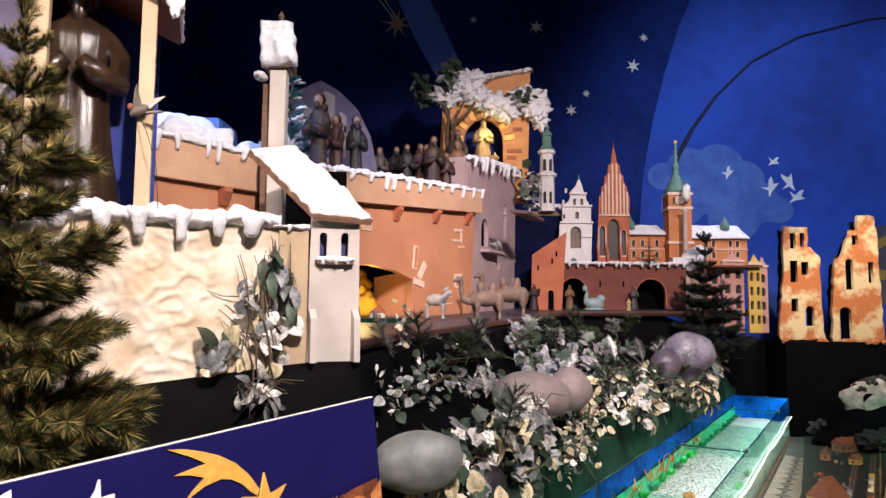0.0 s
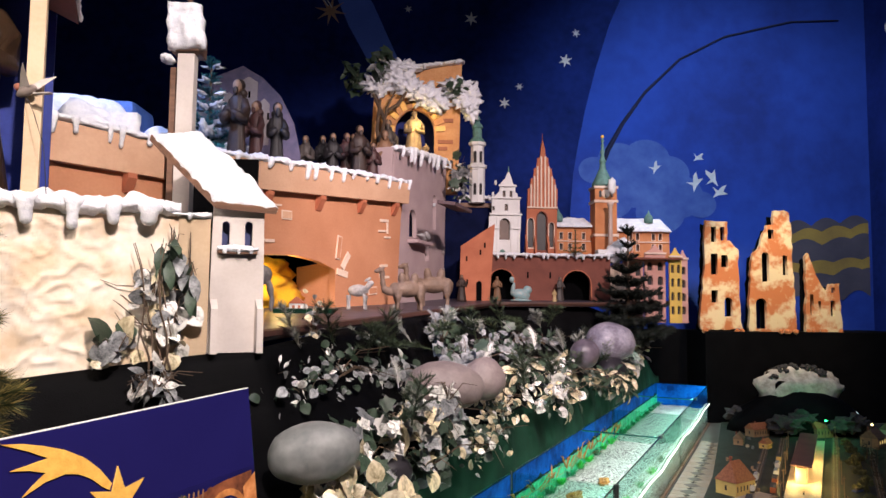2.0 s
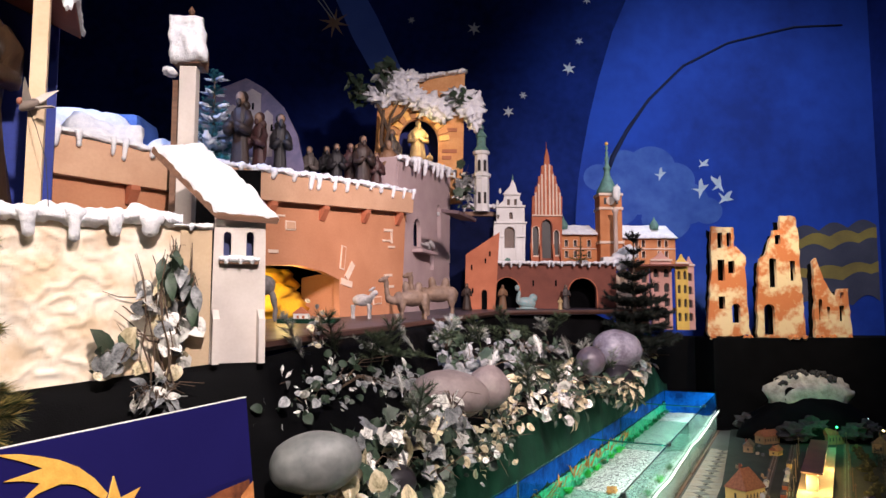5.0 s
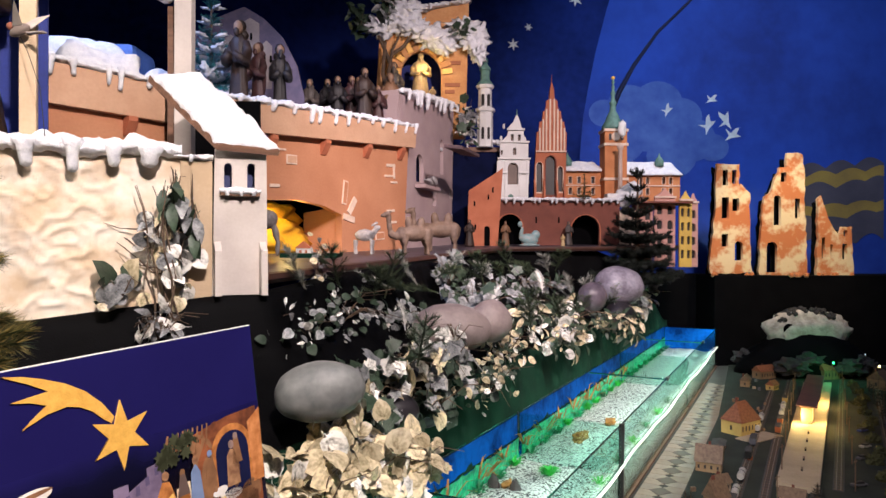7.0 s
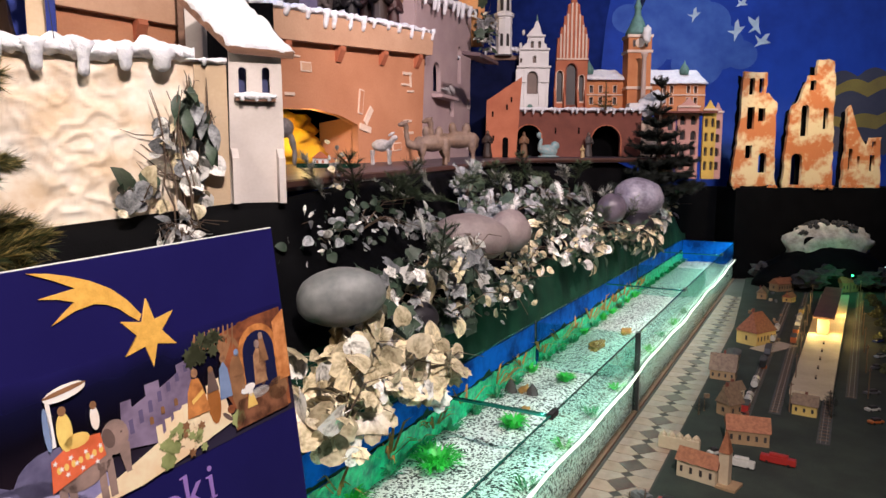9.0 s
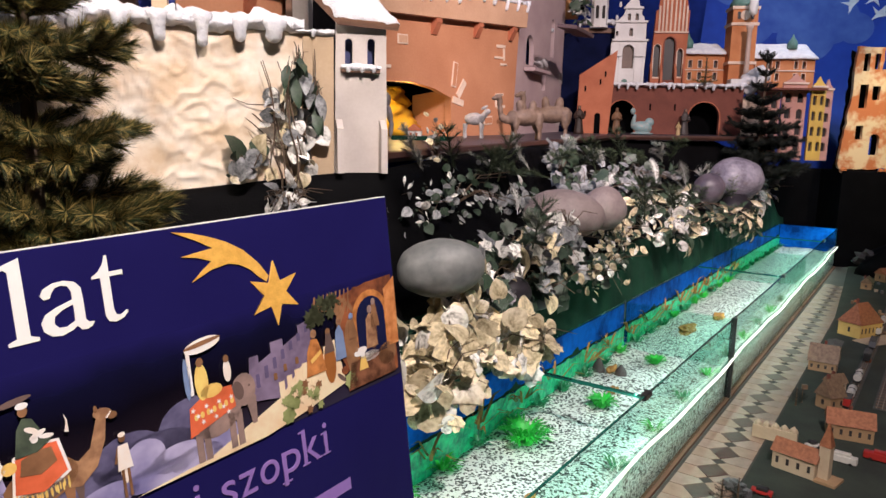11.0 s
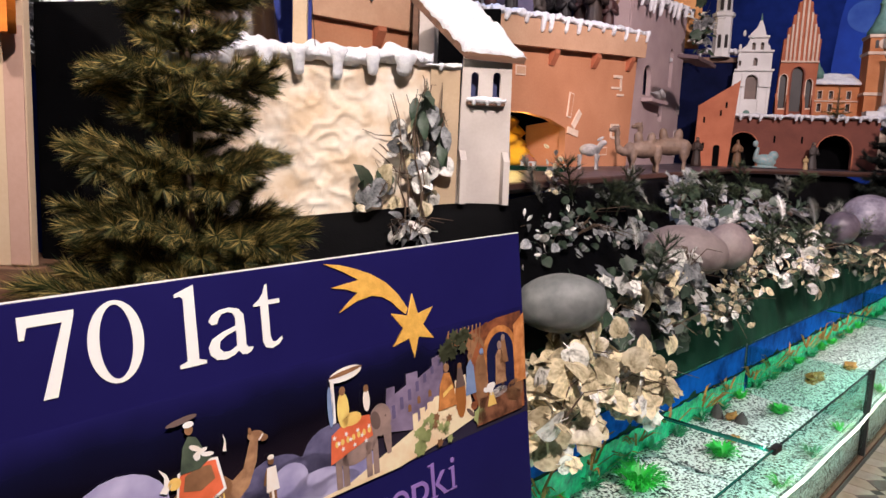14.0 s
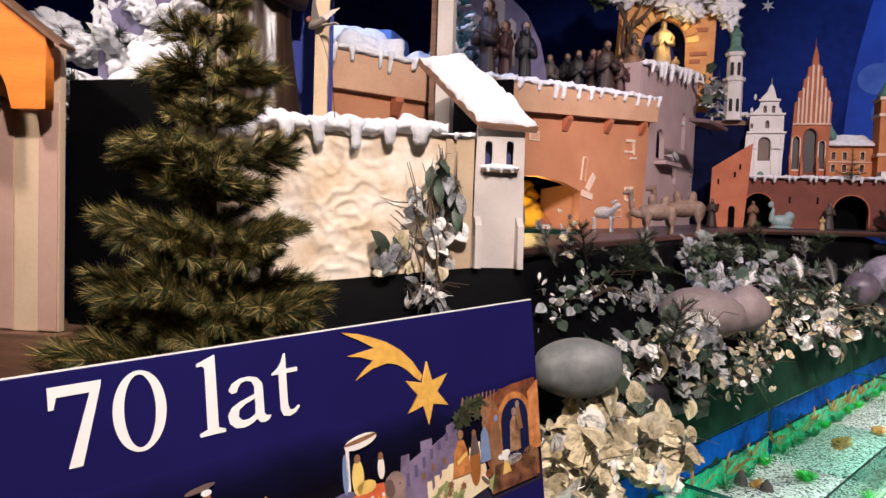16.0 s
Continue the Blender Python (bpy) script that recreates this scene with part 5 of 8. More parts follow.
ruin("dark house side behind the ruins", 8.75, [(418, 606), (456, 606), (456, 470), (440, 450), (418, 470)], [rr(426, 434, 525, 560)], 12)
shelf_r = thing("ruin_shelf", "shelf block covered with black cloth under the ruins", "shelf")
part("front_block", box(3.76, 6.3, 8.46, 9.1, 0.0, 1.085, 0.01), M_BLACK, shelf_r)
# added black backdrop left of the ruins; nothing stands on it
part("black_backdrop", box(2.45, 3.755, 8.98, 9.1, 0.0, 1.085, 0.01), M_BLACK, shelf_r)
mark = thing("anchor_mark", "white painted anchor-like mark on a ruin wall", "painted mark", upright((0, 8.512), (1, 8.512)))
for shp in (rect(4.70, 4.715, 1.26, 1.40), oval(4.735, 1.36, 0.035, 0.028)):
    part("stroke", panel(shp, [oval(4.735, 1.36, 0.024, 0.017)] if len(shp) > 4 else (), 0.004), M_WHITEP, mark)
part("stroke", tube([(4.63, 1.27, 0), (4.66, 1.24, 0), (4.70, 1.27, 0), (4.75, 1.24, 0), (4.79, 1.29, 0)], 0.007, 6), M_WHITEP, mark)

# ---- painted sky ----
M_CLOUD = mat("pale_cloud_paint", (0.060, 0.125, 0.40), (0.022, 0.062, 0.29), 0.85, scale=2.6, fine=9, bump=0)
M_SMOKE = mat("grey_smoke_paint", (0.085, 0.075, 0.10), (0.05, 0.045, 0.07), 0.85, scale=2, bump=0)
M_SMOKEY = mat("yellow_smoke_paint", (0.36, 0.24, 0.05), (0.22, 0.14, 0.04), 0.85, scale=2, bump=0)
M_TAIL = mat("comet_tail_paint", (0.085, 0.17, 0.58), (0.05, 0.11, 0.44), 0.8, scale=1.0, bump=0)
sky = thing("sky_painting", "painted clouds and smoke on the blue wall", "mural", upright((0, 9.694), (1, 9.694)))
k = 9.33 / 8.83
for i, (cx, cz, r) in enumerate(((2.62, 3.15, 0.22), (2.95, 3.28, 0.30), (3.32, 3.30, 0.34), (3.62, 3.12, 0.30), (3.75, 2.82, 0.36), (3.15, 2.95, 0.36), (2.85, 2.75, 0.3), (3.5, 2.6, 0.35), (4.05, 2.72, 0.22))):
    part("cloud", panel(oval(cx * k, (cz - 1.42) * k + 1.42, r, r * 0.85, 28), (), 0.0002), M_CLOUD, sky, "", Matrix.Translation((0, 0, 0.0006 * i)))
for i, (mt, zz, amp, x0, x1) in enumerate(((M_SMOKE, 2.45, 0.10, 5.2, 6.7), (M_SMOKE, 2.1, 0.1, 5.0, 6.7), (M_SMOKEY, 2.36, 0.07, 5.25, 6.7), (M_SMOKE, 1.85, 0.1, 5.1, 6.7), (M_SMOKEY, 1.93, 0.05, 5.4, 6.7))):
    top = [(x, zz + amp * abs(math.sin(x * 7.5 + i)) + 0.10 * (x - x0)) for x in np.linspace(x0, x1, 60)]
    low = [(x, z - (0.16 if mt is M_SMOKEY else 0.5) + 0.03 * math.sin(x * 7)) for x, z in reversed(top)]
    part("smoke", panel(top + low, (), 0.0002), mt, sky, "", Matrix.Translation((0, 0, 0.006 + 0.0006 * i)))
cable = tube([(x * k, 9.672, (z - 1.42) * k + 1.42) for x, z in ((2.74, 3.22), (2.80, 3.42), (3.0, 3.78), (3.3, 4.2), (3.78, 4.67), (4.4, 5.0), (5.33, 5.24), (6.0, 5.28))], [0.015, 0.035, 0.028, 0.022, 0.017, 0.015, 0.014, 0.012], 8)
solo("wall_cable", cable, mat("dark_blue_cable", (0.008, 0.012, 0.05), None, 0.9), "thick dark cable running in an arc over the wall", "cable", smooth=True)
M_BIRD = mat("white_bird_paint", (0.62, 0.66, 0.72), None, 0.8, bump=0)
for i, (bx, bz, sc, tn) in enumerate(((3.44, 3.19, 0.9, 20), (3.98, 3.00, 1.3, 25), (4.02, 3.34, 0.85, -20), (4.22, 3.07, 1.3, 70), (4.30, 2.88, 1.2, -15))):
    shp = [(-0.09, 0.05), (-0.02, 0.02), (0.02, 0.09), (0.06, 0.11), (0.045, 0.03), (0.10, 0.015), (0.05, -0.01), (0.0, -0.03), (-0.06, -0.08), (-0.035, -0.01)]
    solo("wall_bird", panel(shp, (), 0.006), M_BIRD, "small white cut-out bird on the blue wall", "ornament", Matrix.Translation((bx * k, 9.688, (bz - 1.42) * k + 1.42)) @ pose(0, 0, 0, 90, 0, 0) @ pose(0, 0, 0, 0, 0, tn) @ Matrix.Scale(sc, 4), "wall birds")
for i, (sx, sz, r) in enumerate(((2.259, 4.633, 0.095), (0.99, 5.162, 0.095), (1.443, 4.034, 0.08), (2.404, 5.014, 0.06), (0.153, 5.264, 0.055), (1.64, 4.26, 0.055), (-2.49, 5.74, 0.08), (-0.09, 5.89, 0.055), (1.20, 5.81, 0.06), (2.22, 5.86, 0.06), (2.52, 5.59, 0.06))):
    solo("wall_star", panel(star_outline(0, 0, r, r * 0.36, 6, 80 + 7 * i), (), 0.01), M_SILVER, "silver six-pointed star on the navy vault", "ornament", Matrix.Translation((sx, 9.238, sz)) @ pose(0, 0, 0, 90, 0, 0), "wall stars")
comet = thing("wall_comet", "gilded comet star with a painted pale blue tail", "ornament", upright((0, 9.246), (1, 9.246)))
part("tail", panel([(-0.95, 5.75), (-0.55, 5.75), (-0.30, 5.3), (0.02, 4.60), (0.1, 4.35), (-0.20, 4.25), (-0.35, 4.52), (-0.62, 5.0)], (), 0.0008), M_TAIL, comet, "pale blue painted tail")
part("star", panel(star_outline(-0.87, 5.21, 0.21, 0.06, 8, 80), (), 0.014), mat("dull_gilt", (0.42, 0.26, 0.16), (0.30, 0.17, 0.10), 0.5, metal=0.4), comet, "dull gilded star", Matrix.Translation((0, 0, 0.004)))
part("streak", tube([(-0.85, 5.25, 0.01), (-1.15, 5.72, 0.01)], 0.008, 6), M_SILVER, comet)
part("streak", tube([(-0.90, 5.27, 0.01), (-1.25, 5.72, 0.01)], 0.008, 6), M_SILVER, comet)

fix = thing("wall_spotlight", "small grey spotlight on the dark blue side wall", "spotlight", pose(6.72, 9.05, 5.12, 0, 0, 0))
part("bracket", box(-0.05, 0.03, -0.03, 0.03, -0.16, 0.0, 0.005), M_BLACKPL, fix)
part("housing", tube([(-0.02, 0.02, 0.02), (-0.10, -0.10, 0.0), (-0.16, -0.20, -0.02)], [0.05, 0.10, 0.11], 14), M_SILVER, fix, "grey metal housing", smooth=True)

# ---- terrace behind the walls ----
bm = bmesh.new()
tp = [(-1.6, 3.35, 2.13), (-1.02, 3.72, 2.13), (-0.98, 4.25, 2.17), (0.10, 6.2, 2.33), (0.55, 7.4, 2.40), (0.8, 9.1, 2.45), (-3.0, 9.1, 2.35), (-3.0, 3.6, 2.13)]
ta, tb = [bm.verts.new(p) for p in tp], [bm.verts.new((x, y, z - 0.03)) for x, y, z in tp]
bm.faces.new(ta); bm.faces.new(tb)
for i in range(len(tp)):
    bm.faces.new((ta[i], ta[(i + 1) % len(tp)], tb[(i + 1) % len(tp)], tb[i]))
solo("terrace", bm, M_SNOW, "snow-covered terrace behind the castle wall", "terrace", kind="structure")
for x, y, z, rx, ry, rz, sd in ((-1.36, 3.72, 2.15, 0.24, 0.14, 0.20, 2), (-1.08, 3.98, 2.15, 0.20, 0.14, 0.17, 4), (-1.75, 4.3, 2.15, 0.4, 0.2, 0.42, 7), (-0.75, 4.75, 2.2, 0.14, 0.1, 0.12, 8)):
    solo("snow_mound", blob(rx, ry, rz, sd, 0.35, 1.6, 4), M_SNOW, "lumpy mound of cotton snow", "snow", pose(x, y, z), "snow mounds", smooth=True)
hut = thing("ice_block", "pale blue lit block of painted ice", "model rock", pose(-1.95, 5.0, 2.15))
part("block", box(-0.35, 0.35, -0.2, 0.2, 0, 0.55, 0.05), mat("ice_blue_paint", (0.10, 0.22, 0.60), (0.05, 0.12, 0.42), 0.6), hut)
part("step", box(0.36, 0.55, -0.2, 0.2, 0, 0.35, 0.04), mat("ice_blue_paint", (0.10, 0.22, 0.60), (0.05, 0.12, 0.42), 0.6), hut)
wallp = thing("rock_screen", "dim mauve painted hill screen with a pale walled town", "scenery board", upright((-1.5, 5.4), (-0.5, 5.4)))
part("screen", panel([(0.0, 2.17), (0.88, 2.17), (0.87, 2.5), (0.82, 2.72), (0.72, 2.92), (0.58, 3.06), (0.44, 3.14), (0.25, 3.06), (0.06, 2.92), (0.0, 2.8)], (), 0.03), mat("mauve_brown_hill_paint", (0.13, 0.10, 0.15), (0.05, 0.045, 0.085), 0.8, scale=2.5, fine=20), wallp)
M_TOWN = mat("pale_town_paint", (0.24, 0.21, 0.20), (0.16, 0.13, 0.14), 0.8, scale=6)
for x0, x1, z0, z1 in ((0.42, 0.55, 2.62, 3.02), (0.29, 0.40, 2.55, 2.90), (0.56, 0.64, 2.55, 2.86), (0.10, 0.20, 2.55, 2.78)):
    town = part("painted_house", panel([(x0, z0), (x1, z0), (x1, z1), ((x0 + x1) / 2, z1 + 0.04), (x0, z1)], (), 0.004), M_TOWN, wallp, "", Matrix.Translation((0, 0, 0.005)))
    for k_ in range(2):
        part("painted_window", panel(rect(x0 + 0.02 + 0.045 * k_, x0 + 0.035 + 0.045 * k_, z1 - 0.12, z1 - 0.07), (), 0.002), M_BLACK, town, "", Matrix.Translation((0, 0, 0.003)))

# ---- figures ----
M_SKIN = mat("carved_face_paint", (0.27, 0.165, 0.11), (0.17, 0.10, 0.065), 0.6)
ROBES = {"brown": mat("brown_robe_paint", (0.038, 0.019, 0.013), (0.017, 0.009, 0.007), 0.6, scale=12), "dark": mat("dark_robe_paint", (0.013, 0.010, 0.013), (0.006, 0.005, 0.007), 0.6, scale=12),
         "ochre": mat("ochre_robe_paint", (0.22, 0.115, 0.06), (0.11, 0.055, 0.028), 0.6, scale=12), "grey": mat("grey_robe_paint", (0.085, 0.068, 0.062), (0.038, 0.032, 0.030), 0.6, scale=12),
         "green": mat("green_robe_paint", (0.05, 0.14, 0.12), (0.03, 0.08, 0.07), 0.6, scale=12), "gold": mat("gilded_figure_paint", (0.52, 0.38, 0.20), (0.34, 0.22, 0.09), 0.55, scale=14),
         "wine": mat("wine_robe_paint", (0.06, 0.021, 0.020), (0.03, 0.011, 0.012), 0.6, scale=12)}


def figurine(x, y, z, h, robe, seed, lean=0, label="", group="crib figures", bulk=1.0, smooth=True):
    """A carved robed figure as one plain shape: folded skirt, shoulders, sleeves and a round head."""
    bm = bmesh.new()
    n = 32
    prof = [(0.165, 0.0), (0.155, 0.08), (0.14, 0.25), (0.118, 0.45), (0.112, 0.55), (0.125, 0.66), (0.138, 0.74), (0.115, 0.80), (0.062, 0.838), (0.042, 0.87)]
    rings = []
    for r, t in prof:
        ring = []
        for j in range(n):
            a = 2 * math.pi * j / n
            fold = 1 + 0.30 * (abs(math.sin(a * 3.5 + seed + 1.4 * t)) - 0.6) * max(0, 0.75 - t) + 0.06 * math.sin(a * 11 + seed + 5 * t) + 0.10 * noise.noise((math.cos(a) * 2, t * 4, seed))
            ring.append(bm.verts.new((r * h * bulk * fold * math.cos(a), 0.72 * r * h * bulk * fold * math.sin(a), t * h)))
        rings.append(ring)
    for r0, r1 in zip(rings, rings[1:]):
        for j in range(n):
            bm.faces.new((r0[j], r0[(j + 1) % n], r1[(j + 1) % n], r1[j]))
    bm.faces.new(rings[0]); bm.faces.new(rings[-1])
    for sx in (-1, 1):
        tube([(sx * 0.10 * h * bulk, 0, 0.77 * h), (sx * 0.15 * h * bulk, -0.02 * h, 0.68 * h), (sx * 0.155 * h * bulk, -0.07 * h, 0.56 * h), (sx * 0.08 * h, -0.13 * h, 0.58 * h), (sx * 0.025 * h, -0.15 * h, 0.63 * h)], [0.04 * h, 0.048 * h, 0.052 * h, 0.048 * h, 0.03 * h], 8, bm)
    # hair or hood, beard and a hanging cloak edge
    for cx, cy, cz, ex, ey, ez in ((0, 0.016, 0.934, 0.062, 0.062, 0.066), (0, 0.045, 0.85, 0.075, 0.05, 0.06), (0, -0.058, 0.862, 0.030, 0.022, 0.045 + 0.012 * (seed % 3)), (0.0, 0.05, 0.55, 0.12 * bulk, 0.07, 0.26)):
        q = bmesh.ops.create_icosphere(bm, subdivisions=2, radius=1.0)["verts"]
        bmesh.ops.transform(bm, verts=q, matrix=Matrix.Translation((cx * h, cy * h, cz * h)) @ Matrix.Diagonal((ex * h, ey * h, ez * h, 1)))
    q = bmesh.ops.create_icosphere(bm, subdivisions=2, radius=1.0)["verts"]
    bmesh.ops.transform(bm, verts=q, matrix=Matrix.Translation((0, -0.018 * h, 0.912 * h)) @ Matrix.Diagonal((0.048 * h, 0.056 * h, 0.070 * h, 1)))
    heads = {v for v in q}
    for f in bm.faces:
        if all(v in heads for v in f.verts):
            f.material_index = 1
    me = mesh_of(bm, "figurine", True)
    me.materials.append(ROBES[robe])
    me.materials.append(M_SKIN if robe not in ("gold",) else ROBES["gold"])
    return tagged(part("figurine", me, None, None, "", pose(x, y, z, lean, 0, seed * 47 % 50 - 25)), label or f"small carved {robe} robed figurine on the snowy terrace", "figurine", group)


for i, (x, y, h, robe) in enumerate(((-0.195, 5.42, 0.50, "brown"), (-0.30, 5.55, 0.46, "wine"), (-0.40, 5.5, 0.45, "dark"), (-0.50, 5.7, 0.46, "dark"), (-0.10, 5.50, 0.38, "wine"), (-0.02, 5.75, 0.52, "ochre"), (0.03, 5.95, 0.40, "grey"),
                                     (-0.27, 5.85, 0.5, "ochre"), (-0.62, 5.6, 0.44, "grey"))):
    x, y = 0.166 + (x - 0.166) * 1.075, 0.388 + (y - 0.388) * 1.075
    figurine(x, y, 2.16 + (y - 4.25) * 0.085, h * 1.06, robe, i + 1, bulk=0.85)
figurine(-0.93, 4.75, 2.2, 0.64, "brown", 30, bulk=0.66, label="tall carved monk figurine in a brown habit on the terrace")
figurine(-0.83, 4.82, 2.2, 0.52, "wine", 33, bulk=0.64, label="carved monk figurine holding a cross on the terrace")
figurine(-0.71, 4.92, 2.2, 0.54, "dark", 35, bulk=0.6, label="carved dark robed figurine with a pale stole")

# ---- the crib ----


def CD(X, Y):
    return (-1.175 + 0.0028 * X, 4.414 - 0.002847 * Y)


crib = thing("stable_ruin", "orange plaster stable ruin with a round niche and snowy top", "model stable", upright((0, 7.5), (1, 7.5)))
nich = [CD(430, 640), CD(578, 640)] + [(CD(504, 0)[0] + 0.207 * math.cos(a), CD(0, 430)[1] + 0.24 * math.sin(a)) for a in np.linspace(0, math.pi, 12)]
M_CRIB = mat("orange_stable_plaster", (0.66, 0.36, 0.16), (0.50, 0.22, 0.08), 0.85, scale=6, fine=50, bump=0.3)
part("front", panel([CD(330, 660), CD(668, 660), CD(680, 165), CD(640, 172), CD(520, 200), CD(420, 230), CD(350, 290)], [nich], 0.06), M_CRIB, crib)
part("niche_back", panel(rect(CD(420, 0)[0], CD(600, 0)[0], 2.4, CD(0, 320)[1]), (), 0.01), mat("night_blue_back", (0.015, 0.025, 0.16), None, 0.8), crib, "deep blue back of the niche", Matrix.Translation((0, 0, -0.35)))
for i in range(13):
    a_ = math.pi * (i + 0.5) / 13
    bm = box(-0.028, 0.028, 0.0, 0.11, 0.0, 0.02, 0.003)
    part("arch_stone", bm, M_CRIB if i % 2 else M_GOLD, crib, "", Matrix.Translation((CD(504, 0)[0] + 0.215 * math.cos(a_), CD(0, 430)[1] + 0.25 * math.sin(a_), 0.001)) @ pose(0, 0, 0, 0, 0, math.degrees(a_) - 90))
for x, y, w in ((620, 465, 0.16), (610, 490, 0.10), (628, 385, 0.12), (600, 530, 0.12), (636, 240, 0.14)):
    part("stone", box(CD(x, 0)[0] - w / 2, CD(x, 0)[0] + w / 2, CD(0, y + 7)[1], CD(0, y - 7)[1], 0.0, 0.014, 0.004), mat("dull_red_stone", (0.40, 0.15, 0.08), None, 0.8), crib)
part("top_snow", snow_strip(0.82, 0.14, 0.035, 0.03, 61, drips=5), M_SNOW, crib, "cotton snow along the broken gable", Matrix.Translation((CD(400, 0)[0], CD(0, 205)[1], 0.0)) @ pose(0, 0, 0, 0, 0, 8), True)
for i, (x, y, rx, ry) in enumerate(((360, 270, 0.12, 0.09), (430, 235, 0.14, 0.12), (480, 270, 0.13, 0.10), (540, 300, 0.13, 0.10), (590, 330, 0.10, 0.09), (660, 270, 0.13, 0.09), (700, 310, 0.11, 0.13), (715, 350, 0.07, 0.10), (450, 195, 0.14, 0.06))):
    part("snow_clump", blob(rx * 1.05, ry, 0.07, i * 3, 1.0, 3.0, 4), M_SNOW, crib, "clump of cotton snow", Matrix.Translation((*CD(x, y), 0.08)), True)
M_BARK = mat("grey_brown_bark", (0.13, 0.085, 0.055), (0.07, 0.045, 0.03), 0.9, scale=20, bump=0.5)
for i, pts in enumerate((((395, 600), (385, 450), (400, 360), (430, 300)), ((400, 420), (370, 350), (350, 310)), ((400, 370), (440, 345), (470, 300)), ((395, 560), (365, 440), (375, 330)))):
    part("bough", tube([(*CD(x, y), 0.14 + 0.02 * j) for j, (x, y) in enumerate(pts)], [0.024, 0.02, 0.015, 0.008][: len(pts)], 7), M_BARK, crib, "bare brown bough")
figurine(CD(500, 0)[0], 7.42, 2.88, 0.50, "gold", 40, lean=8, label="gilded kneeling figurine glowing inside the niche", bulk=1.15)
figurine(CD(545, 0)[0], 7.36, 2.88, 0.16, "gold", 43, label="tiny gilded figurine lying by the niche", bulk=1.3)
figurine(CD(405, 0)[0], 7.34, 2.62, 0.66, "grey", 41, label="tall carved figurine beside the niche", bulk=0.8)
lamp("crib_bulb", "POINT", (0.30, 7.22, 3.20), (0, 7, 3), 3.0, (1.0, 0.72, 0.30), 0.04)
box_lit = thing("lantern_box", "small glowing cream lantern box beside the crib", "lantern", pose(0.06, 6.3, 2.36))
part("body", box(-0.05, 0.05, -0.05, 0.05, 0, 0.12, 0.006), mat("lit_cream_paper", (0.8, 0.6, 0.3), None, 0.7, emit=(1.0, 0.75, 0.3), strength=0.7), box_lit)
part("cap", box(-0.055, 0.055, -0.055, 0.055, 0.121, 0.14, 0.006), M_GOLD, box_lit)

# ---- white post with a little snow-roofed shrine ----
shrine = thing("wayside_shrine", "white post carrying a little snow-roofed wooden shrine", "shrine", pose(-0.862, 3.52, 0, 0, 0, 0))
part("post", box(-0.038, 0.038, -0.03, 0.03, 1.34, 2.55, 0.004), M_TOWER, shrine)
part("post", box(-0.085, -0.05, 0.02, 0.06, 1.34, 2.50, 0.004), M_WOOD, shrine, "dark rear post")
part("cap_house", box(-0.07, 0.06, -0.05, 0.09, 2.555, 2.66, 0.006), M_WOOD, shrine)
part("roof_snow", slab_snow([(-0.075, 2.555, 0.0), (0.095, 2.565, 0.0), (0.07, 2.77, 0.0), (-0.085, 2.78, 0.0)], 0.045, 16, 5), M_SNOW, shrine, "thick cotton snow", Matrix.Translation((0, -0.06, 0)) @ Matrix(((1, 0, 0, 0), (0, 0, -1, 0), (0, 1, 0, 0), (0, 0, 0, 1))), True)
part("side_snow", blob(0.03, 0.05, 0.02, 3, 0.3), M_SNOW, shrine, "", Matrix.Translation((-0.09, 0.0, 2.53)), True)
part("finial", lathe([(0.014, 0), (0.018, 0.02), (0.008, 0.03), (0.016, 0.05), (0.002, 0.075)], 8), M_WOOD, shrine, "", Matrix.Translation((0.0, 0, 2.77)))

# ---- statue niche on the plaster wall ----
niche = thing("statue_niche", "open niche of two cream posts under a snowy roof", "niche", WALLX)
for x0, x1 in ((-0.995, -0.930), (-0.630, -0.577)):
    part("post", box(x0, x1, 1.72, 2.75, -0.08, -0.03, 0.004), M_CREAM, niche)
part("back_panel", panel([(-1.3, 1.5), (-0.56, 1.5), (-0.56, 3.0), (-1.3, 3.0)], (), 0.02), mat("deep_blue_panel", (0.012, 0.035, 0.28), (0.008, 0.022, 0.18), 0.7, scale=2), niche, "deep blue back panel", Matrix.Translation((-0.02, 0, -0.42)))
part("niche_wall", panel(rect(-1.5, -0.98, 1.5, 3.0), (), 0.02), mat("mauve_side_paint", (0.16, 0.14, 0.24), None, 0.8), niche, "mauve side panel", Matrix.Translation((0, 0, -0.25)))
rf = [(-1.2, 2.86, 0.02), (-0.50, 2.58, 0.02), (-0.50, 2.58, -0.4), (-1.2, 2.86, -0.4)]
rbm = bmesh.new()
ra_, rb_ = [rbm.verts.new(p) for p in rf], [rbm.verts.new((p[0], p[1] - 0.03, p[2])) for p in rf]
rbm.faces.new(ra_); rbm.faces.new(rb_)
for i in range(4):
    rbm.faces.new((ra_[i], ra_[(i + 1) % 4], rb_[(i + 1) % 4], rb_[i]))
part("roof", rbm, mat("red_roof_board", (0.20, 0.05, 0.03), None, 0.7), niche)
part("roof_snow", slab_snow([(-0.485, 2.585, 0.04), (-0.485, 2.585, -0.42), (-1.22, 2.88, -0.42), (-1.22, 2.88, 0.04)], 0.03, 20, 9), M_SNOW, niche, "cotton snow on the roof", smooth=True)
for i, (x, z) in enumerate(((-0.50, 2.56), (-0.515, 2.53), (-0.53, 2.57))):
    part("snow_tongue", blob(0.018, 0.035, 0.016, i, 0.3), M_SNOW, niche, "", Matrix.Translation((x, z, 0.03)), True)
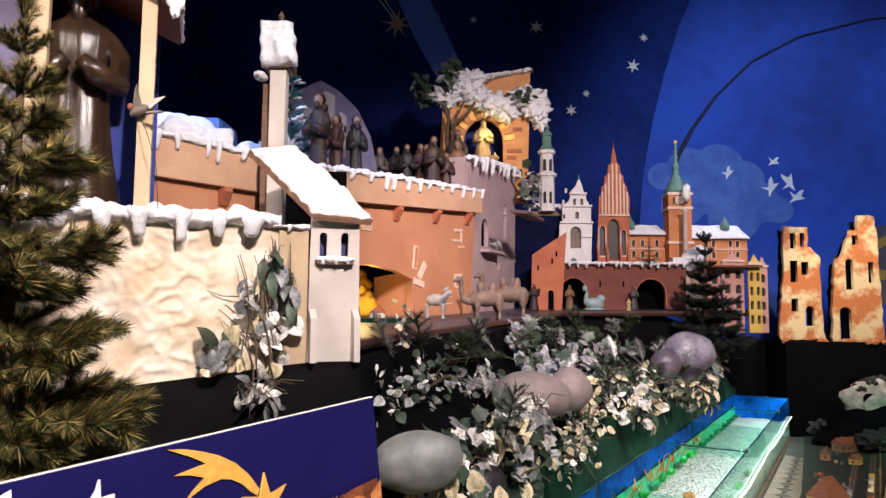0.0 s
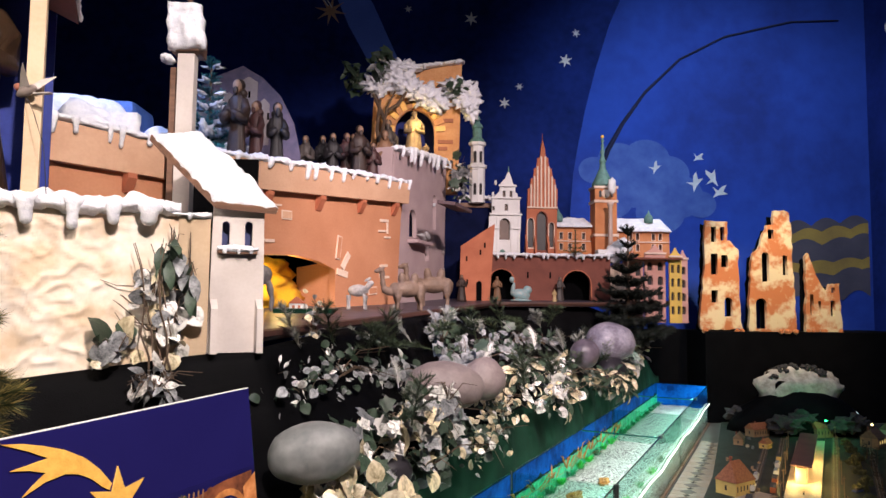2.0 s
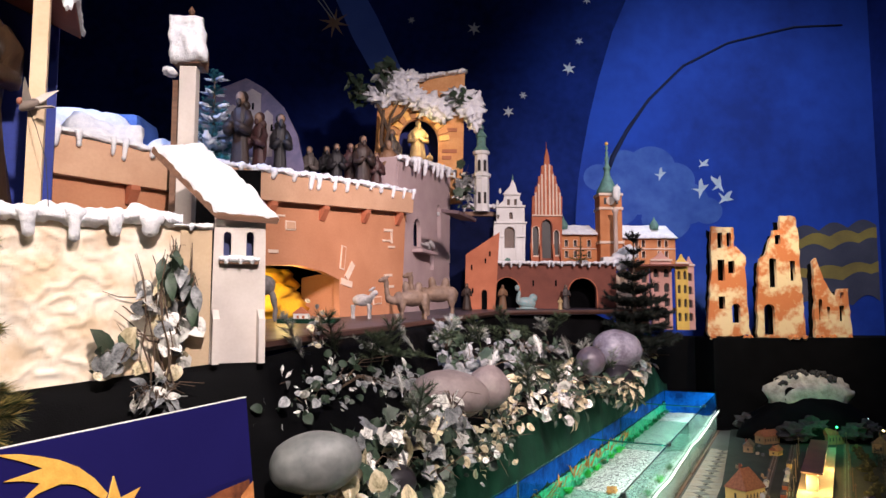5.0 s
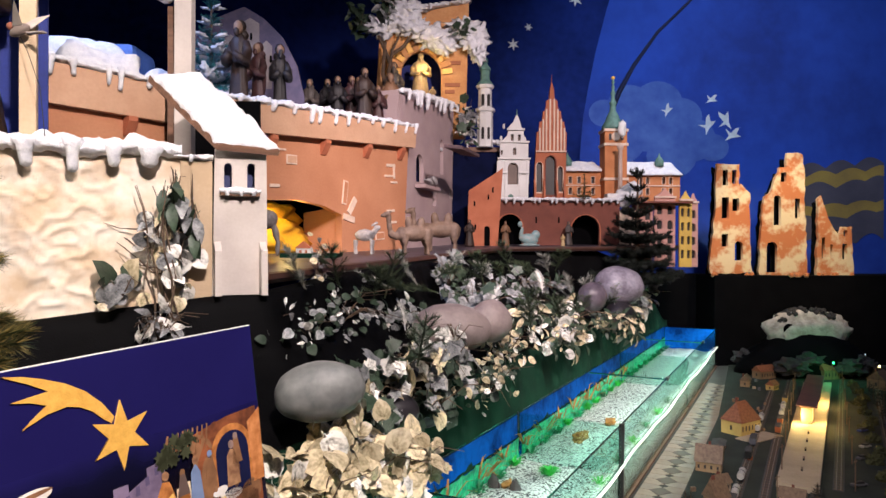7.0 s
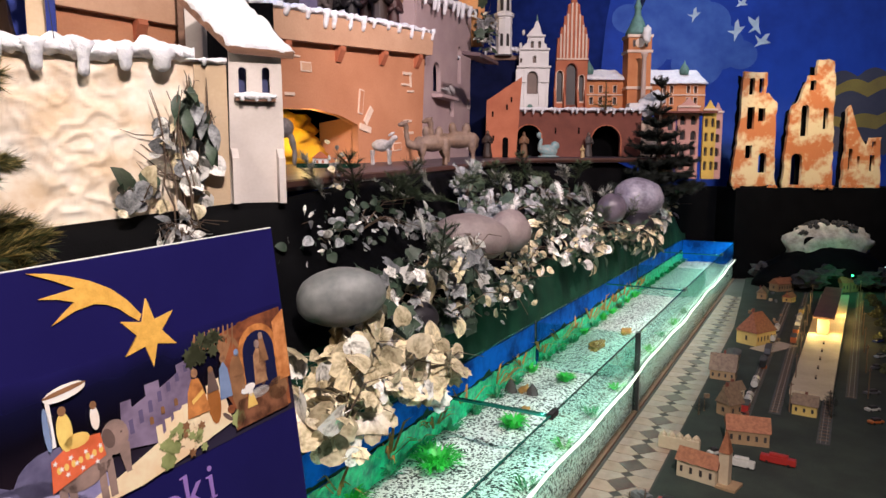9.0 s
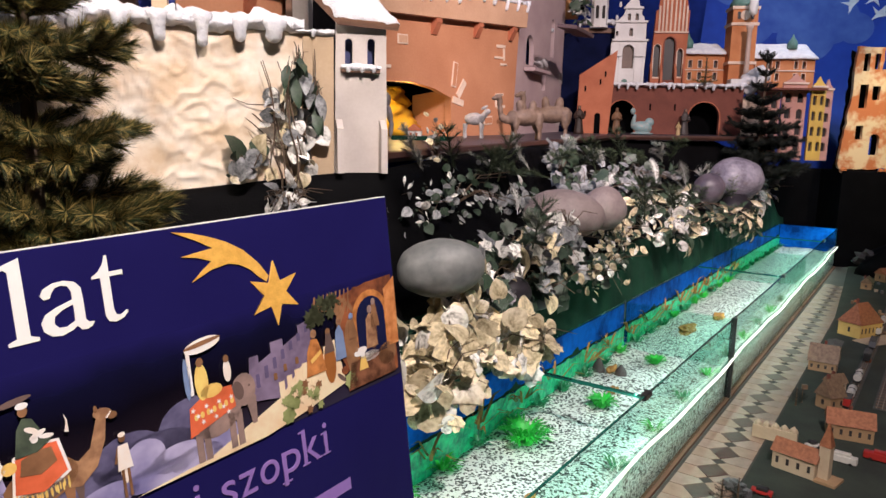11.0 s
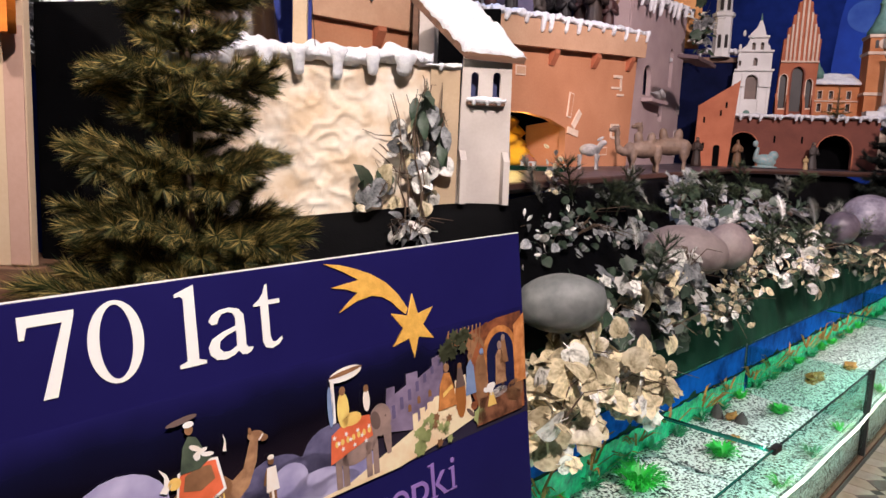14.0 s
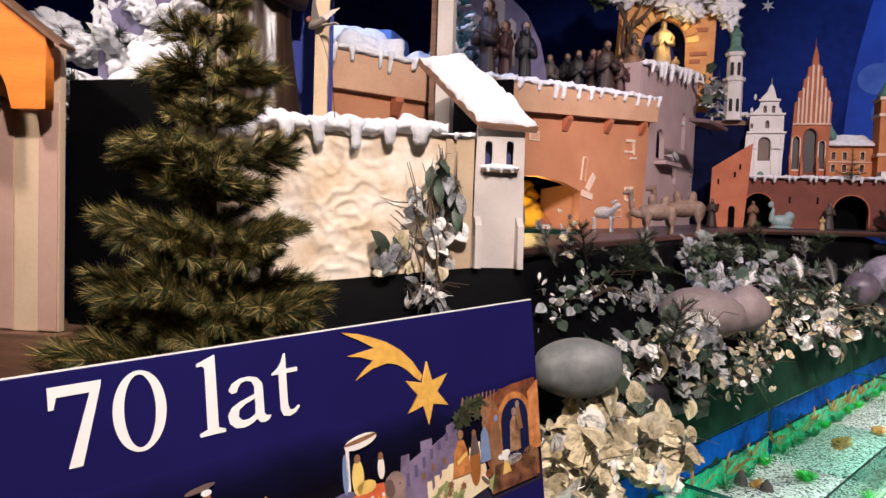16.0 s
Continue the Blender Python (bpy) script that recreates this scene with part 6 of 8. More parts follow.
M_BRONZE = mat("dark_varnished_wood", (0.050, 0.028, 0.015), (0.020, 0.011, 0.007), 0.28, scale=9, fine=60, stretch=(3, 3, 0.5), bump=0.3)
big = figurine(0, 0, 0, 0.98, "brown", 77, label="tall dark varnished wooden statue of a robed saint", group="", bulk=0.95)
big.name = "saint_statue"
big.data.materials[0] = M_BRONZE
big.data.materials[1] = M_BRONZE
big["category"] = "statue"
big.matrix_basis = pose(-1.50, 2.96, 1.745, 0, 0, 20)
solo("statue_ledge", box(-1.75, -1.2, 2.86, 3.12, 1.60, 1.745, 0.005), M_WOOD, "hidden wooden ledge under the statue", "ledge")


def small_bird(m, label):
    ob = thing("toy_bird", label, "ornament", m, "toy birds")
    part("body", blob(0.018, 0.040, 0.018, 2, 0.05, 1, 3), mat("grey_brown_feather", (0.24, 0.19, 0.16), (0.14, 0.11, 0.10), 0.8), ob, m=pose(0, 0, 0, -20, 0, 0), smooth=True)
    part("head", blob(0.014, 0.014, 0.014, 1, 0.05, 1, 2), mat("red_brown_head", (0.30, 0.10, 0.06), None, 0.7), ob, m=pose(0, 0.035, 0.016), smooth=True)
    for sx in (-1, 1):
        bm = bmesh.new()
        vs = [bm.verts.new(p) for p in ((sx * 0.01, 0.02, 0.01), (sx * 0.05, -0.02, 0.055), (sx * 0.075, -0.05, 0.07), (sx * 0.02, -0.03, 0.01))]
        top = [bm.verts.new(v.co + Vector((0, 0, 0.003))) for v in vs]
        bm.faces.new(vs); bm.faces.new(top)
        for i in range(4):
            bm.faces.new((vs[i], vs[(i + 1) % 4], top[(i + 1) % 4], top[i]))
        part("wing", bm, mat("pale_feather", (0.50, 0.44, 0.40), None, 0.8), ob)
    part("tail", box(-0.010, 0.010, -0.10, -0.035, -0.014, -0.010), mat("pale_feather", (0.42, 0.37, 0.34), None, 0.8), ob)
    part("wire", tube([(0, 0, -0.018), (-0.02, -0.05, -0.08), (-0.01, -0.09, -0.2), (0, -0.10, -0.36)], 0.0015, 5), M_BLACKPL, ob, "thin black wire")
    return ob


small_bird(pose(-1.165, 2.77, 2.145, 0, 0, 75), "small brown toy bird on a wire beside a post")
small_bird(pose(-1.44, 2.62, 1.98, 0, 0, -60), "small red-headed toy bird on a wire")

# ---- trees ----
M_NEEDLE = bpy.data.materials.new("artificial_fir_needles")
M_NEEDLE.use_nodes = True
nt = M_NEEDLE.node_tree
geo, rp = nt.nodes.new("ShaderNodeNewGeometry"), nt.nodes.new("ShaderNodeValToRGB")
rp.color_ramp.elements[0].color, rp.color_ramp.elements[1].color = (0.010, 0.020, 0.008, 1), (0.54, 0.39, 0.14, 1)
for pos_, col_ in ((0.35, (0.028, 0.042, 0.014, 1)), (0.62, (0.10, 0.088, 0.026, 1)), (0.85, (0.28, 0.205, 0.062, 1))):
    rp.color_ramp.elements.new(pos_).color = col_
nt.links.new(geo.outputs["Random Per Island"], rp.inputs[0])
nt.links.new(rp.outputs[0], nt.nodes["Principled BSDF"].inputs["Base Color"])
nt.nodes["Principled BSDF"].inputs["Roughness"].default_value = 0.6
nt.nodes["Principled BSDF"].inputs["Specular IOR Level"].default_value = 0.2
# darkened needle copy: the stage fir's lack of light is in the colour
M_NEEDLE_D = mat("darkened_fir_needles", (0.010, 0.015, 0.009), (0.004, 0.007, 0.005), 0.7, scale=9, bump=0, rand=0.3)
# the accent lamp's teal cast is put into these needles' colour
M_TEAL = mat("teal_lit_fir_needles", (0.03, 0.20, 0.22), (0.015, 0.09, 0.11), 0.6, scale=9, bump=0, rand=0.3)


def needles(bm, p, d, length, count, rng, size, width):
    """Needles round a twig from p along d."""
    side = d.cross(Vector((0.2, 0.1, 1))).normalized()
    up = side.cross(d)
    for i in range(count):
        f = i / count
        a = rng.uniform(0, 2 * math.pi)
        o = p + d * (length * f)
        r = (side * math.cos(a) + up * math.sin(a))
        tip = o + (r * rng.uniform(0.45, 0.9) + d * rng.uniform(0.6, 1.0)).normalized() * size * rng.uniform(0.7, 1.15)
        w = d.cross(r).normalized() * width
        bm.faces.new((bm.verts.new(o - w), bm.verts.new(o + w), bm.verts.new(tip)))


def brush_mesh(seed, size, width, count=260):
    """A dense bottle-brush bough one unit long along +x, forked into a few thick tips."""
    rng = random.Random(seed)
    bm = bmesh.new()
    tube([(0, 0, 0), (0.5, 0, -0.02), (0.9, 0, 0.03)], [0.018, 0.012, 0.006], 5, bm)
    needles(bm, Vector((0.12, 0, -0.005)), Vector((1, 0, 0.02)).normalized(), 0.78, count * 2, rng, size, width)
    for x, sg, ln in ((0.28, 1, 0.42), (0.34, -1, 0.40), (0.55, 1, 0.34), (0.60, -1, 0.32)):
        d = Vector((0.80, sg * rng.uniform(0.45, 0.65), rng.uniform(-0.12, 0.22))).normalized()
        p = Vector((x, 0, 0.0))
        tube([p, p + d * ln], [0.008, 0.004], 4, bm)
        needles(bm, p + d * 0.03, d, ln, count, rng, size, width)
    return mesh_of(bm, "branch")


def branch_mesh(seed, density=1.0, name="branch"):
    """A bough one unit long along +x, with side twigs and needles."""
    rng = random.Random(seed)
    bm = bmesh.new()
    tube([(0, 0, 0), (0.5, 0, 0.03), (1.0, 0, 0.02)], [0.018, 0.012, 0.006], 5, bm)
    for k_ in range(2):
        needles(bm, Vector((0.1 + 0.45 * k_, 0, 0.012 + 0.015 * k_)), Vector((1, 0, 0.0)), 0.46, int(150 * density), rng, 0.165, 0.0062)
    for i in range(8):
        x = 0.18 + 0.1 * i
        sgn = 1 if i % 2 else -1
        d = Vector((rng.uniform(0.55, 0.9), sgn * rng.uniform(0.5, 0.9), rng.uniform(-0.25, 0.4))).normalized()
        ln = rng.uniform(0.22, 0.42) * (1.1 - 0.4 * x)
        p = Vector((x, 0, 0.02))
        tube([p, p + d * ln], [0.007, 0.004], 4, bm)
        needles(bm, p + d * 0.03, d, ln, int(115 * density), rng, 0.16, 0.0062)
    return mesh_of(bm, name)


def fir(m, height, radius, tiers, material, label, snow=False, density=1.0, per=8, seed=1, name="christmas_tree", lift=12, shape=0.9):
    rng = random.Random(seed)
    tree = thing(name, label, "tree", m)
    part("trunk", tube([(0, 0, 0), (0, 0, height * 0.97)], [0.018 * height + 0.006, 0.005], 8), M_BARK, tree)
    meshes = [branch_mesh(seed * 7 + i, density) for i in range(3)]
    for me in meshes:
        me.materials.append(material)
    for t in range(tiers):
        f = t / (tiers - 1)
        z = height * (0.10 + 0.83 * f)
        r = radius * (1.0 - 0.90 * f ** shape) * rng.uniform(0.93, 1.05)
        n = max(4, int(per * (1 - 0.45 * f)))
        for i in range(n):
            a = 360 * (i + 0.5 * (t % 2) + rng.uniform(-0.22, 0.22)) / n
            s = max(r, 0.09 * height) * rng.uniform(0.85, 1.12)
            part("branch", meshes[rng.randrange(3)], None, tree, "", pose(0, 0, z, 0, 0, a) @ pose(0, 0, 0, 0, -(lift + 38 * f ** 2 + rng.uniform(-8, 8)), 0) @ Matrix.Scale(s, 4))
            if snow and rng.random() < 0.75:
                part("snow_tuft", blob(0.44 * s, 0.20 * s, 0.10 * s, i + t * 9, 1.0, 2.6, 3), M_SNOW, tree, "", pose(0, 0, z, 0, 0, a) @ pose(0, 0, 0, 0, -(lift), 0) @ Matrix.Translation((0.68 * s, 0, 0.07 * s)), True)
    part("tip", meshes[0], None, tree, "", pose(0, 0, height * 0.9, 0, -90, 0) @ Matrix.Scale(height * 0.12, 4))
    return tree


# the near tree: clear tiers of bottle-brush boughs round a dark core
rng = random.Random(31)
xmas = thing("christmas_tree", "green artificial christmas tree with dense bristly branches", "tree", pose(-1.145, 2.08, 0.70))
part("trunk", tube([(0, 0, 0), (0, 0, 1.52)], [0.030, 0.006], 8), M_BARK, xmas)
LONG = [brush_mesh(50 + i, 0.16, 0.0042, 330) for i in range(3)]
SHORT = [brush_mesh(60 + i, 0.27, 0.0075, 170) for i in range(3)]
for me in LONG + SHORT:
    me.materials.append(M_NEEDLE)
for k_, (z_, r_, n_, lift_) in enumerate(((0.06, 0.47, 15, 4), (0.16, 0.37, 11, 14), (0.27, 0.43, 15, 4), (0.36, 0.32, 9, 16), (0.46, 0.38, 14, 5), (0.55, 0.265, 8, 18), (0.65, 0.335, 13, 6), (0.75, 0.22, 8, 20), (0.86, 0.275, 12, 8), (0.96, 0.17, 7, 24), (1.07, 0.20, 9, 14), (1.18, 0.15, 7, 26), (1.28, 0.12, 6, 35), (1.39, 0.09, 5, 45))):
    for i in range(n_):
        a_ = 360 * (i + 0.5 * (k_ % 2) + rng.uniform(-0.2, 0.2)) / n_
        s_ = r_ * 0.98 * rng.uniform(0.84, 1.12)
        part("branch", (LONG if r_ > 0.24 else SHORT)[rng.randrange(3)], None, xmas, "", pose(0, 0, z_ + rng.uniform(-0.012, 0.012), 0, 0, a_) @ pose(0, 0, 0, rng.uniform(-40, 40), -(lift_ + rng.uniform(-8, 8)), 0) @ Matrix.Scale(s_, 4))
part("tip", SHORT[0], None, xmas, "", pose(0, 0, 1.44, 0, -88, 0) @ Matrix.Scale(0.13, 4))
fir(pose(2.31, 6.9, 0.95), 1.20, 0.41, 9, M_NEEDLE_D, "small artificial fir beside the stage, coloured dark as unlit", density=0.9, per=13, seed=5)
fir(pose(-1.17, 4.98, 2.19), 0.84, 0.29, 8, M_TEAL, "artificial fir flocked with snow on the terrace, tinted as teal-lit", snow=True, density=0.8, per=10, seed=7)
flocked = fir(pose(-2.05, 2.95, 1.50), 1.3, 0.52, 7, M_NEEDLE_D, "dark fir heavily flocked with cotton snow", snow=True, density=0.5, per=7, seed=9)
fir(pose(1.86, 7.16, 1.886), 0.26, 0.10, 6, M_NEEDLE, "tiny green fir on the castle deck", density=0.3, per=6, seed=11)
for i, (x, z, rx, rz, tn) in enumerate(((-1.96, 2.01, 0.13, 0.09, 0), (-2.27, 2.09, 0.16, 0.06, 15), (-2.06, 2.19, 0.05, 0.09, 10), (-1.87, 2.07, 0.12, 0.035, -18), (-1.76, 2.20, 0.12, 0.03, -22), (-2.34, 2.17, 0.12, 0.05, 20), (-1.91, 2.23, 0.05, 0.05, 0), (-1.69, 2.05, 0.07, 0.03, 12), (-1.79, 1.86, 0.08, 0.10, 30), (-1.71, 1.76, 0.09, 0.06, 0), (-2.12, 2.08, 0.10, 0.05, -10))):
    part("snow_clump", blob(rx, 0.07, rz, i * 7 + 3, 0.75, 2.8, 4), M_SNOW, flocked, "thick flock of cotton snow", Matrix.Translation((x + 2.05, 2.74 - 2.95, z - 1.50)) @ pose(0, 0, 0, 0, tn, 0), True)
solo("tree_stand", box(-1.45, -0.85, 1.85, 2.35, 0.0, 0.70, 0.01), M_CLOTH, "block covered with black cloth under the christmas tree", "stand")

# ---- kiosk and black boxes beside the tree ----
kiosk = thing("kiosk", "beige striped kiosk model with an orange arched gable", "model house", upright((-2.40, 2.12), (-1.80, 2.22)))
M_BEIGE, M_ROSE = mat("beige_board_paint", (0.62, 0.47, 0.33), (0.54, 0.39, 0.26), 0.7, scale=4), mat("rose_board_paint", (0.50, 0.32, 0.26), (0.44, 0.27, 0.21), 0.7, scale=4)
part("wall_board", box(-0.2, 0.60, 1.0, 1.95, -0.03, 0.0, 0.003), M_BEIGE, kiosk)
for x, w in ((0.355, 0.085), (0.53, 0.066), (0.20, 0.09)):
    part("stripe", box(x, x + w, 1.005, 1.76, 0.0005, 0.006, 0.002), M_ROSE, kiosk)
gab = [(0.62, 1.725), (0.62, 1.95), (-0.1, 2.47), (-0.2, 2.47), (-0.2, 2.07), (0.22, 2.05), (0.34, 2.0), (0.43, 1.91), (0.485, 1.80), (0.505, 1.725)]
part("gable", panel(gab, (), 0.04), mat("orange_gable_paint", (0.85, 0.25, 0.03), (0.72, 0.18, 0.02), 0.6, scale=3, fine=30, stretch=(1, 6, 1)), kiosk, "orange arched gable board", Matrix.Translation((0, 0, 0.10)))
bm = bmesh.new()
rp_ = [(0.675, 1.915, 0.115), (-0.1, 2.475, 0.115), (-0.1, 2.475, 0.04), (0.675, 1.915, 0.04)]
a4, b4 = [bm.verts.new(p) for p in rp_], [bm.verts.new((p[0] + 0.006, p[1] + 0.009, p[2])) for p in rp_]
bm.faces.new(a4); bm.faces.new(b4)
for i in range(4):
    bm.faces.new((a4[i], a4[(i + 1) % 4], b4[(i + 1) % 4], b4[i]))
part("roof_board", bm, M_WOOD, kiosk)
part("plinth", box(-0.25, 0.63, 0.70, 0.998, -0.3, 0.05, 0.005), M_WOOD, kiosk, "dark brown wooden plinth")
part("hinge", tube([(0.36, 1.76, 0.01), (0.52, 1.755, 0.01)], 0.012, 8), mat("old_iron", (0.12, 0.09, 0.08), None, 0.5, metal=0.7), kiosk, "old iron latch")
for x in (0.40, 0.47, 0.5):
    part("latch_bolt", blob(0.018, 0.018, 0.016, 2, 0.1, 1, 2), mat("old_iron", (0.12, 0.09, 0.08), None, 0.5, metal=0.7), kiosk, "", Matrix.Translation((x, 1.76, 0.012)), True)
part("support", box(-0.2, 0.55, 0.0, 0.699, -0.28, 0.0), M_CLOTH, kiosk)
lan = thing("hanging_lantern", "yellow glass lantern hanging by the kiosk", "lantern", pose(-2.02, 2.03, 1.72))
part("body", lathe([(0.03, 0), (0.045, 0.03), (0.05, 0.15), (0.035, 0.26), (0.01, 0.30)], 8), mat("yellow_glass", (0.55, 0.40, 0.04), (0.35, 0.25, 0.03), 0.2, bump=0), lan)
for z in (0.03, 0.15, 0.27):
    part("band", lathe([(0.052, z - 0.005), (0.052, z + 0.005)], 8), M_WOOD, lan)
part("hook", tube([(0, 0, 0.29), (0, 0.0, 0.75)], 0.003, 5), M_BLACKPL, lan)
solo("black_box", box(-1.93, -1.50, 2.38, 2.6, 0.0, 1.87, 0.01), M_CLOTH, "tall box draped in black cloth", "box")
solo("snow_mound", blob(0.16, 0.12, 0.12, 17, 0.5, 2, 4), M_SNOW, "lumpy mound of cotton snow", "snow", pose(-1.74, 2.62, 1.92), "snow mounds", smooth=True)
solo("snow_mound", blob(0.12, 0.10, 0.07, 19, 0.5, 2, 4), M_SNOW, "lumpy mound of cotton snow", "snow", pose(-1.46, 2.52, 1.74), "snow mounds", smooth=True)

# ---- stones on the bank ----


def bank_at(s, w, z):
    return TL + DV * s + NV * w + Vector((0, 0, z))


STONES = [("grey", (-2.0, -0.10, 0.955), (0.145, 0.10, 0.098), 5, -8), ("rose", (-0.70, 0.08, 1.01), (0.20, 0.14, 0.125), 10, 4), ("rose", (-0.50, -0.05, 1.035), (0.115, 0.105, 0.11), 40, 20),
          ("violet", (2.30, -0.07, 1.08), (0.225, 0.17, 0.17), 10, 8), ("dusk", (1.22, -0.12, 1.05), (0.115, 0.105, 0.11), 40, 0), ("dark", (-1.36, 0.0, 0.74), (0.10, 0.08, 0.075), 30, 0), ("dark", (-1.12, 0.0, 0.70), (0.10, 0.08, 0.08), 80, 0), ("dark", (2.2, -0.1, 0.84), (0.16, 0.12, 0.12), 50, 0), ("dark", (0.9, 0.02, 0.86), (0.14, 0.11, 0.10), 60, 0)]
SM = {"grey": mat("grey_painted_stone", (0.22, 0.225, 0.22), (0.11, 0.12, 0.12), 0.5, scale=9, fine=45), "rose": mat("rose_grey_stone", (0.33, 0.26, 0.25), (0.22, 0.17, 0.17), 0.55, scale=9, fine=60),
      "violet": mat("violet_grey_stone", (0.42, 0.39, 0.46), (0.13, 0.11, 0.15), 0.45, scale=7, fine=40), "dusk": mat("dusky_violet_stone", (0.13, 0.105, 0.13), (0.05, 0.04, 0.055), 0.45, scale=7, fine=40), "dark": mat("dark_violet_stone", (0.030, 0.026, 0.032), (0.014, 0.012, 0.016), 0.5, scale=9)}
for i, (kind, p, r, turn, pitch_) in enumerate(STONES):
    solo("stone", blob(*r, i * 5 + 1, 0.06, 1.2, 4), SM[kind], f"smooth egg-shaped {kind} painted stone among the leaves", "stone", Matrix.Translation(bank_at(*p)) @ pose(0, 0, 0, 0, pitch_, turn), "stones on the bank", smooth=True)

# ---- foliage ----
LM = [mat("frosted_white_leaf", (0.76, 0.74, 0.69), (0.10, 0.10, 0.075), 0.42, scale=2.0, fine=9, bump=0.2, rand=0.4, soft=0.22), mat("gold_olive_leaf", (0.70, 0.60, 0.40), (0.20, 0.155, 0.07), 0.36, scale=2.0, fine=9, bump=0.25, rand=0.4, soft=0.26),
      mat("dark_green_leaf", (0.045, 0.075, 0.045), (0.02, 0.035, 0.022), 0.5, scale=2.2, fine=9, bump=0.2, rand=0.35), mat("silver_grey_leaf", (0.34, 0.345, 0.35), (0.05, 0.055, 0.058), 0.45, scale=2.2, fine=9, bump=0.2, rand=0.35)]


def leaf_mesh(kind, material):
    """One curled leaf about a unit long, with a little thickness and a centre fold."""
    bm = bmesh.new()
    if kind == "ivy":
        out = [(0, 0), (0.28, -0.12), (0.5, 0.05), (0.42, 0.28), (0.62, 0.48), (0.3, 0.6), (0.22, 0.72), (0, 1.0)]
    elif kind == "round":
        out = [(0, 0.04), (0.16, -0.10), (0.36, -0.04), (0.50, 0.22), (0.46, 0.52), (0.30, 0.78), (0, 0.98)]
    elif kind == "maple":
        out = [(0, 0.02), (0.15, -0.1), (0.45, -0.08), (0.4, 0.12), (0.66, 0.3), (0.5, 0.45), (0.52, 0.66), (0.3, 0.62), (0.24, 0.85), (0, 0.98)]
    else:
        out = [(0, 0), (0.10, 0.12), (0.19, 0.38), (0.17, 0.65), (0.08, 0.88), (0, 1.0)]

    def lift(x, y):
        return -0.55 * (y - 0.4) ** 2 + 0.40 * abs(x) - 0.75 * x * x
    mid = [bm.verts.new((0, y, lift(0, y))) for _, y in out]
    for sx in (-1, 1):
        edge_ = [mid[0]] + [bm.verts.new((sx * x, y, lift(x, y))) for x, y in out[1:-1]] + [mid[-1]]
        for i in range(len(out) - 1):
            vs = []
            for v in (mid[i], edge_[i], edge_[i + 1], mid[i + 1]):
                if v not in vs:
                    vs.append(v)
            if len(vs) > 2:
                bm.faces.new(vs)
    tube([(0, -0.3, -0.06), (0, 0, lift(0, 0) - 0.005), (0, 0.6, lift(0, 0.6) - 0.008)], [0.014, 0.014, 0.006], 4, bm)
    me = mesh_of(bm, "leaf", True)
    me.materials.append(material)
    return me


LEAVES = {(k_, i): leaf_mesh(k_, LM[i]) for k_ in ("ivy", "round", "maple", "slim") for i in range(4)}


def spray(label, centre, spread, count, kinds, size, seed, droop=0.3, name="leaf_spray", stems=10, face=Vector((0.45, -0.75, 0.55))):
    """A bundle of artificial leaves on thin stems; each leaf is a part."""
    rng = random.Random(seed)
    ob = thing(name, label, "artificial plant", Matrix.Translation(centre), "garland of artificial leaves")
    for i in range(stems):
        e = Vector((rng.gauss(0, 0.5), rng.gauss(0, 0.5), rng.gauss(0.1, 0.5)))
        e = Vector((e.x * spread.x, e.y * spread.x, e.z * spread.z))
        part("stem", tube([(0, 0, -spread.z * 0.6), e * 0.5 + Vector((0, 0, 0.03)), e], [0.003, 0.0022, 0.0012], 4), M_BARK, ob)
    for i in range(count):
        a, b, c = (max(-1.25, min(1.25, rng.gauss(0, 0.55))) for _ in range(3))
        p = DV * (a * spread.x) + NV * (b * spread.y) + Vector((0, 0, c * spread.z))
        n = (face + Vector((rng.gauss(0, 0.55), rng.gauss(0, 0.55), rng.gauss(0, 0.45)))).normalized()
        d = Vector((rng.gauss(0, 1), rng.gauss(0, 1), rng.gauss(-droop, 0.8)))
        d = (d - n * d.dot(n)).normalized()
        m = Matrix((d.cross(n), d, n)).transposed().to_4x4()
        m.translation = p
        k_, mi = kinds[rng.randrange(len(kinds))]
        part("leaf", LEAVES[(k_, mi)], None, ob, "", m @ Matrix.Scale(size * rng.uniform(0.5, 1.1), 4))
    return ob


V3 = Vector
spray("cluster of gold-olive artificial leaves hanging over the tank", bank_at(-2.02, -0.15, 0.76), V3((0.22, 0.09, 0.10)), 70, [("round", 1), ("maple", 1), ("round", 1), ("round", 0)], 0.085, 1)
spray("cluster of gold-olive artificial leaves hanging over the tank", bank_at(-1.80, -0.13, 0.66), V3((0.20, 0.09, 0.10)), 60, [("maple", 1), ("round", 1), ("maple", 1), ("round", 0)], 0.085, 2)
spray("pale frosted artificial leaves beside a grey stone", bank_at(-1.62, -0.02, 0.86), V3((0.16, 0.08, 0.10)), 45, [("ivy", 0), ("ivy", 1), ("maple", 0), ("maple", 3), ("ivy", 2), ("maple", 2)], 0.085, 3)
spray("frosted ivy leaves among the stones", bank_at(-1.30, 0.04, 0.92), V3((0.22, 0.10, 0.08)), 50, [("ivy", 0), ("ivy", 1), ("ivy", 0), ("maple", 3), ("ivy", 2), ("maple", 0)], 0.105, 4)
spray("frosted berry twigs and small leaves", bank_at(-1.30, 0.36, 1.13), V3((0.24, 0.13, 0.11)), 240, [("round", 3), ("slim", 0), ("round", 3), ("slim", 2), ("round", 2), ("round", 2)], 0.042, 5, stems=40)
spray("frosted berry twigs and small leaves", bank_at(-0.85, 0.36, 1.06), V3((0.22, 0.12, 0.08)), 130, [("round", 3), ("slim", 0), ("round", 2), ("slim", 2), ("ivy", 3)], 0.05, 25, stems=20)
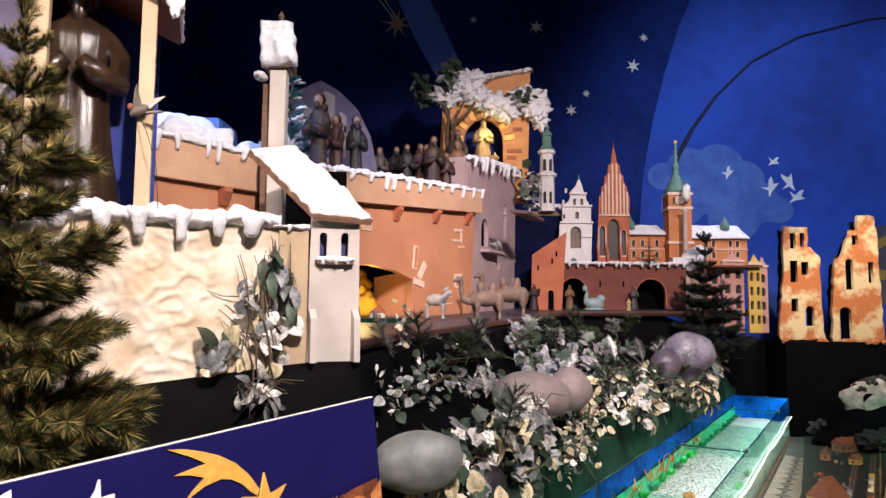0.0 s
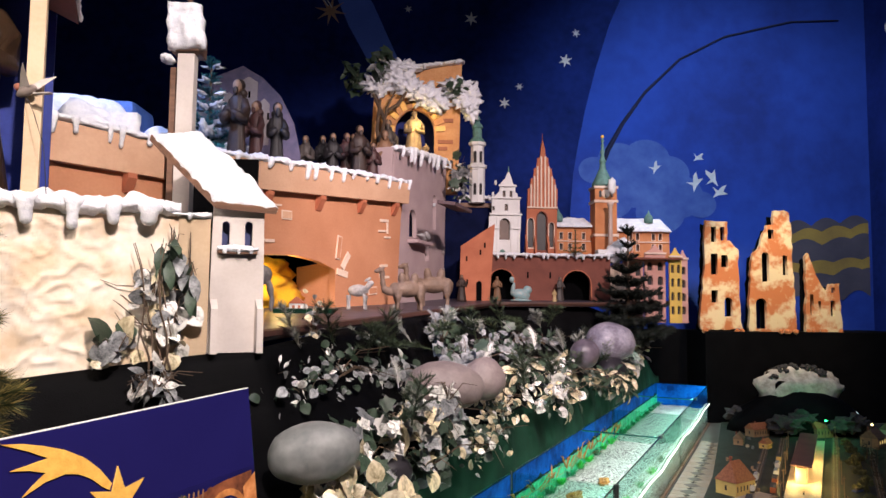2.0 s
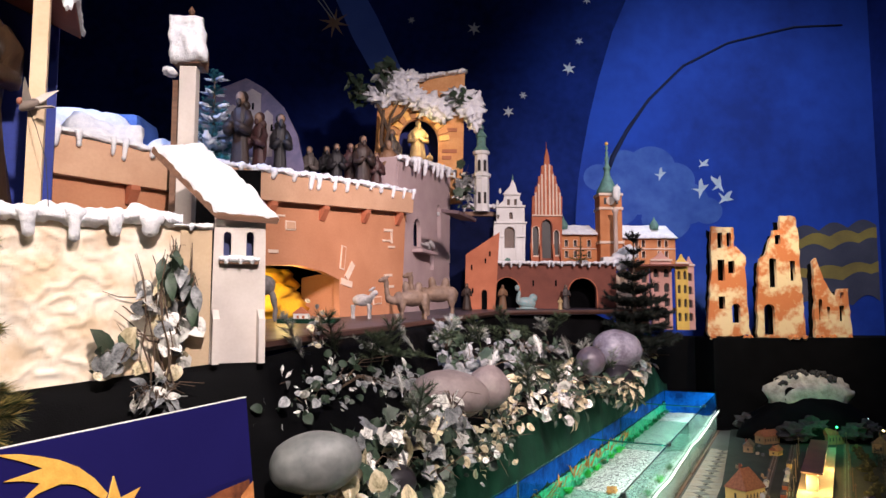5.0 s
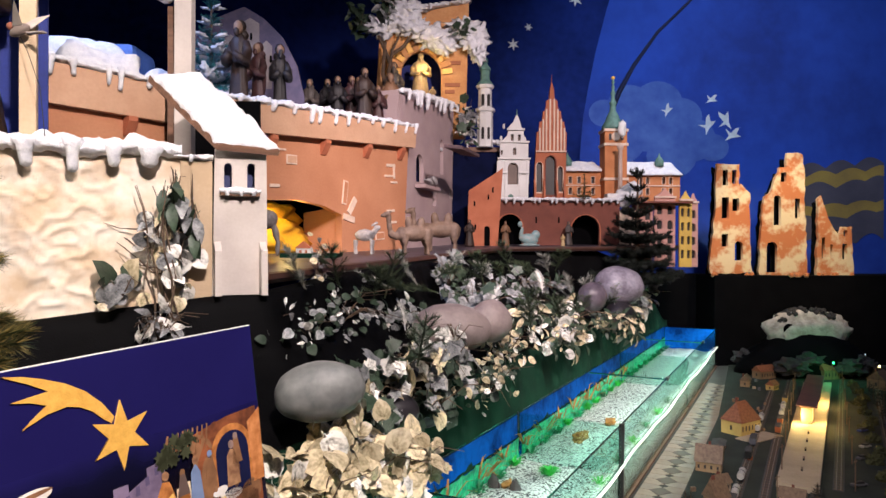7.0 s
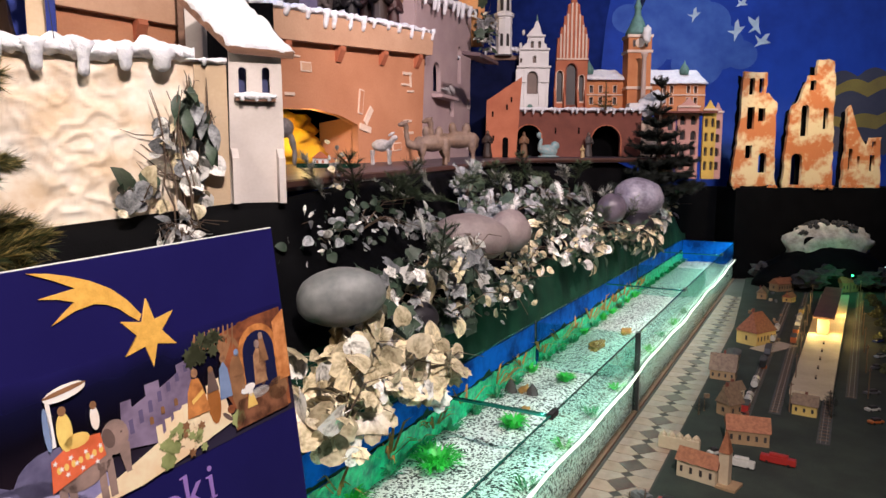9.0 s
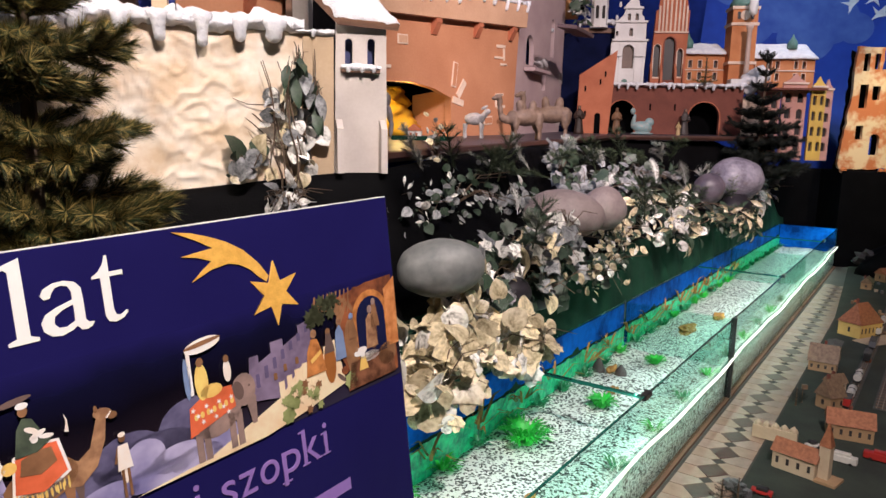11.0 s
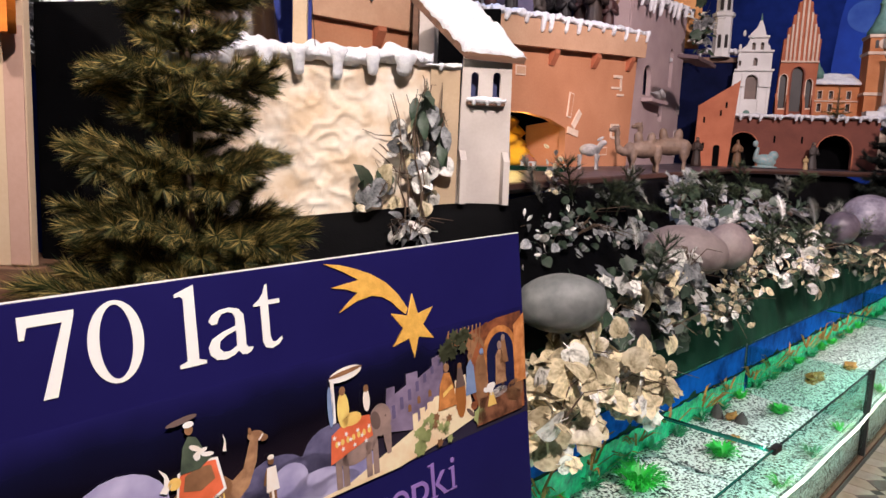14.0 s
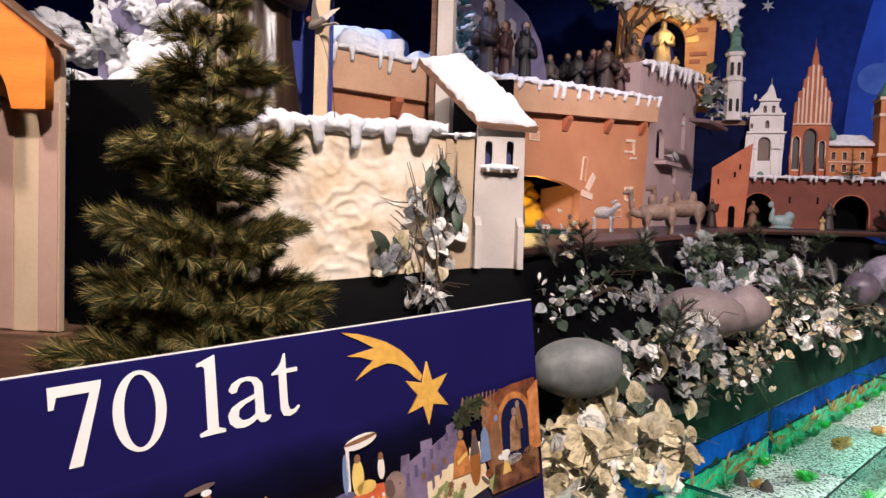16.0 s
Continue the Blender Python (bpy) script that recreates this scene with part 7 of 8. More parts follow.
spray("tall frosted sprig standing before the gate", bank_at(-1.32, 0.42, 1.33), V3((0.05, 0.04, 0.11)), 46, [("round", 3), ("slim", 0), ("round", 1)], 0.038, 26, stems=8)
spray("frosted ivy leaves among the stones", bank_at(-0.98, -0.04, 0.90), V3((0.26, 0.08, 0.08)), 54, [("ivy", 0), ("ivy", 1), ("maple", 1), ("ivy", 3), ("ivy", 2), ("maple", 2)], 0.09, 6)
spray("small green and white boxwood leaves", bank_at(-0.70, -0.13, 0.76), V3((0.27, 0.08, 0.09)), 150, [("round", 0), ("slim", 1), ("round", 2), ("slim", 2), ("round", 2), ("round", 1)], 0.045, 7)
spray("small green and white boxwood leaves", bank_at(-0.30, -0.06, 0.88), V3((0.26, 0.08, 0.08)), 110, [("round", 1), ("slim", 2), ("slim", 1), ("slim", 0), ("slim", 2)], 0.05, 8)
spray("olive fern-like artificial leaves", bank_at(0.15, 0.0, 0.98), V3((0.30, 0.10, 0.09)), 110, [("slim", 1), ("slim", 2), ("slim", 2), ("slim", 2), ("slim", 0)], 0.11, 9)
# sprays from here rightwards mix in darker leaves in place of weaker light
spray("silver grey artificial leaves near the stage", bank_at(0.0, 0.28, 1.10), V3((0.34, 0.14, 0.09)), 80, [("slim", 3), ("ivy", 3), ("ivy", 2), ("slim", 2), ("slim", 2), ("round", 3)], 0.08, 10)
spray("tall silver leaf sprig", bank_at(-0.05, 0.42, 1.25), V3((0.14, 0.08, 0.13)), 26, [("ivy", 3), ("maple", 3), ("ivy", 2)], 0.10, 11)
spray("silver grey artificial leaves near the stage", bank_at(0.75, 0.32, 1.15), V3((0.36, 0.16, 0.09)), 70, [("round", 3), ("ivy", 2), ("slim", 2), ("round", 2), ("slim", 3), ("ivy", 3)], 0.075, 12)
spray("dry olive and white artificial leaves", bank_at(0.85, -0.02, 0.95), V3((0.38, 0.10, 0.09)), 80, [("slim", 1), ("slim", 0), ("slim", 2), ("slim", 2), ("slim", 2), ("slim", 2)], 0.10, 13)
spray("dry olive and white artificial leaves", bank_at(1.5, -0.12, 0.84), V3((0.34, 0.08, 0.08)), 80, [("slim", 1), ("slim", 2), ("slim", 2), ("slim", 2)], 0.10, 14)
spray("dark green drooping sprig over the tank", bank_at(2.0, -0.22, 0.78), V3((0.22, 0.10, 0.13)), 80, [("slim", 2), ("slim", 2), ("slim", 1)], 0.10, 15, droop=1.2)
spray("pale grey leaf sprig beside the tank", bank_at(3.2, -0.05, 0.92), V3((0.34, 0.10, 0.12)), 60, [("ivy", 0), ("ivy", 3), ("maple", 0), ("slim", 1)], 0.13, 16)
spray("silver grey artificial leaves near the stage", bank_at(1.4, 0.25, 1.13), V3((0.3, 0.14, 0.06)), 45, [("round", 3), ("slim", 2), ("slim", 2)], 0.08, 17)
spray("cluster of gold-olive artificial leaves hanging over the tank", bank_at(-1.58, -0.20, 0.64), V3((0.20, 0.09, 0.08)), 60, [("maple", 1), ("round", 1), ("maple", 0), ("maple", 1)], 0.095, 27)
spray("cluster of gold-olive artificial leaves hanging over the tank", bank_at(-2.15, -0.20, 0.64), V3((0.20, 0.09, 0.10)), 60, [("maple", 1), ("round", 1), ("round", 0), ("maple", 1)], 0.09, 28)
spray("dark green leaves in the hollow beside a stone", bank_at(-1.18, -0.06, 0.76), V3((0.22, 0.08, 0.08)), 70, [("ivy", 2), ("slim", 2), ("maple", 2), ("ivy", 3), ("round", 1)], 0.085, 61)
spray("dark fern sprig over the tank's back", bank_at(0.55, -0.14, 0.86), V3((0.34, 0.08, 0.09)), 110, [("slim", 2), ("slim", 2), ("slim", 1), ("round", 0)], 0.085, 62, droop=0.9)
spray("white ivy leaves over the rose stone", bank_at(-0.86, -0.02, 1.0), V3((0.12, 0.03, 0.06)), 9, [("ivy", 0), ("maple", 0)], 0.10, 63)
spray("frosted berry twigs and small leaves", bank_at(-1.62, 0.34, 1.06), V3((0.16, 0.11, 0.11)), 170, [("round", 3), ("slim", 0), ("round", 3), ("slim", 2), ("round", 2), ("round", 0)], 0.042, 64, stems=24)
# white feathers lying among the leaves
def feather(m, ln, seed):
    rng = random.Random(seed)
    ob = thing("feather", "soft white feather among the leaves", "feather", m, "feathers")
    part("quill", tube([(0, 0, 0), (ln * 0.5, 0, 0.02), (ln, 0, 0)], [0.002, 0.0015, 0.0006], 4), M_SNOW, ob)
    bm = bmesh.new()
    for i in range(90):
        f, sg = 0.1 + 0.9 * i / 90, 1 if i % 2 else -1
        p = Vector((ln * f, 0, 0.02 * math.sin(math.pi * f)))
        q = p + Vector((ln * 0.14, sg * ln * 0.20 * math.sin(math.pi * min(1, f * 0.9 + 0.1)) * rng.uniform(0.7, 1.1), rng.uniform(-0.008, 0.012)))
        bm.faces.new((bm.verts.new(p), bm.verts.new(p + Vector((ln * 0.02, 0, 0))), bm.verts.new(q)))
    part("vane", bm, LM[0], ob, "downy white vane")


for s_, w_, z_, tn, pt, ln in ((-0.18, 0.10, 1.05, 60, -40, 0.22), (1.15, 0.0, 1.02, 200, -30, 0.30), (1.30, 0.06, 1.05, 240, -45, 0.26), (0.75, 0.10, 1.10, 100, -50, 0.20), (-0.95, 0.2, 1.02, 120, -60, 0.16)):
    feather(Matrix.Translation(bank_at(s_, w_, z_)) @ pose(0, 0, 0, 0, pt, tn), ln, int(s_ * 100) + 300)
# curly pale twigs
for i in range(9):
    rng = random.Random(200 + i)
    s0, w0, z0 = -1.3 + 0.22 * i * rng.uniform(0.7, 1.2), 0.1, 0.98
    pts = [bank_at(s0, w0, z0)]
    for k_ in range(6):
        pts.append(pts[-1] + DV * rng.uniform(0.0, 0.05) + NV * rng.uniform(-0.05, 0.02) + Vector((0, 0, rng.uniform(-0.02, 0.035))))
    solo("pale_twig", tube(pts, [0.005, 0.0045, 0.004, 0.0035, 0.003, 0.002, 0.001], 5), LM[0], "thin curly white twig among the leaves", "twig", group="pale twigs")

FC = Vector((0.1, -0.9, 0.3))
# bristly sprigs stuck between the leaves and the stones
M_SPRIG = mat("dark_sprig_needles", (0.06, 0.085, 0.04), (0.02, 0.03, 0.016), 0.6, scale=9, bump=0, rand=0.3)
M_SPRIGW = mat("frosted_sprig_needles", (0.42, 0.42, 0.38), (0.12, 0.13, 0.11), 0.6, scale=9, bump=0, rand=0.3)
SPRIGS = [branch_mesh(90 + i, 0.5, "sprig") for i in range(4)]
for i, me in enumerate(SPRIGS):
    me.materials.append(M_SPRIGW if i % 2 else M_SPRIG)
srng = random.Random(404)
for i in range(34):
    s_ = -1.45 + 3.4 * i / 33 + srng.uniform(-0.05, 0.05)
    v_ = srng.uniform(-0.14, -0.04) if i % 2 and not -1.15 < s_ < -0.15 else srng.uniform(0.30, 0.42)
    white = i % 3 == 0
    ob = thing("fir_sprig", "frosted artificial fir sprig among the stones" if white else "dark green artificial fir sprig among the stones", "twig", Matrix.Translation(bank_at(s_, v_, 0.94 + 0.75 * max(0.0, v_))), "fir sprigs")
    part("bough", SPRIGS[(1 if white else 0) + 2 * (i % 2)], None, ob, "", pose(0, 0, 0, 0, srng.uniform(-65, -10), srng.uniform(190, 300)) @ Matrix.Scale(srng.uniform(0.16, 0.27), 4))
spray("dark evergreen twigs on the stable's broken gable", Vector((-0.10, 7.38, 3.86)), V3((0.13, 0.06, 0.13)), 60, [("slim", 2), ("ivy", 2), ("slim", 3)], 0.13, 51, name="evergreen_twigs", face=FC)
spray("dark evergreen twigs beside the stable", Vector((-0.38, 7.45, 3.72)), V3((0.12, 0.06, 0.12)), 50, [("slim", 2), ("slim", 2), ("ivy", 2)], 0.13, 52, name="evergreen_twigs", face=FC)
spray("dark evergreen twigs hanging on the stable's corner", Vector((0.66, 7.36, 3.62)), V3((0.08, 0.05, 0.08)), 30, [("slim", 2), ("ivy", 2)], 0.12, 53, name="evergreen_twigs", face=FC)
spray("dark twigs at the foot of the stable", Vector((0.70, 7.25, 2.68)), V3((0.12, 0.06, 0.16)), 60, [("slim", 2), ("ivy", 2), ("ivy", 3), ("slim", 0)], 0.10, 54, name="evergreen_twigs", face=FC)
# vine hanging on the plaster wall
FW = Vector((0.37, -0.93, 0.1))
wn_ = WALLX.to_3x3() @ Vector((0, 0, 1))


def on_wall(s, z, out=0.05):
    return WALLX @ Vector((s, z, out))


spray("dark green leaves hanging from the wall's top", on_wall(-0.135, 1.61, 0.06), V3((0.045, 0.02, 0.10)), 18, [("slim", 2), ("slim", 2), ("slim", 3)], 0.125, 21, droop=3.5, name="wall_vine", face=FW)
spray("dark trailing strand of vine leaves", on_wall(-0.075, 1.53, 0.06), V3((0.02, 0.02, 0.10)), 11, [("slim", 2), ("slim", 3), ("slim", 2)], 0.11, 71, droop=4, name="wall_vine", face=FW)
spray("frosted round leaves of a vine on the plaster wall", on_wall(-0.13, 1.36, 0.07), V3((0.065, 0.03, 0.13)), 24, [("round", 0), ("round", 3), ("round", 0), ("round", 1)], 0.078, 22, droop=1.5, name="wall_vine", face=FW)
spray("withered small leaves on thin vine twigs", on_wall(-0.19, 1.47, 0.06), V3((0.06, 0.03, 0.07)), 22, [("round", 3), ("slim", 1), ("round", 0), ("slim", 3)], 0.062, 72, name="wall_vine", face=FW)
spray("olive and dark leaves low on the plaster wall", on_wall(-0.31, 1.27, 0.08), V3((0.08, 0.03, 0.06)), 13, [("round", 2), ("slim", 2), ("round", 1), ("round", 3)], 0.095, 23, name="wall_vine", face=FW)
spray("withered grey twigs at the wall's foot", on_wall(-0.19, 1.13, 0.12), V3((0.10, 0.05, 0.06)), 46, [("slim", 3), ("slim", 0), ("slim", 3)], 0.065, 24, stems=26, name="dry_twigs", face=FW)
for i in range(4):
    rng = random.Random(340 + i)
    pts = [on_wall(-0.14, 1.30 + 0.04 * i, 0.04)]
    for k_ in range(5):
        pts.append(pts[-1] + Vector((rng.uniform(-0.055, -0.015), rng.uniform(-0.02, 0.0), rng.uniform(-0.01, 0.045))))
    solo("vine_stem", tube(pts, [0.0035, 0.003, 0.003, 0.0025, 0.002, 0.001], 5), M_BARK, "thin brown vine stem on the wall", "twig", group="vine stems")
for i in range(5):
    rng = random.Random(300 + i)
    pts = [on_wall(-0.20 + 0.02 * i, 1.15, 0.09)]
    for k_ in range(6):
        pts.append(pts[-1] + Vector((rng.uniform(-0.03, 0.02), rng.uniform(-0.012, 0.005), 0.08)))
    solo("vine_stem", tube(pts, [0.004, 0.004, 0.0035, 0.003, 0.003, 0.002, 0.0015], 5), M_BARK, "thin brown vine stem on the wall", "twig", group="vine stems")

# ---- toy animals on the stage ----


def lumps(bm, items):
    for x, y, z, rx, ry, rz, tx in items:
        q = bmesh.ops.create_icosphere(bm, subdivisions=2, radius=1.0)["verts"]
        bmesh.ops.transform(bm, verts=q, matrix=Matrix.Translation((x, y, z)) @ pose(0, 0, 0, 0, tx, 0) @ Matrix.Diagonal((rx, ry, rz, 1)))
    return bm


def beast(name, label, m, material, body, legs):
    """A carved animal as one plain shape."""
    bm = lumps(bmesh.new(), body)
    for x, y, top, foot in legs:
        tube([(x, y, top), (x + 0.01, y, top * 0.5), (x, y, 0)], [0.13 * foot, 0.07 * foot, 0.09 * foot], 7, bm)
    ob = solo(name, bm, material, label, "figurine", m, "stage figures", smooth=True)
    fuse = ob.modifiers.new("fused_carving", "REMESH")
    fuse.mode, fuse.voxel_size, fuse.use_smooth_shade = "VOXEL", 0.022, True
    return ob


M_CAMEL, M_ELE, M_GOAT = mat("camel_brown_paint", (0.19, 0.125, 0.09), (0.10, 0.062, 0.045), 0.7, scale=4, fine=16, bump=0.05), mat("elephant_grey_paint", (0.24, 0.21, 0.20), (0.14, 0.12, 0.12), 0.7, scale=4, fine=16, bump=0.05), mat("pale_grey_paint", (0.42, 0.40, 0.40), (0.25, 0.23, 0.24), 0.7, scale=4, fine=16, bump=0.05)
CAMEL = [(0, 0, 0.55, 0.34, 0.17, 0.18, 0), (-0.13, 0, 0.76, 0.085, 0.09, 0.16, -6), (0.15, 0, 0.76, 0.09, 0.09, 0.15, 8), (-0.29, 0, 0.54, 0.13, 0.13, 0.16, 0), (0.28, 0, 0.55, 0.13, 0.14, 0.16, 0), (-0.42, 0, 0.50, 0.12, 0.08, 0.09, 15), (-0.52, 0, 0.54, 0.08, 0.065, 0.10, -20),
         (-0.565, 0, 0.68, 0.06, 0.055, 0.13, -6), (-0.58, 0, 0.84, 0.06, 0.055, 0.12, 4), (-0.62, 0, 0.94, 0.085, 0.058, 0.065, 10), (-0.70, 0, 0.915, 0.07, 0.045, 0.045, 0), (-0.56, 0.045, 0.99, 0.02, 0.012, 0.035, 0), (-0.56, -0.045, 0.99, 0.02, 0.012, 0.035, 0), (0.39, 0, 0.48, 0.022, 0.022, 0.13, 10), (-0.25, -0.10, 0.42, 0.07, 0.055, 0.16, 0), (0.27, -0.10, 0.43, 0.085, 0.06, 0.17, 0), (-0.22, 0.10, 0.42, 0.07, 0.055, 0.16, 0), (0.29, 0.10, 0.43, 0.085, 0.06, 0.17, 0)]
CAMEL = [(x, y, z - 0.10, a_, b_, c_, t_) for x, y, z, a_, b_, c_, t_ in CAMEL]
CLEGS = [(-0.26, -0.09, 0.45, 0.5), (-0.21, 0.09, 0.45, 0.5), (0.27, -0.09, 0.45, 0.5), (0.31, 0.09, 0.45, 0.5)]
for x, y, sc, rz, mt in ((0.17, 4.88, 0.31, 24, M_CAMEL), (0.37, 5.55, 0.36, 6, M_CAMEL)):
    beast("camel_figurine", "carved brown two-humped camel figurine on the stage", pose(x, y, stage_z(y), 0, 0, rz) @ Matrix.Scale(sc, 4), mt, CAMEL, CLEGS)
beast("goat_figurine", "carved pale goat figurine before the gate", pose(-0.16, 5.0, stage_z(5.0), 0, 0, 180) @ Matrix.Scale(0.21, 4), M_GOAT, [(0, 0, 0.6, 0.34, 0.16, 0.2, 0), (-0.38, 0, 0.82, 0.13, 0.08, 0.1, 20), (-0.3, 0.0, 0.72, 0.1, 0.08, 0.16, -30), (-0.30, 0.08, 0.95, 0.14, 0.03, 0.05, 30), (-0.30, -0.08, 0.95, 0.14, 0.03, 0.05, 30)], CLEGS)
beast("elephant_figurine", "carved grey elephant figurine at the tower's foot", pose(-0.72, 4.08, stage_z(4.08), 0, 0, 165) @ Matrix.Scale(0.27, 4), M_ELE, [(0, 0, 0.66, 0.42, 0.26, 0.32, 0), (-0.45, 0, 0.82, 0.2, 0.18, 0.2, 0), (-0.38, 0.2, 0.8, 0.06, 0.1, 0.17, 0), (-0.38, -0.2, 0.8, 0.06, 0.1, 0.17, 0), (-0.62, 0, 0.55, 0.07, 0.06, 0.2, 12), (-0.66, 0, 0.28, 0.05, 0.05, 0.2, -4)], [(-0.25, -0.14, 0.6, 0.9), (-0.25, 0.14, 0.6, 0.9), (0.25, -0.14, 0.6, 0.9), (0.25, 0.14, 0.6, 0.9)])
beast("swan_figurine", "teal and white swan boat figurine before the arcade", pose(1.24, 6.88, stage_z(6.88)) @ Matrix.Scale(0.22, 4), mat("teal_swan_paint", (0.14, 0.30, 0.32), (0.30, 0.30, 0.28), 0.5, scale=14), [(0.1, 0, 0.3, 0.42, 0.2, 0.26, 10), (0.38, 0, 0.5, 0.2, 0.14, 0.2, -20), (-0.25, 0, 0.55, 0.09, 0.09, 0.3, 12), (-0.3, 0, 0.95, 0.11, 0.1, 0.14, 0), (0.1, 0, 0.05, 0.5, 0.22, 0.06, 0)], [])
for x, y, h, r in ((1.69, 7.1, 0.24, "grey"), (0.68, 6.72, 0.25, "brown"), (1.60, 6.95, 0.12, "gold"), (1.05, 7.0, 0.24, "ochre")):
    figurine(x, y, stage_z(y), h, r, int(x * 40), label=f"small carved {r} robed figurine on the stage", group="stage figures")
shut = thing("toy_house", "tiny white toy house in the lit cave", "model house", pose(-0.52, 4.72, stage_z(4.7)))
part("body", box(-0.045, 0.045, -0.03, 0.03, 0, 0.05, 0.002), M_WHITEP, shut)
bm = bmesh.new()
vv_ = [bm.verts.new(p) for p in ((-0.052, -0.038, 0.048), (0.052, -0.038, 0.048), (0.052, 0.038, 0.048), (-0.052, 0.038, 0.048), (-0.0, -0.038, 0.09), (0.0, 0.038, 0.09))]
for f in ((0, 1, 4), (2, 3, 5), (1, 2, 5, 4), (3, 0, 4, 5), (0, 3, 2, 1)):
    bm.faces.new([vv_[i] for i in f])
part("roof", bm, M_BRICKP, shut)
for x in (-0.025, 0.01):
    part("window", box(x, x + 0.015, -0.032, -0.029, 0.018, 0.036), M_BRICKP, shut)
green_slab = solo("green_plinth", box(-0.62, -0.28, 4.45, 4.75, 1.345, 1.375, 0.004), M_GREENCLOTH, "dark green cloth-covered slab in the gateway", "slab")
side_bird = solo("dove_figurine", lumps(bmesh.new(), [(0, 0, 0.03, 0.09, 0.035, 0.035, 8), (0.06, 0, 0.06, 0.025, 0.022, 0.025, 0), (-0.08, 0, 0.03, 0.08, 0.03, 0.012, 10), (0.0, -0.04, 0.045, 0.07, 0.02, 0.03, 20)]), M_GOAT, "pale dove figurine on the keep's ledge", "figurine", upright(KA, KB) @ Matrix.Translation((0.42, 1.965, 0.07)) @ pose(0, 0, 0, -90, 0, 0), smooth=True)

# ---- in the tanks ----
M_AQUA = mat("bright_green_plastic_plant", (0.04, 0.62, 0.07), (0.02, 0.40, 0.05), 0.4, scale=20, bump=0, rand=0.2)
M_AQUA2 = mat("deep_green_plastic_plant", (0.01, 0.33, 0.10), (0.01, 0.20, 0.10), 0.4, scale=20, bump=0, rand=0.3)
M_CORAL = mat("orange_brown_driftwood", (0.50, 0.26, 0.06), (0.24, 0.11, 0.03), 0.7, scale=20)


def grass_tuft(s, w, size, n, material, label, seed, z=0.19):
    rng = random.Random(seed)
    bm = bmesh.new()
    for i in range(n):
        a, r = rng.uniform(0, 6.28), rng.uniform(0.0, 0.4) * size
        p = Vector((r * math.cos(a), r * math.sin(a), 0))
        d = Vector((math.cos(a) * rng.uniform(0.3, 1.1), math.sin(a) * rng.uniform(0.3, 1.1), rng.uniform(0.5, 1.2))).normalized()
        b = p + d * size * rng.uniform(0.5, 0.8)
        c = b + (d + Vector((d.x, d.y, -0.7))).normalized() * size * 0.4
        sd = d.cross(Vector((0, 0, 1))).normalized() * 0.005
        v = [bm.verts.new(q) for q in (p - sd, p + sd, b + sd, b - sd, c)]
        bm.faces.new(v[:4])
        bm.faces.new((v[3], v[2], v[4]))
    return solo("aquarium_plant", bm, material, label, "aquarium plant", TANKX @ Matrix.Translation((s, w, z)), "aquarium plants")


grass_tuft(-1.51, 0.43, 0.11, 130, M_AQUA, "bright green plastic grass tuft on the gravel", 1)
grass_tuft(-0.97, 0.33, 0.07, 90, M_AQUA, "flat bright green plastic plant on the gravel", 2)
grass_tuft(-0.22, 0.34, 0.06, 90, M_AQUA, "round bright green plastic plant on the gravel", 3)
rng = random.Random(5)
for i in range(30):
    s_ = -2.4 + 0.25 * i
    if min(abs(s_), abs(s_ - 2.61)) > 0.06:
        grass_tuft(s_, TW - 0.05, 0.055 + 0.02 * rng.random(), 34, M_AQUA2 if rng.random() < 0.7 else M_AQUA, "deep green plastic plants along the tank's back", 40 + i)
for i in range(10):
    grass_tuft(-2.0 + 0.42 * i + 0.07, 0.05, 0.06, 20, M_AQUA2 if i % 2 else M_AQUA, "green plastic plants by the front glass", 80 + i)
for i in range(16):
    grass_tuft(-2.3 + 0.33 * i, TW - 0.045, 0.10 + 0.03 * (i % 3), 12, M_CORAL, "thin orange plastic weed before the reef sheet", 140 + i, z=0.27)
for s_, w_, sz in ((0.52, 0.37, 0.10), (-0.50, 0.47, 0.05), (-1.9, 0.2, 0.03), (-0.78, 0.35, 0.04), (1.0, 0.3, 0.07), (-2.0, 0.12, 0.025)):
    solo("driftwood", blob(sz, sz * 0.45, sz * 0.3, int(s_ * 10) + 40, 0.7, 2.5, 3), M_CORAL, "orange-brown piece of driftwood on the gravel", "driftwood", TANKX @ Matrix.Translation((s_, w_, 0.205)), "driftwood pieces")
for s_, w_, h_ in ((-0.53, 0.53, 0.075), (-0.53, 0.41, 0.06)):
    solo("stone_cone", lathe([(0.035, 0), (0.026, h_ * 0.5), (0.008, h_ * 0.9), (0.003, h_)], 9), mat("dark_brown_stone", (0.06, 0.045, 0.045), None, 0.7), "dark pointed stone cone on the gravel", "stone", TANKX @ Matrix.Translation((s_, w_, 0.19)), "stone cones")

# ---- tiled floor strip ----
M_TD, M_TL, M_TM = mat("brown_floor_tile", (0.085, 0.030, 0.022), (0.055, 0.020, 0.015), 0.4, scale=20, rand=0.15, bump=0.05), mat("cream_floor_tile", (0.36, 0.245, 0.20), (0.26, 0.175, 0.14), 0.4, scale=20, rand=0.12, bump=0.05), mat("sand_floor_tile", (0.34, 0.22, 0.165), (0.26, 0.165, 0.12), 0.4, scale=20, rand=0.12, bump=0.05)
tiles = thing("tiled_floor", "strip of old brown and cream diamond floor tiles", "floor", TANKX, kind="structure")
STEP_T, W0, W1 = 0.2075, -0.088, -0.218
MIDW = (W0 + W1) / 2


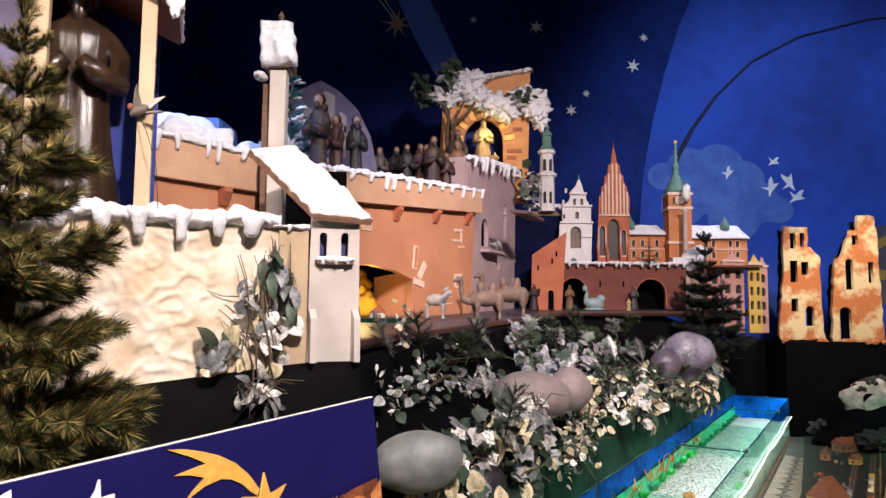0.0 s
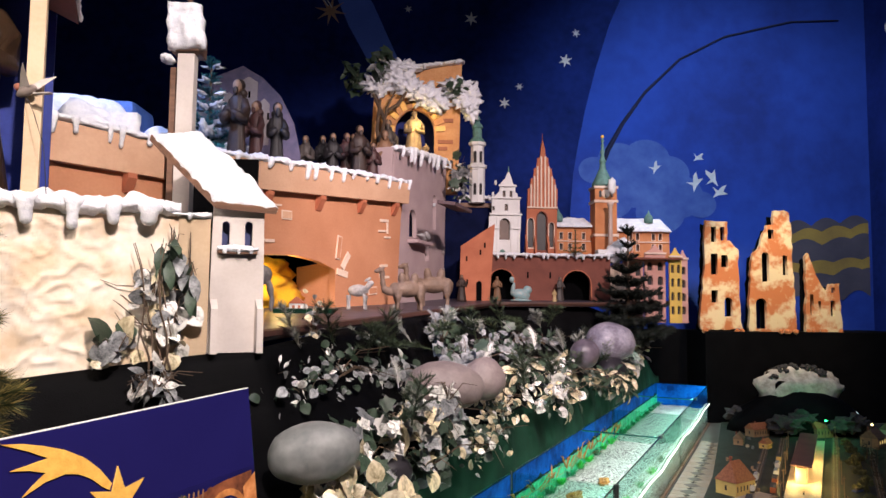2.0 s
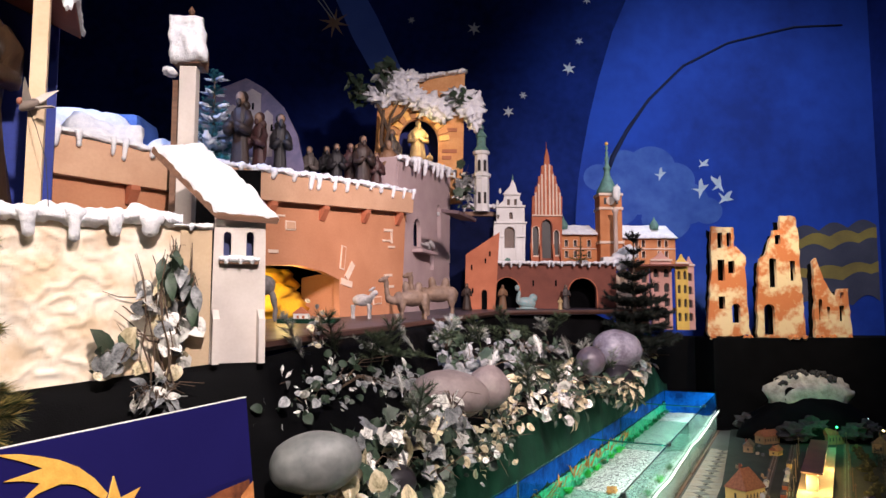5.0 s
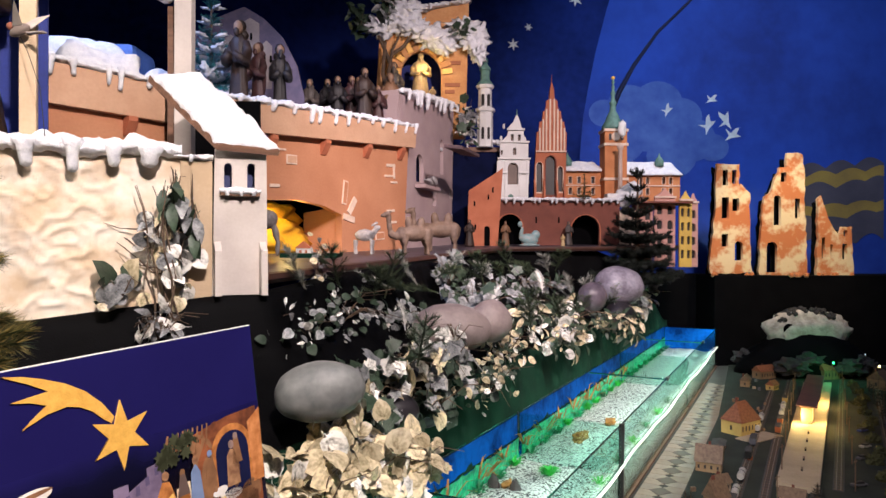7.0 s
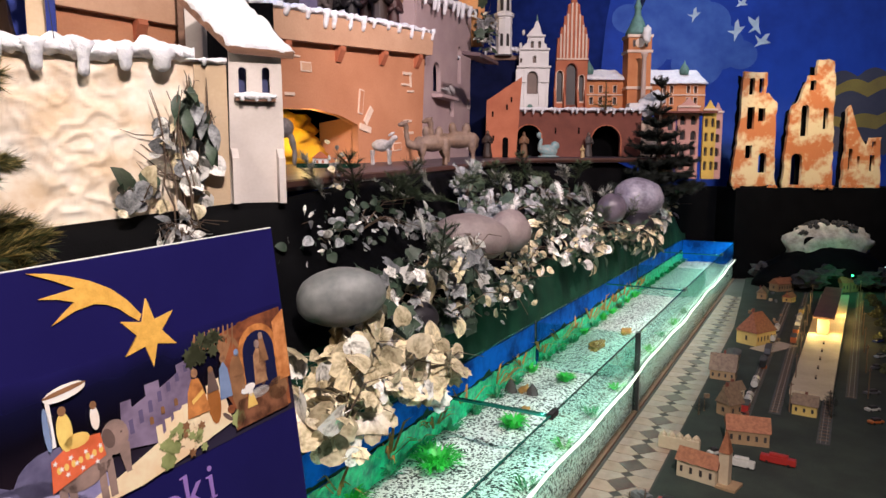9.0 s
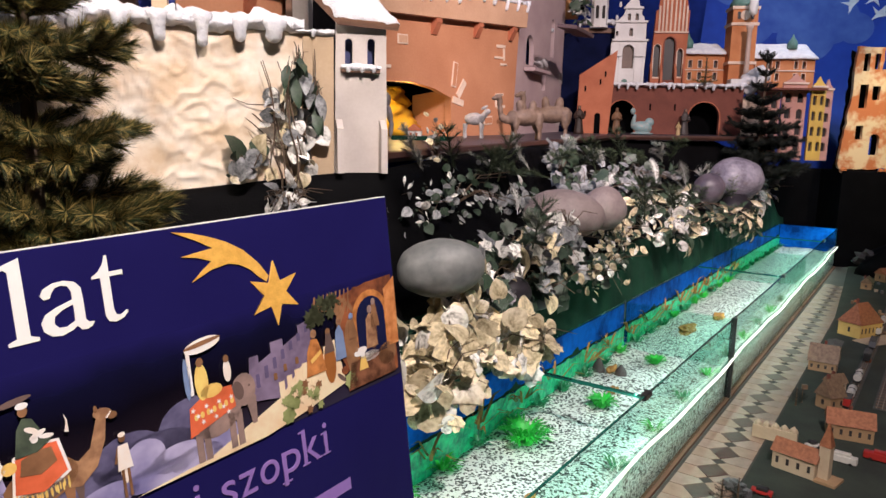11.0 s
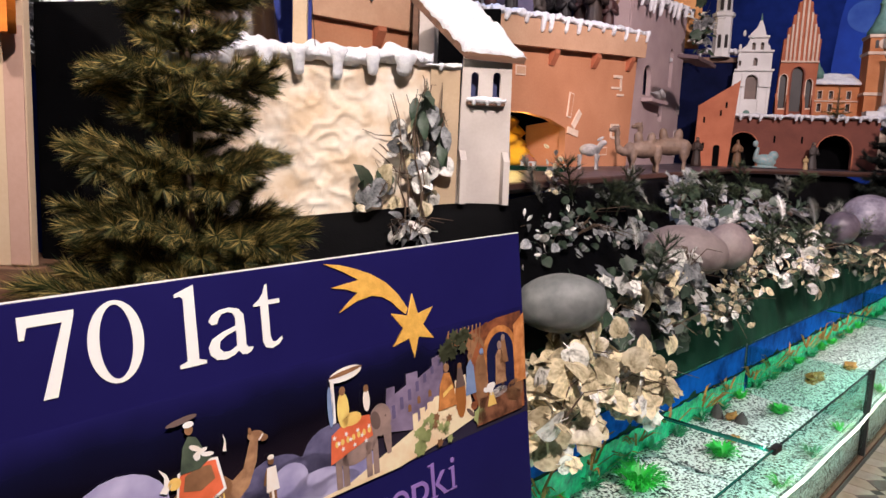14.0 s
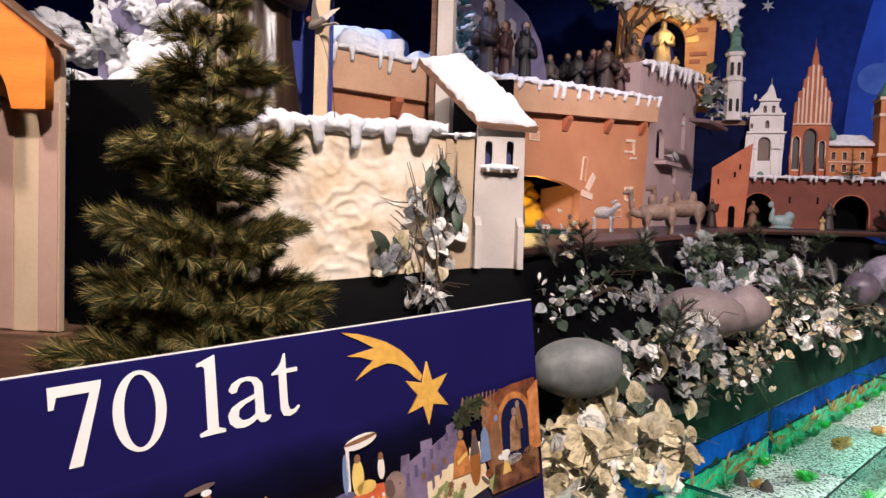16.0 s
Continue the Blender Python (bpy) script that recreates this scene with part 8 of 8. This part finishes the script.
def tile_piece(pts, material):
    cx, cy = sum(p[0] for p in pts) / len(pts), sum(p[1] for p in pts) / len(pts)
    return panel([(cx + (x - cx) * 0.965, cy + (y - cy) * 0.965) for x, y in pts], (), 0.006), material


SHAPES = [tile_piece([(0, W1), (STEP_T * 0.36, MIDW), (0, W0), (-STEP_T * 0.36, MIDW)], M_TD),
          tile_piece([(STEP_T * 0.36, MIDW), (0, W0), (0, W0 + 0.055), (STEP_T * 0.5, W0 + 0.055), (STEP_T * 0.5, MIDW + 0.03)], M_TL), tile_piece([(STEP_T * 0.64, MIDW), (STEP_T, W0), (STEP_T, W0 + 0.055), (STEP_T * 0.5, W0 + 0.055), (STEP_T * 0.5, MIDW + 0.03)], M_TM),
          tile_piece([(STEP_T * 0.36, MIDW), (0, W1), (0, W1 - 0.055), (STEP_T * 0.5, W1 - 0.055), (STEP_T * 0.5, MIDW - 0.03)], M_TM), tile_piece([(STEP_T * 0.64, MIDW), (STEP_T, W1), (STEP_T, W1 - 0.055), (STEP_T * 0.5, W1 - 0.055), (STEP_T * 0.5, MIDW - 0.03)], M_TL)]
for me, mt in SHAPES:
    me.materials.append(mt)
for i in range(28):
    for me, mt in SHAPES:
        part("tile", me, None, tiles, "", Matrix.Translation((-1.95 + STEP_T * i, 0, 0.0065)))
part("grout_bed", box(-2.0, 3.75, -0.28, -0.02, 0.0, 0.004), mat("dark_grout", (0.06, 0.05, 0.045), None, 0.9), tiles)

# ---- model village ----
M_FELT = mat("grey_green_felt", (0.030, 0.040, 0.030), (0.016, 0.021, 0.017), 0.95, scale=5, fine=120, bump=0.2)
bm = bmesh.new()
fp = [T0 + DV * s + NV * w for s, w in ((-2.6, -0.282), (2.2, -0.282), (3.8, -0.20), (5.6, -0.10), (6.2, -3.0), (-2.6, -3.0))]
up_, dn_ = [bm.verts.new((p.x, p.y, 0.012)) for p in fp], [bm.verts.new((p.x, p.y, 0.001)) for p in fp]
bm.faces.new(up_); bm.faces.new(dn_)
for i in range(len(fp)):
    bm.faces.new((up_[i], up_[(i + 1) % 6], dn_[(i + 1) % 6], dn_[i]))
solo("village_mat", bm, M_FELT, "grey-green felt mat under the model village", "mat", kind="structure")
ROT = 60.3
M_TILE = mat("orange_roof_plastic", (0.30, 0.11, 0.05), (0.20, 0.07, 0.03), 0.6, scale=60, rand=0.2)
M_TILED = mat("brown_roof_plastic", (0.20, 0.13, 0.08), (0.13, 0.08, 0.05), 0.6, scale=60)
M_HY, M_HC, M_HT = mat("yellow_house_plastic", (0.62, 0.44, 0.14), (0.5, 0.34, 0.1), 0.6), mat("cream_house_plastic", (0.50, 0.40, 0.28), (0.40, 0.31, 0.21), 0.6), mat("tan_house_plastic", (0.34, 0.22, 0.12), (0.25, 0.15, 0.08), 0.6)
M_LITWIN = mat("lit_window", (0.8, 0.6, 0.2), None, 0.5, bump=0, emit=(1.0, 0.7, 0.25), strength=1.2)
M_ASPH = mat("grey_track_bed", (0.085, 0.085, 0.08), (0.05, 0.05, 0.05), 0.85, scale=30, fine=150)
M_RAIL = mat("tarnished_rail", (0.30, 0.27, 0.24), None, 0.35, metal=0.8, bump=0)


def gable_bm(w, d, h, over=0.008):
    bm = bmesh.new()
    v = [bm.verts.new(p) for p in ((-w / 2 - over, -d / 2 - over, 0), (w / 2 + over, -d / 2 - over, 0), (w / 2 + over, d / 2 + over, 0), (-w / 2 - over, d / 2 + over, 0), (-w / 2 - over, 0, h), (w / 2 + over, 0, h))]
    for f in ((0, 1, 5, 4), (2, 3, 4, 5), (1, 2, 5), (3, 0, 4), (0, 3, 2, 1)):
        bm.faces.new([v[i] for i in f])
    return bm


def toy_house(x, y, rz, w, d, h, rh, wall, roof, label, hip=False, lit=False, z=0.012, chim=True):
    ob = thing("toy_house", label, "model house", pose(x, y, z, 0, 0, rz), "village houses")
    part("body", box(-w / 2, w / 2, -d / 2, d / 2, 0, h, 0.0015), wall, ob)
    bm = gable_bm(w, d, rh)
    if hip:
        for v in bm.verts:
            if v.co.z > rh * 0.5:
                v.co.x *= 0.45
    part("roof", bm, roof, ob, m=Matrix.Translation((0, 0, h)))
    n = max(2, int(w / 0.035))
    for sy in (-1, 1):
        for i in range(n):
            cx = -w / 2 + w * (i + 0.5) / n
            part("window", box(cx - 0.006, cx + 0.006, sy * (d / 2) - 0.0015, sy * (d / 2) + 0.0015, h * 0.35, h * 0.72), M_LITWIN if lit and i % 2 else M_DARKWIN, ob)
    part("door", box(w / 2 - 0.001, w / 2 + 0.002, -0.010, 0.010, 0, h * 0.6), M_TILED, ob)
    part("window", box(-w / 2 - 0.002, -w / 2 + 0.001, -0.008, 0.008, h * 0.35, h * 0.7), M_DARKWIN, ob)
    if chim:
        part("chimney", box(-0.007, 0.007, d * 0.18, d * 0.18 + 0.014, h + rh * 0.3, h + rh * 1.15, 0.001), M_BRICKD, ob)
    return ob


ch = toy_house(1.335, 3.262, -43, 0.17, 0.085, 0.075, 0.05, M_HC, M_TILE, "toy village church with a pointed brown tower", chim=False)
part("tower", box(0.088, 0.13, -0.02, 0.022, 0, 0.15, 0.001), M_HC, ch)
part("spire", lathe([(0.033, 0.15), (0.002, 0.25)], 4), M_TILE, ch, "", Matrix.Translation((0.109, 0, 0)) @ pose(0, 0, 0, 0, 0, 45))
part("step", box(0.088, 0.17, -0.05, 0.05, 0, 0.012, 0.001), M_HT, ch)
pav = thing("toy_wall", "pale crenellated toy courtyard wall by the church", "model wall", pose(1.36, 3.56, 0.012, 0, 0, -30), "village houses")
part("wall", box(-0.10, 0.09, -0.02, 0.02, 0, 0.06, 0.001), M_HC, pav)
for i in range(5):
    part("crest", lathe([(0.017, 0.06), (0.015, 0.072), (0.002, 0.085)], 8), M_HC, pav, "", Matrix.Translation((-0.08 + 0.038 * i, 0, 0)))
toy_house(1.80, 4.02, 25, 0.10, 0.09, 0.07, 0.09, M_HT, M_TILED, "toy half-timbered cottage with steep brown roof")
toy_house(2.04, 4.66, -30, 0.15, 0.12, 0.06, 0.10, M_HT, M_TILED, "toy log cabin with steep straw-coloured roof")
toy_house(1.73, 3.66, -20, 0.19, 0.13, 0.07, 0.06, M_HT, M_TILE, "toy orange-roofed warehouse with loading deck")
st = toy_house(2.66, 5.52, ROT - 30, 0.24, 0.17, 0.10, 0.14, M_HY, M_TILE, "yellow toy station house with a hipped orange roof", hip=True)
part("forecourt", box(-0.2, 0.16, -0.24, -0.088, 0, 0.006), M_HC, st, "pale paved forecourt")
toy_house(2.30, 5.10, ROT, 0.16, 0.08, 0.045, 0.012, M_HT, M_ASPH, "flat-roofed grey toy goods shed", chim=False)
toy_house(2.22, 4.02, -35, 0.12, 0.09, 0.06, 0.05, M_HY, M_TILED, "small yellow toy house with a brown roof")
toy_house(3.95, 7.65, 20, 0.22, 0.12, 0.08, 0.06, M_HT, M_TILE, "brown toy workshop beside the tracks")
toy_house(4.85, 7.1, 40, 0.24, 0.16, 0.10, 0.08, M_HT, M_TILED, "dim toy inn with a brown roof", lit=True)
toy_house(5.25, 7.35, 20, 0.2, 0.15, 0.12, 0.08, M_HC, M_TILED, "dim toy house with lit windows", lit=True)
toy_house(4.3, 5.9, 60, 0.18, 0.14, 0.09, 0.07, M_HC, M_TILE, "cream toy house by the road", lit=True)


def along(s, w, z=0.012):
    p = T0 + DV * s + NV * w
    return (p.x, p.y, z)


def line_of(a, b):
    """A pose at plan point a looking along b, and the length."""
    d = Vector((b[0] - a[0], b[1] - a[1]))
    return pose(a[0], a[1], 0.0125, 0, 0, math.degrees(math.atan2(d.y, d.x))), d.length


def track(a, b, label="toy railway track with sleepers"):
    m, ln = line_of(a, b)
    ob = thing("railway_track", label, "toy track", m, "railway tracks")
    part("bed", box(0, ln, -0.030, 0.030, 0, 0.004), M_ASPH, ob)
    for y in (-0.012, 0.012):
        part("rail", box(0, ln, y - 0.0015, y + 0.0015, 0.0065, 0.010), M_RAIL, ob)
    sl = box(-0.006, 0.006, -0.022, 0.022, 0.0042, 0.0064)
    me = mesh_of(sl, "sleeper")
    me.materials.append(M_TILED)
    for i in range(int(ln / 0.05)):
        part("sleeper", me, None, ob, "", Matrix.Translation((0.025 + 0.05 * i, 0, 0)))


for a, b in (((1.85, 3.96), (3.9, 7.35)), ((2.05, 4.02), (4.15, 7.5)), ((2.62, 4.25), (4.75, 7.55)), ((2.52, 4.30), (2.08, 3.60)), ((2.42, 3.4), (4.95, 7.3))):
    track(a, b)


def wagon(x, y, rz, ln, colour, label, roundtop=True):
    ob = thing("toy_wagon", label, "toy train", pose(x, y, 0.022, 0, 0, rz), "toy train wagons")
    part("chassis", box(-ln / 2, ln / 2, -0.016, 0.016, 0.006, 0.012), M_BLACKPL, ob)
    if roundtop:
        part("tank_body", tube([(-ln * 0.46, 0, 0.034), (ln * 0.46, 0, 0.034)], 0.021, 12), colour, ob, smooth=False)
        part("band", tube([(-0.004, 0, 0.034), (0.004, 0, 0.034)], 0.0225, 12), M_BLACKPL, ob)
    else:
        part("box_body", box(-ln * 0.48, ln * 0.48, -0.02, 0.02, 0.0125, 0.052, 0.003), colour, ob)
        part("wagon_roof", box(-ln * 0.49, ln * 0.49, -0.021, 0.021, 0.0525, 0.058, 0.003), M_ASPH, ob)
    for sx in (-0.3, 0.3):
        for sy in (-0.014, 0.014):
            part("wheel", lathe([(0.008, -0.002), (0.008, 0.002)], 10), M_BLACKPL, ob, "", pose(sx * ln, sy, 0.006, 90, 0, 0))


M_WHITEPL, M_REDPL, M_ORPL, M_GREYPL = mat("white_toy_plastic", (0.62, 0.60, 0.55), None, 0.4, bump=0), mat("red_toy_plastic", (0.40, 0.03, 0.025), None, 0.35, bump=0), mat("orange_toy_plastic", (0.50, 0.14, 0.04), None, 0.4, bump=0), mat("grey_toy_plastic", (0.14, 0.14, 0.15), None, 0.5, bump=0)
for i, (f, colour, rt, ln, lab) in enumerate(((0.06, M_WHITEPL, True, 0.14, "white toy tank wagon on the track"), (0.145, M_WHITEPL, True, 0.14, "white toy tank wagon on the track"), (0.02, M_REDPL, False, 0.10, "dark red toy wagon on the track"), (0.27, M_BLACKPL, False, 0.13, "black toy locomotive on the track"), (0.36, M_GREYPL, False, 0.16, "grey toy goods wagon on the track"), (0.46, M_WHITEPL, True, 0.14, "white toy tank wagon on the track"), (0.55, M_WHITEPL, True, 0.13, "white toy tank wagon on the track"))):
    wagon(1.85 + 2.05 * f, 3.96 + 3.39 * f, 58.8, ln, colour, lab, rt)
for i, (f, colour, rt, ln) in enumerate(((0.42, M_ORPL, False, 0.15), (0.49, M_ORPL, False, 0.14), (0.56, M_WHITEPL, True, 0.15), (0.63, M_WHITEPL, True, 0.15), (0.70, M_HY, False, 0.14))):
    wagon(2.05 + 2.1 * f, 4.02 + 3.48 * f, 58.9, ln, colour, "toy passenger wagon lit by the platform lamp", rt)

plat = thing("station_platform", "long pale toy station platform with a brown canopy", "model platform", None)
bm = bmesh.new()
pp = [(2.30, 4.34), (2.47, 4.19), (4.43, 7.22), (4.14, 7.23)]
pu, pd = [bm.verts.new((x, y, 0.045)) for x, y in pp], [bm.verts.new((x, y, 0.012)) for x, y in pp]
bm.faces.new(pu); bm.faces.new(pd)
for i in range(4):
    bm.faces.new((pu[i], pu[(i + 1) % 4], pd[(i + 1) % 4], pd[i]))
part("slab", bm, M_HC, plat)
mcan, lcan = line_of((3.22, 5.60), (4.05, 6.86))
part("canopy", box(0, lcan, -0.075, 0.075, 0.165, 0.178, 0.003), mat("brown_canopy", (0.20, 0.085, 0.065), (0.15, 0.06, 0.05), 0.6), plat, "flat brown canopy roof", mcan)
for i in range(4):
    part("canopy_post", box(0.1 + i * (lcan - 0.2) / 3 - 0.008, 0.1 + i * (lcan - 0.2) / 3 + 0.008, -0.008, 0.008, 0.033, 0.164), M_WHITEPL, plat, "", mcan)
part("waiting_room", box(0.02, 0.22, -0.04, 0.04, 0.033, 0.155, 0.002), M_HC, plat, "", mcan)
part("lamp_tube", box(0.05, lcan - 0.05, -0.006, 0.006, 0.155, 0.163), mat("warm_tube_light", (1, 0.9, 0.6), None, 0.5, bump=0, emit=(1.0, 0.66, 0.20), strength=14), plat, "glowing warm light tube", mcan)
for s_ in (0.04, 0.9):
    p = mcan @ Vector((s_, -0.10, 0.12))
    lamp("canopy_bulb", "POINT", p, p + Vector((0, 0, -1)), 3.0, (1.0, 0.66, 0.22), 0.02)
p = mcan @ Vector((-0.02, 0.06, 0.10))
lamp("canopy_bulb", "POINT", p, p + Vector((0, 0, -1)), 2.6, (1.0, 0.7, 0.22), 0.02)
for i in range(5):
    f = 0.08 + 0.07 * i
    bx, by = 2.42 + (4.28 - 2.42) * f, 4.30 + (7.22 - 4.30) * f
    bench = thing("toy_bench", "tiny dark toy bench on the platform", "toy bench", pose(bx, by, 0.045, 0, 0, 58), "platform benches")
    part("seat", box(-0.025, 0.025, -0.006, 0.006, 0.012, 0.015), M_TILED, bench)
    for sx in (-0.02, 0.02):
        part("leg", box(sx - 0.002, sx + 0.002, -0.005, 0.005, 0, 0.0118), M_BLACKPL, bench)


def pole(x, y, h, label="thin toy telegraph pole", arm=True, glow=None, z=0.012):
    ob = thing("toy_pole", label, "toy pole", pose(x, y, z, 0, 0, 30), "village poles")
    part("mast", tube([(0, 0, 0), (0, 0, h)], [0.004, 0.003], 6), M_TILED, ob)
    if arm:
        part("arm", box(-0.02, 0.02, -0.002, 0.002, h * 0.9, h * 0.93), M_TILED, ob)
    if glow:
        part("bulb", blob(0.011, 0.011, 0.011, 1, 0.0, 1, 2), mat("signal_glow", glow, None, 0.5, bump=0, emit=glow, strength=5), ob, "glowing signal bulb", Matrix.Translation((0, -0.012, h)), True)
    return ob


for i in range(7):
    pole(2.15 + 0.30 * i, 4.05 + 0.50 * i, 0.17 + 0.02 * (i % 3))
    pole(2.72 + 0.30 * i, 4.25 + 0.49 * i, 0.19)
pole(4.56, 7.42, 0.20, "toy signal post glowing green", False, (0.05, 1.0, 0.35))
pole(4.75, 6.98, 0.24, "toy street lamp glowing warm white", False, (1.0, 0.75, 0.35))
pole(5.15, 7.8, 0.22, "toy street lamp glowing cold white", False, (0.75, 0.9, 1.0))
pole(5.7, 7.7, 0.3, "toy street lamp glowing cold white", False, (0.8, 0.9, 1.0))
lamp("signal_bulb", "POINT", (4.50, 7.30, 0.26), (4, 7, 0), 2.5, (0.08, 1.0, 0.35), 0.02)


def toy_car(x, y, rz, colour, label, ln=0.085, tall=False):
    ob = thing("toy_car", label, "toy car", pose(x, y, 0.0125, 0, 0, rz), "toy cars")
    h = 0.036 if tall else 0.020
    part("body", box(-ln / 2, ln / 2, -0.017, 0.017, 0.006, h, 0.004), colour, ob)
    part("cabin", box(-ln * 0.25, ln * 0.28, -0.015, 0.015, h - 0.001, h + 0.012, 0.004), M_DARKWIN if not tall else colour, ob, "" if tall else "dark glazed cabin")
    for sx in (-0.3, 0.3):
        for sy in (-0.0165, 0.0165):
            part("wheel", lathe([(0.007, -0.002), (0.007, 0.002)], 10), M_BLACKPL, ob, "", pose(sx * ln, sy, 0.007, 90, 0, 0))


for x, y, rz, c, lb, ln, tall in ((1.565, 3.364, -35, M_WHITEPL, "white toy van with side stripes", 0.12, True), (1.75, 3.39, -35, M_REDPL, "red toy delivery truck", 0.15, True), (1.02, 3.03, -60, M_GREYPL, "grey toy lorry with pale load", 0.12, True), (1.115, 3.03, -30, M_REDPL, "small red toy car by the tiles", 0.08, False), (1.50, 3.50, 20, M_WHITEPL, "small white toy car", 0.06, False),
                                  (2.793, 4.326, 10, M_GREYPL, "dark grey toy car on the road", 0.10, False), (2.617, 4.05, 10, M_WHITEPL, "white toy car on the road", 0.08, False), (2.515, 3.866, 10, M_ORPL, "orange toy car on the road", 0.08, False), (3.345, 5.09, 20, M_WHITEPL, "pale toy car on the road", 0.09, False), (3.15, 4.83, 20, M_GREYPL, "grey toy car on the road", 0.09, False), (3.6, 5.5, 20, mat("blue_toy_plastic", (0.03, 0.06, 0.25), None, 0.4, bump=0), "blue toy car on the road", 0.09, False), (1.17, 2.93, 40, M_WHITEPL, "small cream toy car by the tiles", 0.08, False)):
    toy_car(x, y, rz, c, lb, ln, tall)
TINY = branch_mesh(99, 0.18, "tiny_branch")
TINY.materials.append(M_NEEDLE_D)


def tiny_tree(x, y, h, label="tiny dark green toy fir", z=0.012):
    ob = thing("toy_tree", label, "toy tree", pose(x, y, z), "toy trees")
    part("trunk", tube([(0, 0, 0), (0, 0, h)], [0.006, 0.002], 6), M_BARK, ob)
    for t in range(4):
        for i in range(5):
            part("branch", TINY, None, ob, "", pose(0, 0, h * (0.2 + 0.2 * t), 0, 0, 72 * i + 31 * t) @ pose(0, 0, 0, 0, -25, 0) @ Matrix.Scale(h * (0.42 - 0.08 * t), 4))


for x, y, h in ((1.00, 2.96, 0.10), (0.92, 2.90, 0.12), (1.63, 4.02, 0.10), (1.68, 4.07, 0.08), (2.38, 4.06, 0.12), (2.42, 4.12, 0.09), (2.32, 3.94, 0.08), (3.0, 4.3, 0.10), (3.1, 4.42, 0.12), (3.42, 4.8, 0.13), (3.9, 5.5, 0.14), (4.1, 5.6, 0.13), (4.4, 6.4, 0.16), (4.9, 6.7, 0.16)):
    tiny_tree(x, y, h)
M_HEDGE = mat("olive_flock_hedge", (0.10, 0.10, 0.035), (0.05, 0.05, 0.02), 0.95, scale=40, fine=150, bump=0.8)
for i in range(12):
    solo("toy_bush", blob(0.05, 0.045, 0.045, i * 3, 0.7, 3, 3), M_HEDGE, "olive flocked toy bush by the road", "toy bush", pose(2.86 + 0.16 * i, 4.10 + 0.27 * i + 0.05 * (i % 3), 0.03), "toy bushes")
M_RUBBLE = mat("dark_rubble", (0.05, 0.045, 0.045), (0.02, 0.018, 0.018), 0.9, scale=20, bump=0.6)
for i in range(16):
    rng = random.Random(600 + i)
    solo("rubble_mound", blob(0.16, 0.13, 0.09, i, 0.7, 2.6, 3), M_RUBBLE, "dark heap of rubble before the snowy hill", "rubble", pose(4.0 + rng.uniform(-0.1, 1.2), 7.8 + rng.uniform(-0.3, 0.35), 0.04 + 0.15 * rng.random()), "rubble heaps")
hill = thing("snowy_hill", "snow-covered toy hill with a dark tunnel mouth and bushes", "model hill", pose(4.62, 8.0, 0.42, 0, 0, -6) @ Matrix.Scale(0.88, 4))
bm = blob(0.50, 0.22, 0.36, 13, 0.22, 2.2, 4)
for v in bm.verts:
    v.co.x *= 1.0 + 0.25 * max(0.0, v.co.z) / 0.36 * (1 if abs(v.co.x) > 0.15 else 0.4)
    v.co.z = max(min(v.co.z, 0.30 + 0.10 * noise.noise((v.co.x * 4, v.co.y * 4, 2))), -0.05)
part("hill_body", bm, mat("snowy_plaster_hill", (0.60, 0.54, 0.46), (0.30, 0.26, 0.22), 0.9, scale=12, fine=60, bump=0.6), hill, smooth=True)
# solid black arch; the tunnel's darkness is put into its colour
part("tunnel_mouth", panel(arch(-0.36, -0.22, 0.0, 0.17), (), 0.10), M_BLACK, hill, "black arch standing in for the tunnel's dark opening", Matrix.Translation((0.0, -0.24, 0)) @ pose(0, 0, 0, 86, 0, -12))
for i in range(44):
    rng = random.Random(700 + i)
    x = rng.uniform(-0.38, 0.40)
    y = rng.uniform(-0.12, 0.1)
    zt = 0.36 * math.sqrt(max(0.02, 1 - (x / 0.5) ** 2 - (y / 0.22) ** 2))
    part("bush", blob(0.028, 0.026, 0.026, i, 0.6, 3, 2), M_RUBBLE, hill, "", Matrix.Translation((x, y, zt)))
solo("hill_mound", blob(0.75, 0.45, 0.46, 21, 0.2, 1.5, 4), M_CLOTH, "black cloth mound under the toy hill", "cloth mound", pose(4.6, 8.0, 0.0), smooth=True)

# loose village details
for x, y, rz, w_, d_, h_, wall, roof, lab in ((3.55, 7.25, 58, 0.16, 0.09, 0.06, M_HT, M_TILED, "small brown toy signal hut"), (3.72, 7.05, 40, 0.12, 0.08, 0.05, M_HY, M_TILE, "tiny yellow toy hut by the rails"), (1.95, 4.30, 20, 0.09, 0.07, 0.05, M_HC, M_TILED, "tiny toy shed with brown roof"), (4.62, 7.6, 10, 0.2, 0.14, 0.10, M_HT, M_TILE, "dim brown toy house near the hill"), (3.9, 5.2, 50, 0.16, 0.12, 0.09, M_HT, M_TILE, "brown toy house by the road")):
    toy_house(x, y, rz, w_, d_, h_, h_ * 0.9, wall, roof, lab)
for i in range(22):
    rng = random.Random(900 + i)
    s_, w_ = rng.uniform(0.4, 4.2), rng.uniform(-0.75, -0.32)
    p = T0 + DV * s_ + NV * w_
    solo("toy_crate", box(-0.014, 0.014, -0.010, 0.010, 0, rng.uniform(0.012, 0.03), 0.002), (M_HT, M_TILED, M_GREYPL, M_HC, M_ORPL)[i % 5], "tiny toy crate beside the tracks", "toy crate", pose(p.x, p.y, 0.0125, 0, 0, rng.uniform(0, 90)), "toy crates")
for i in range(9):
    tiny_tree(2.95 + 0.21 * i, 4.05 + 0.36 * i, 0.11 + 0.015 * (i % 4))
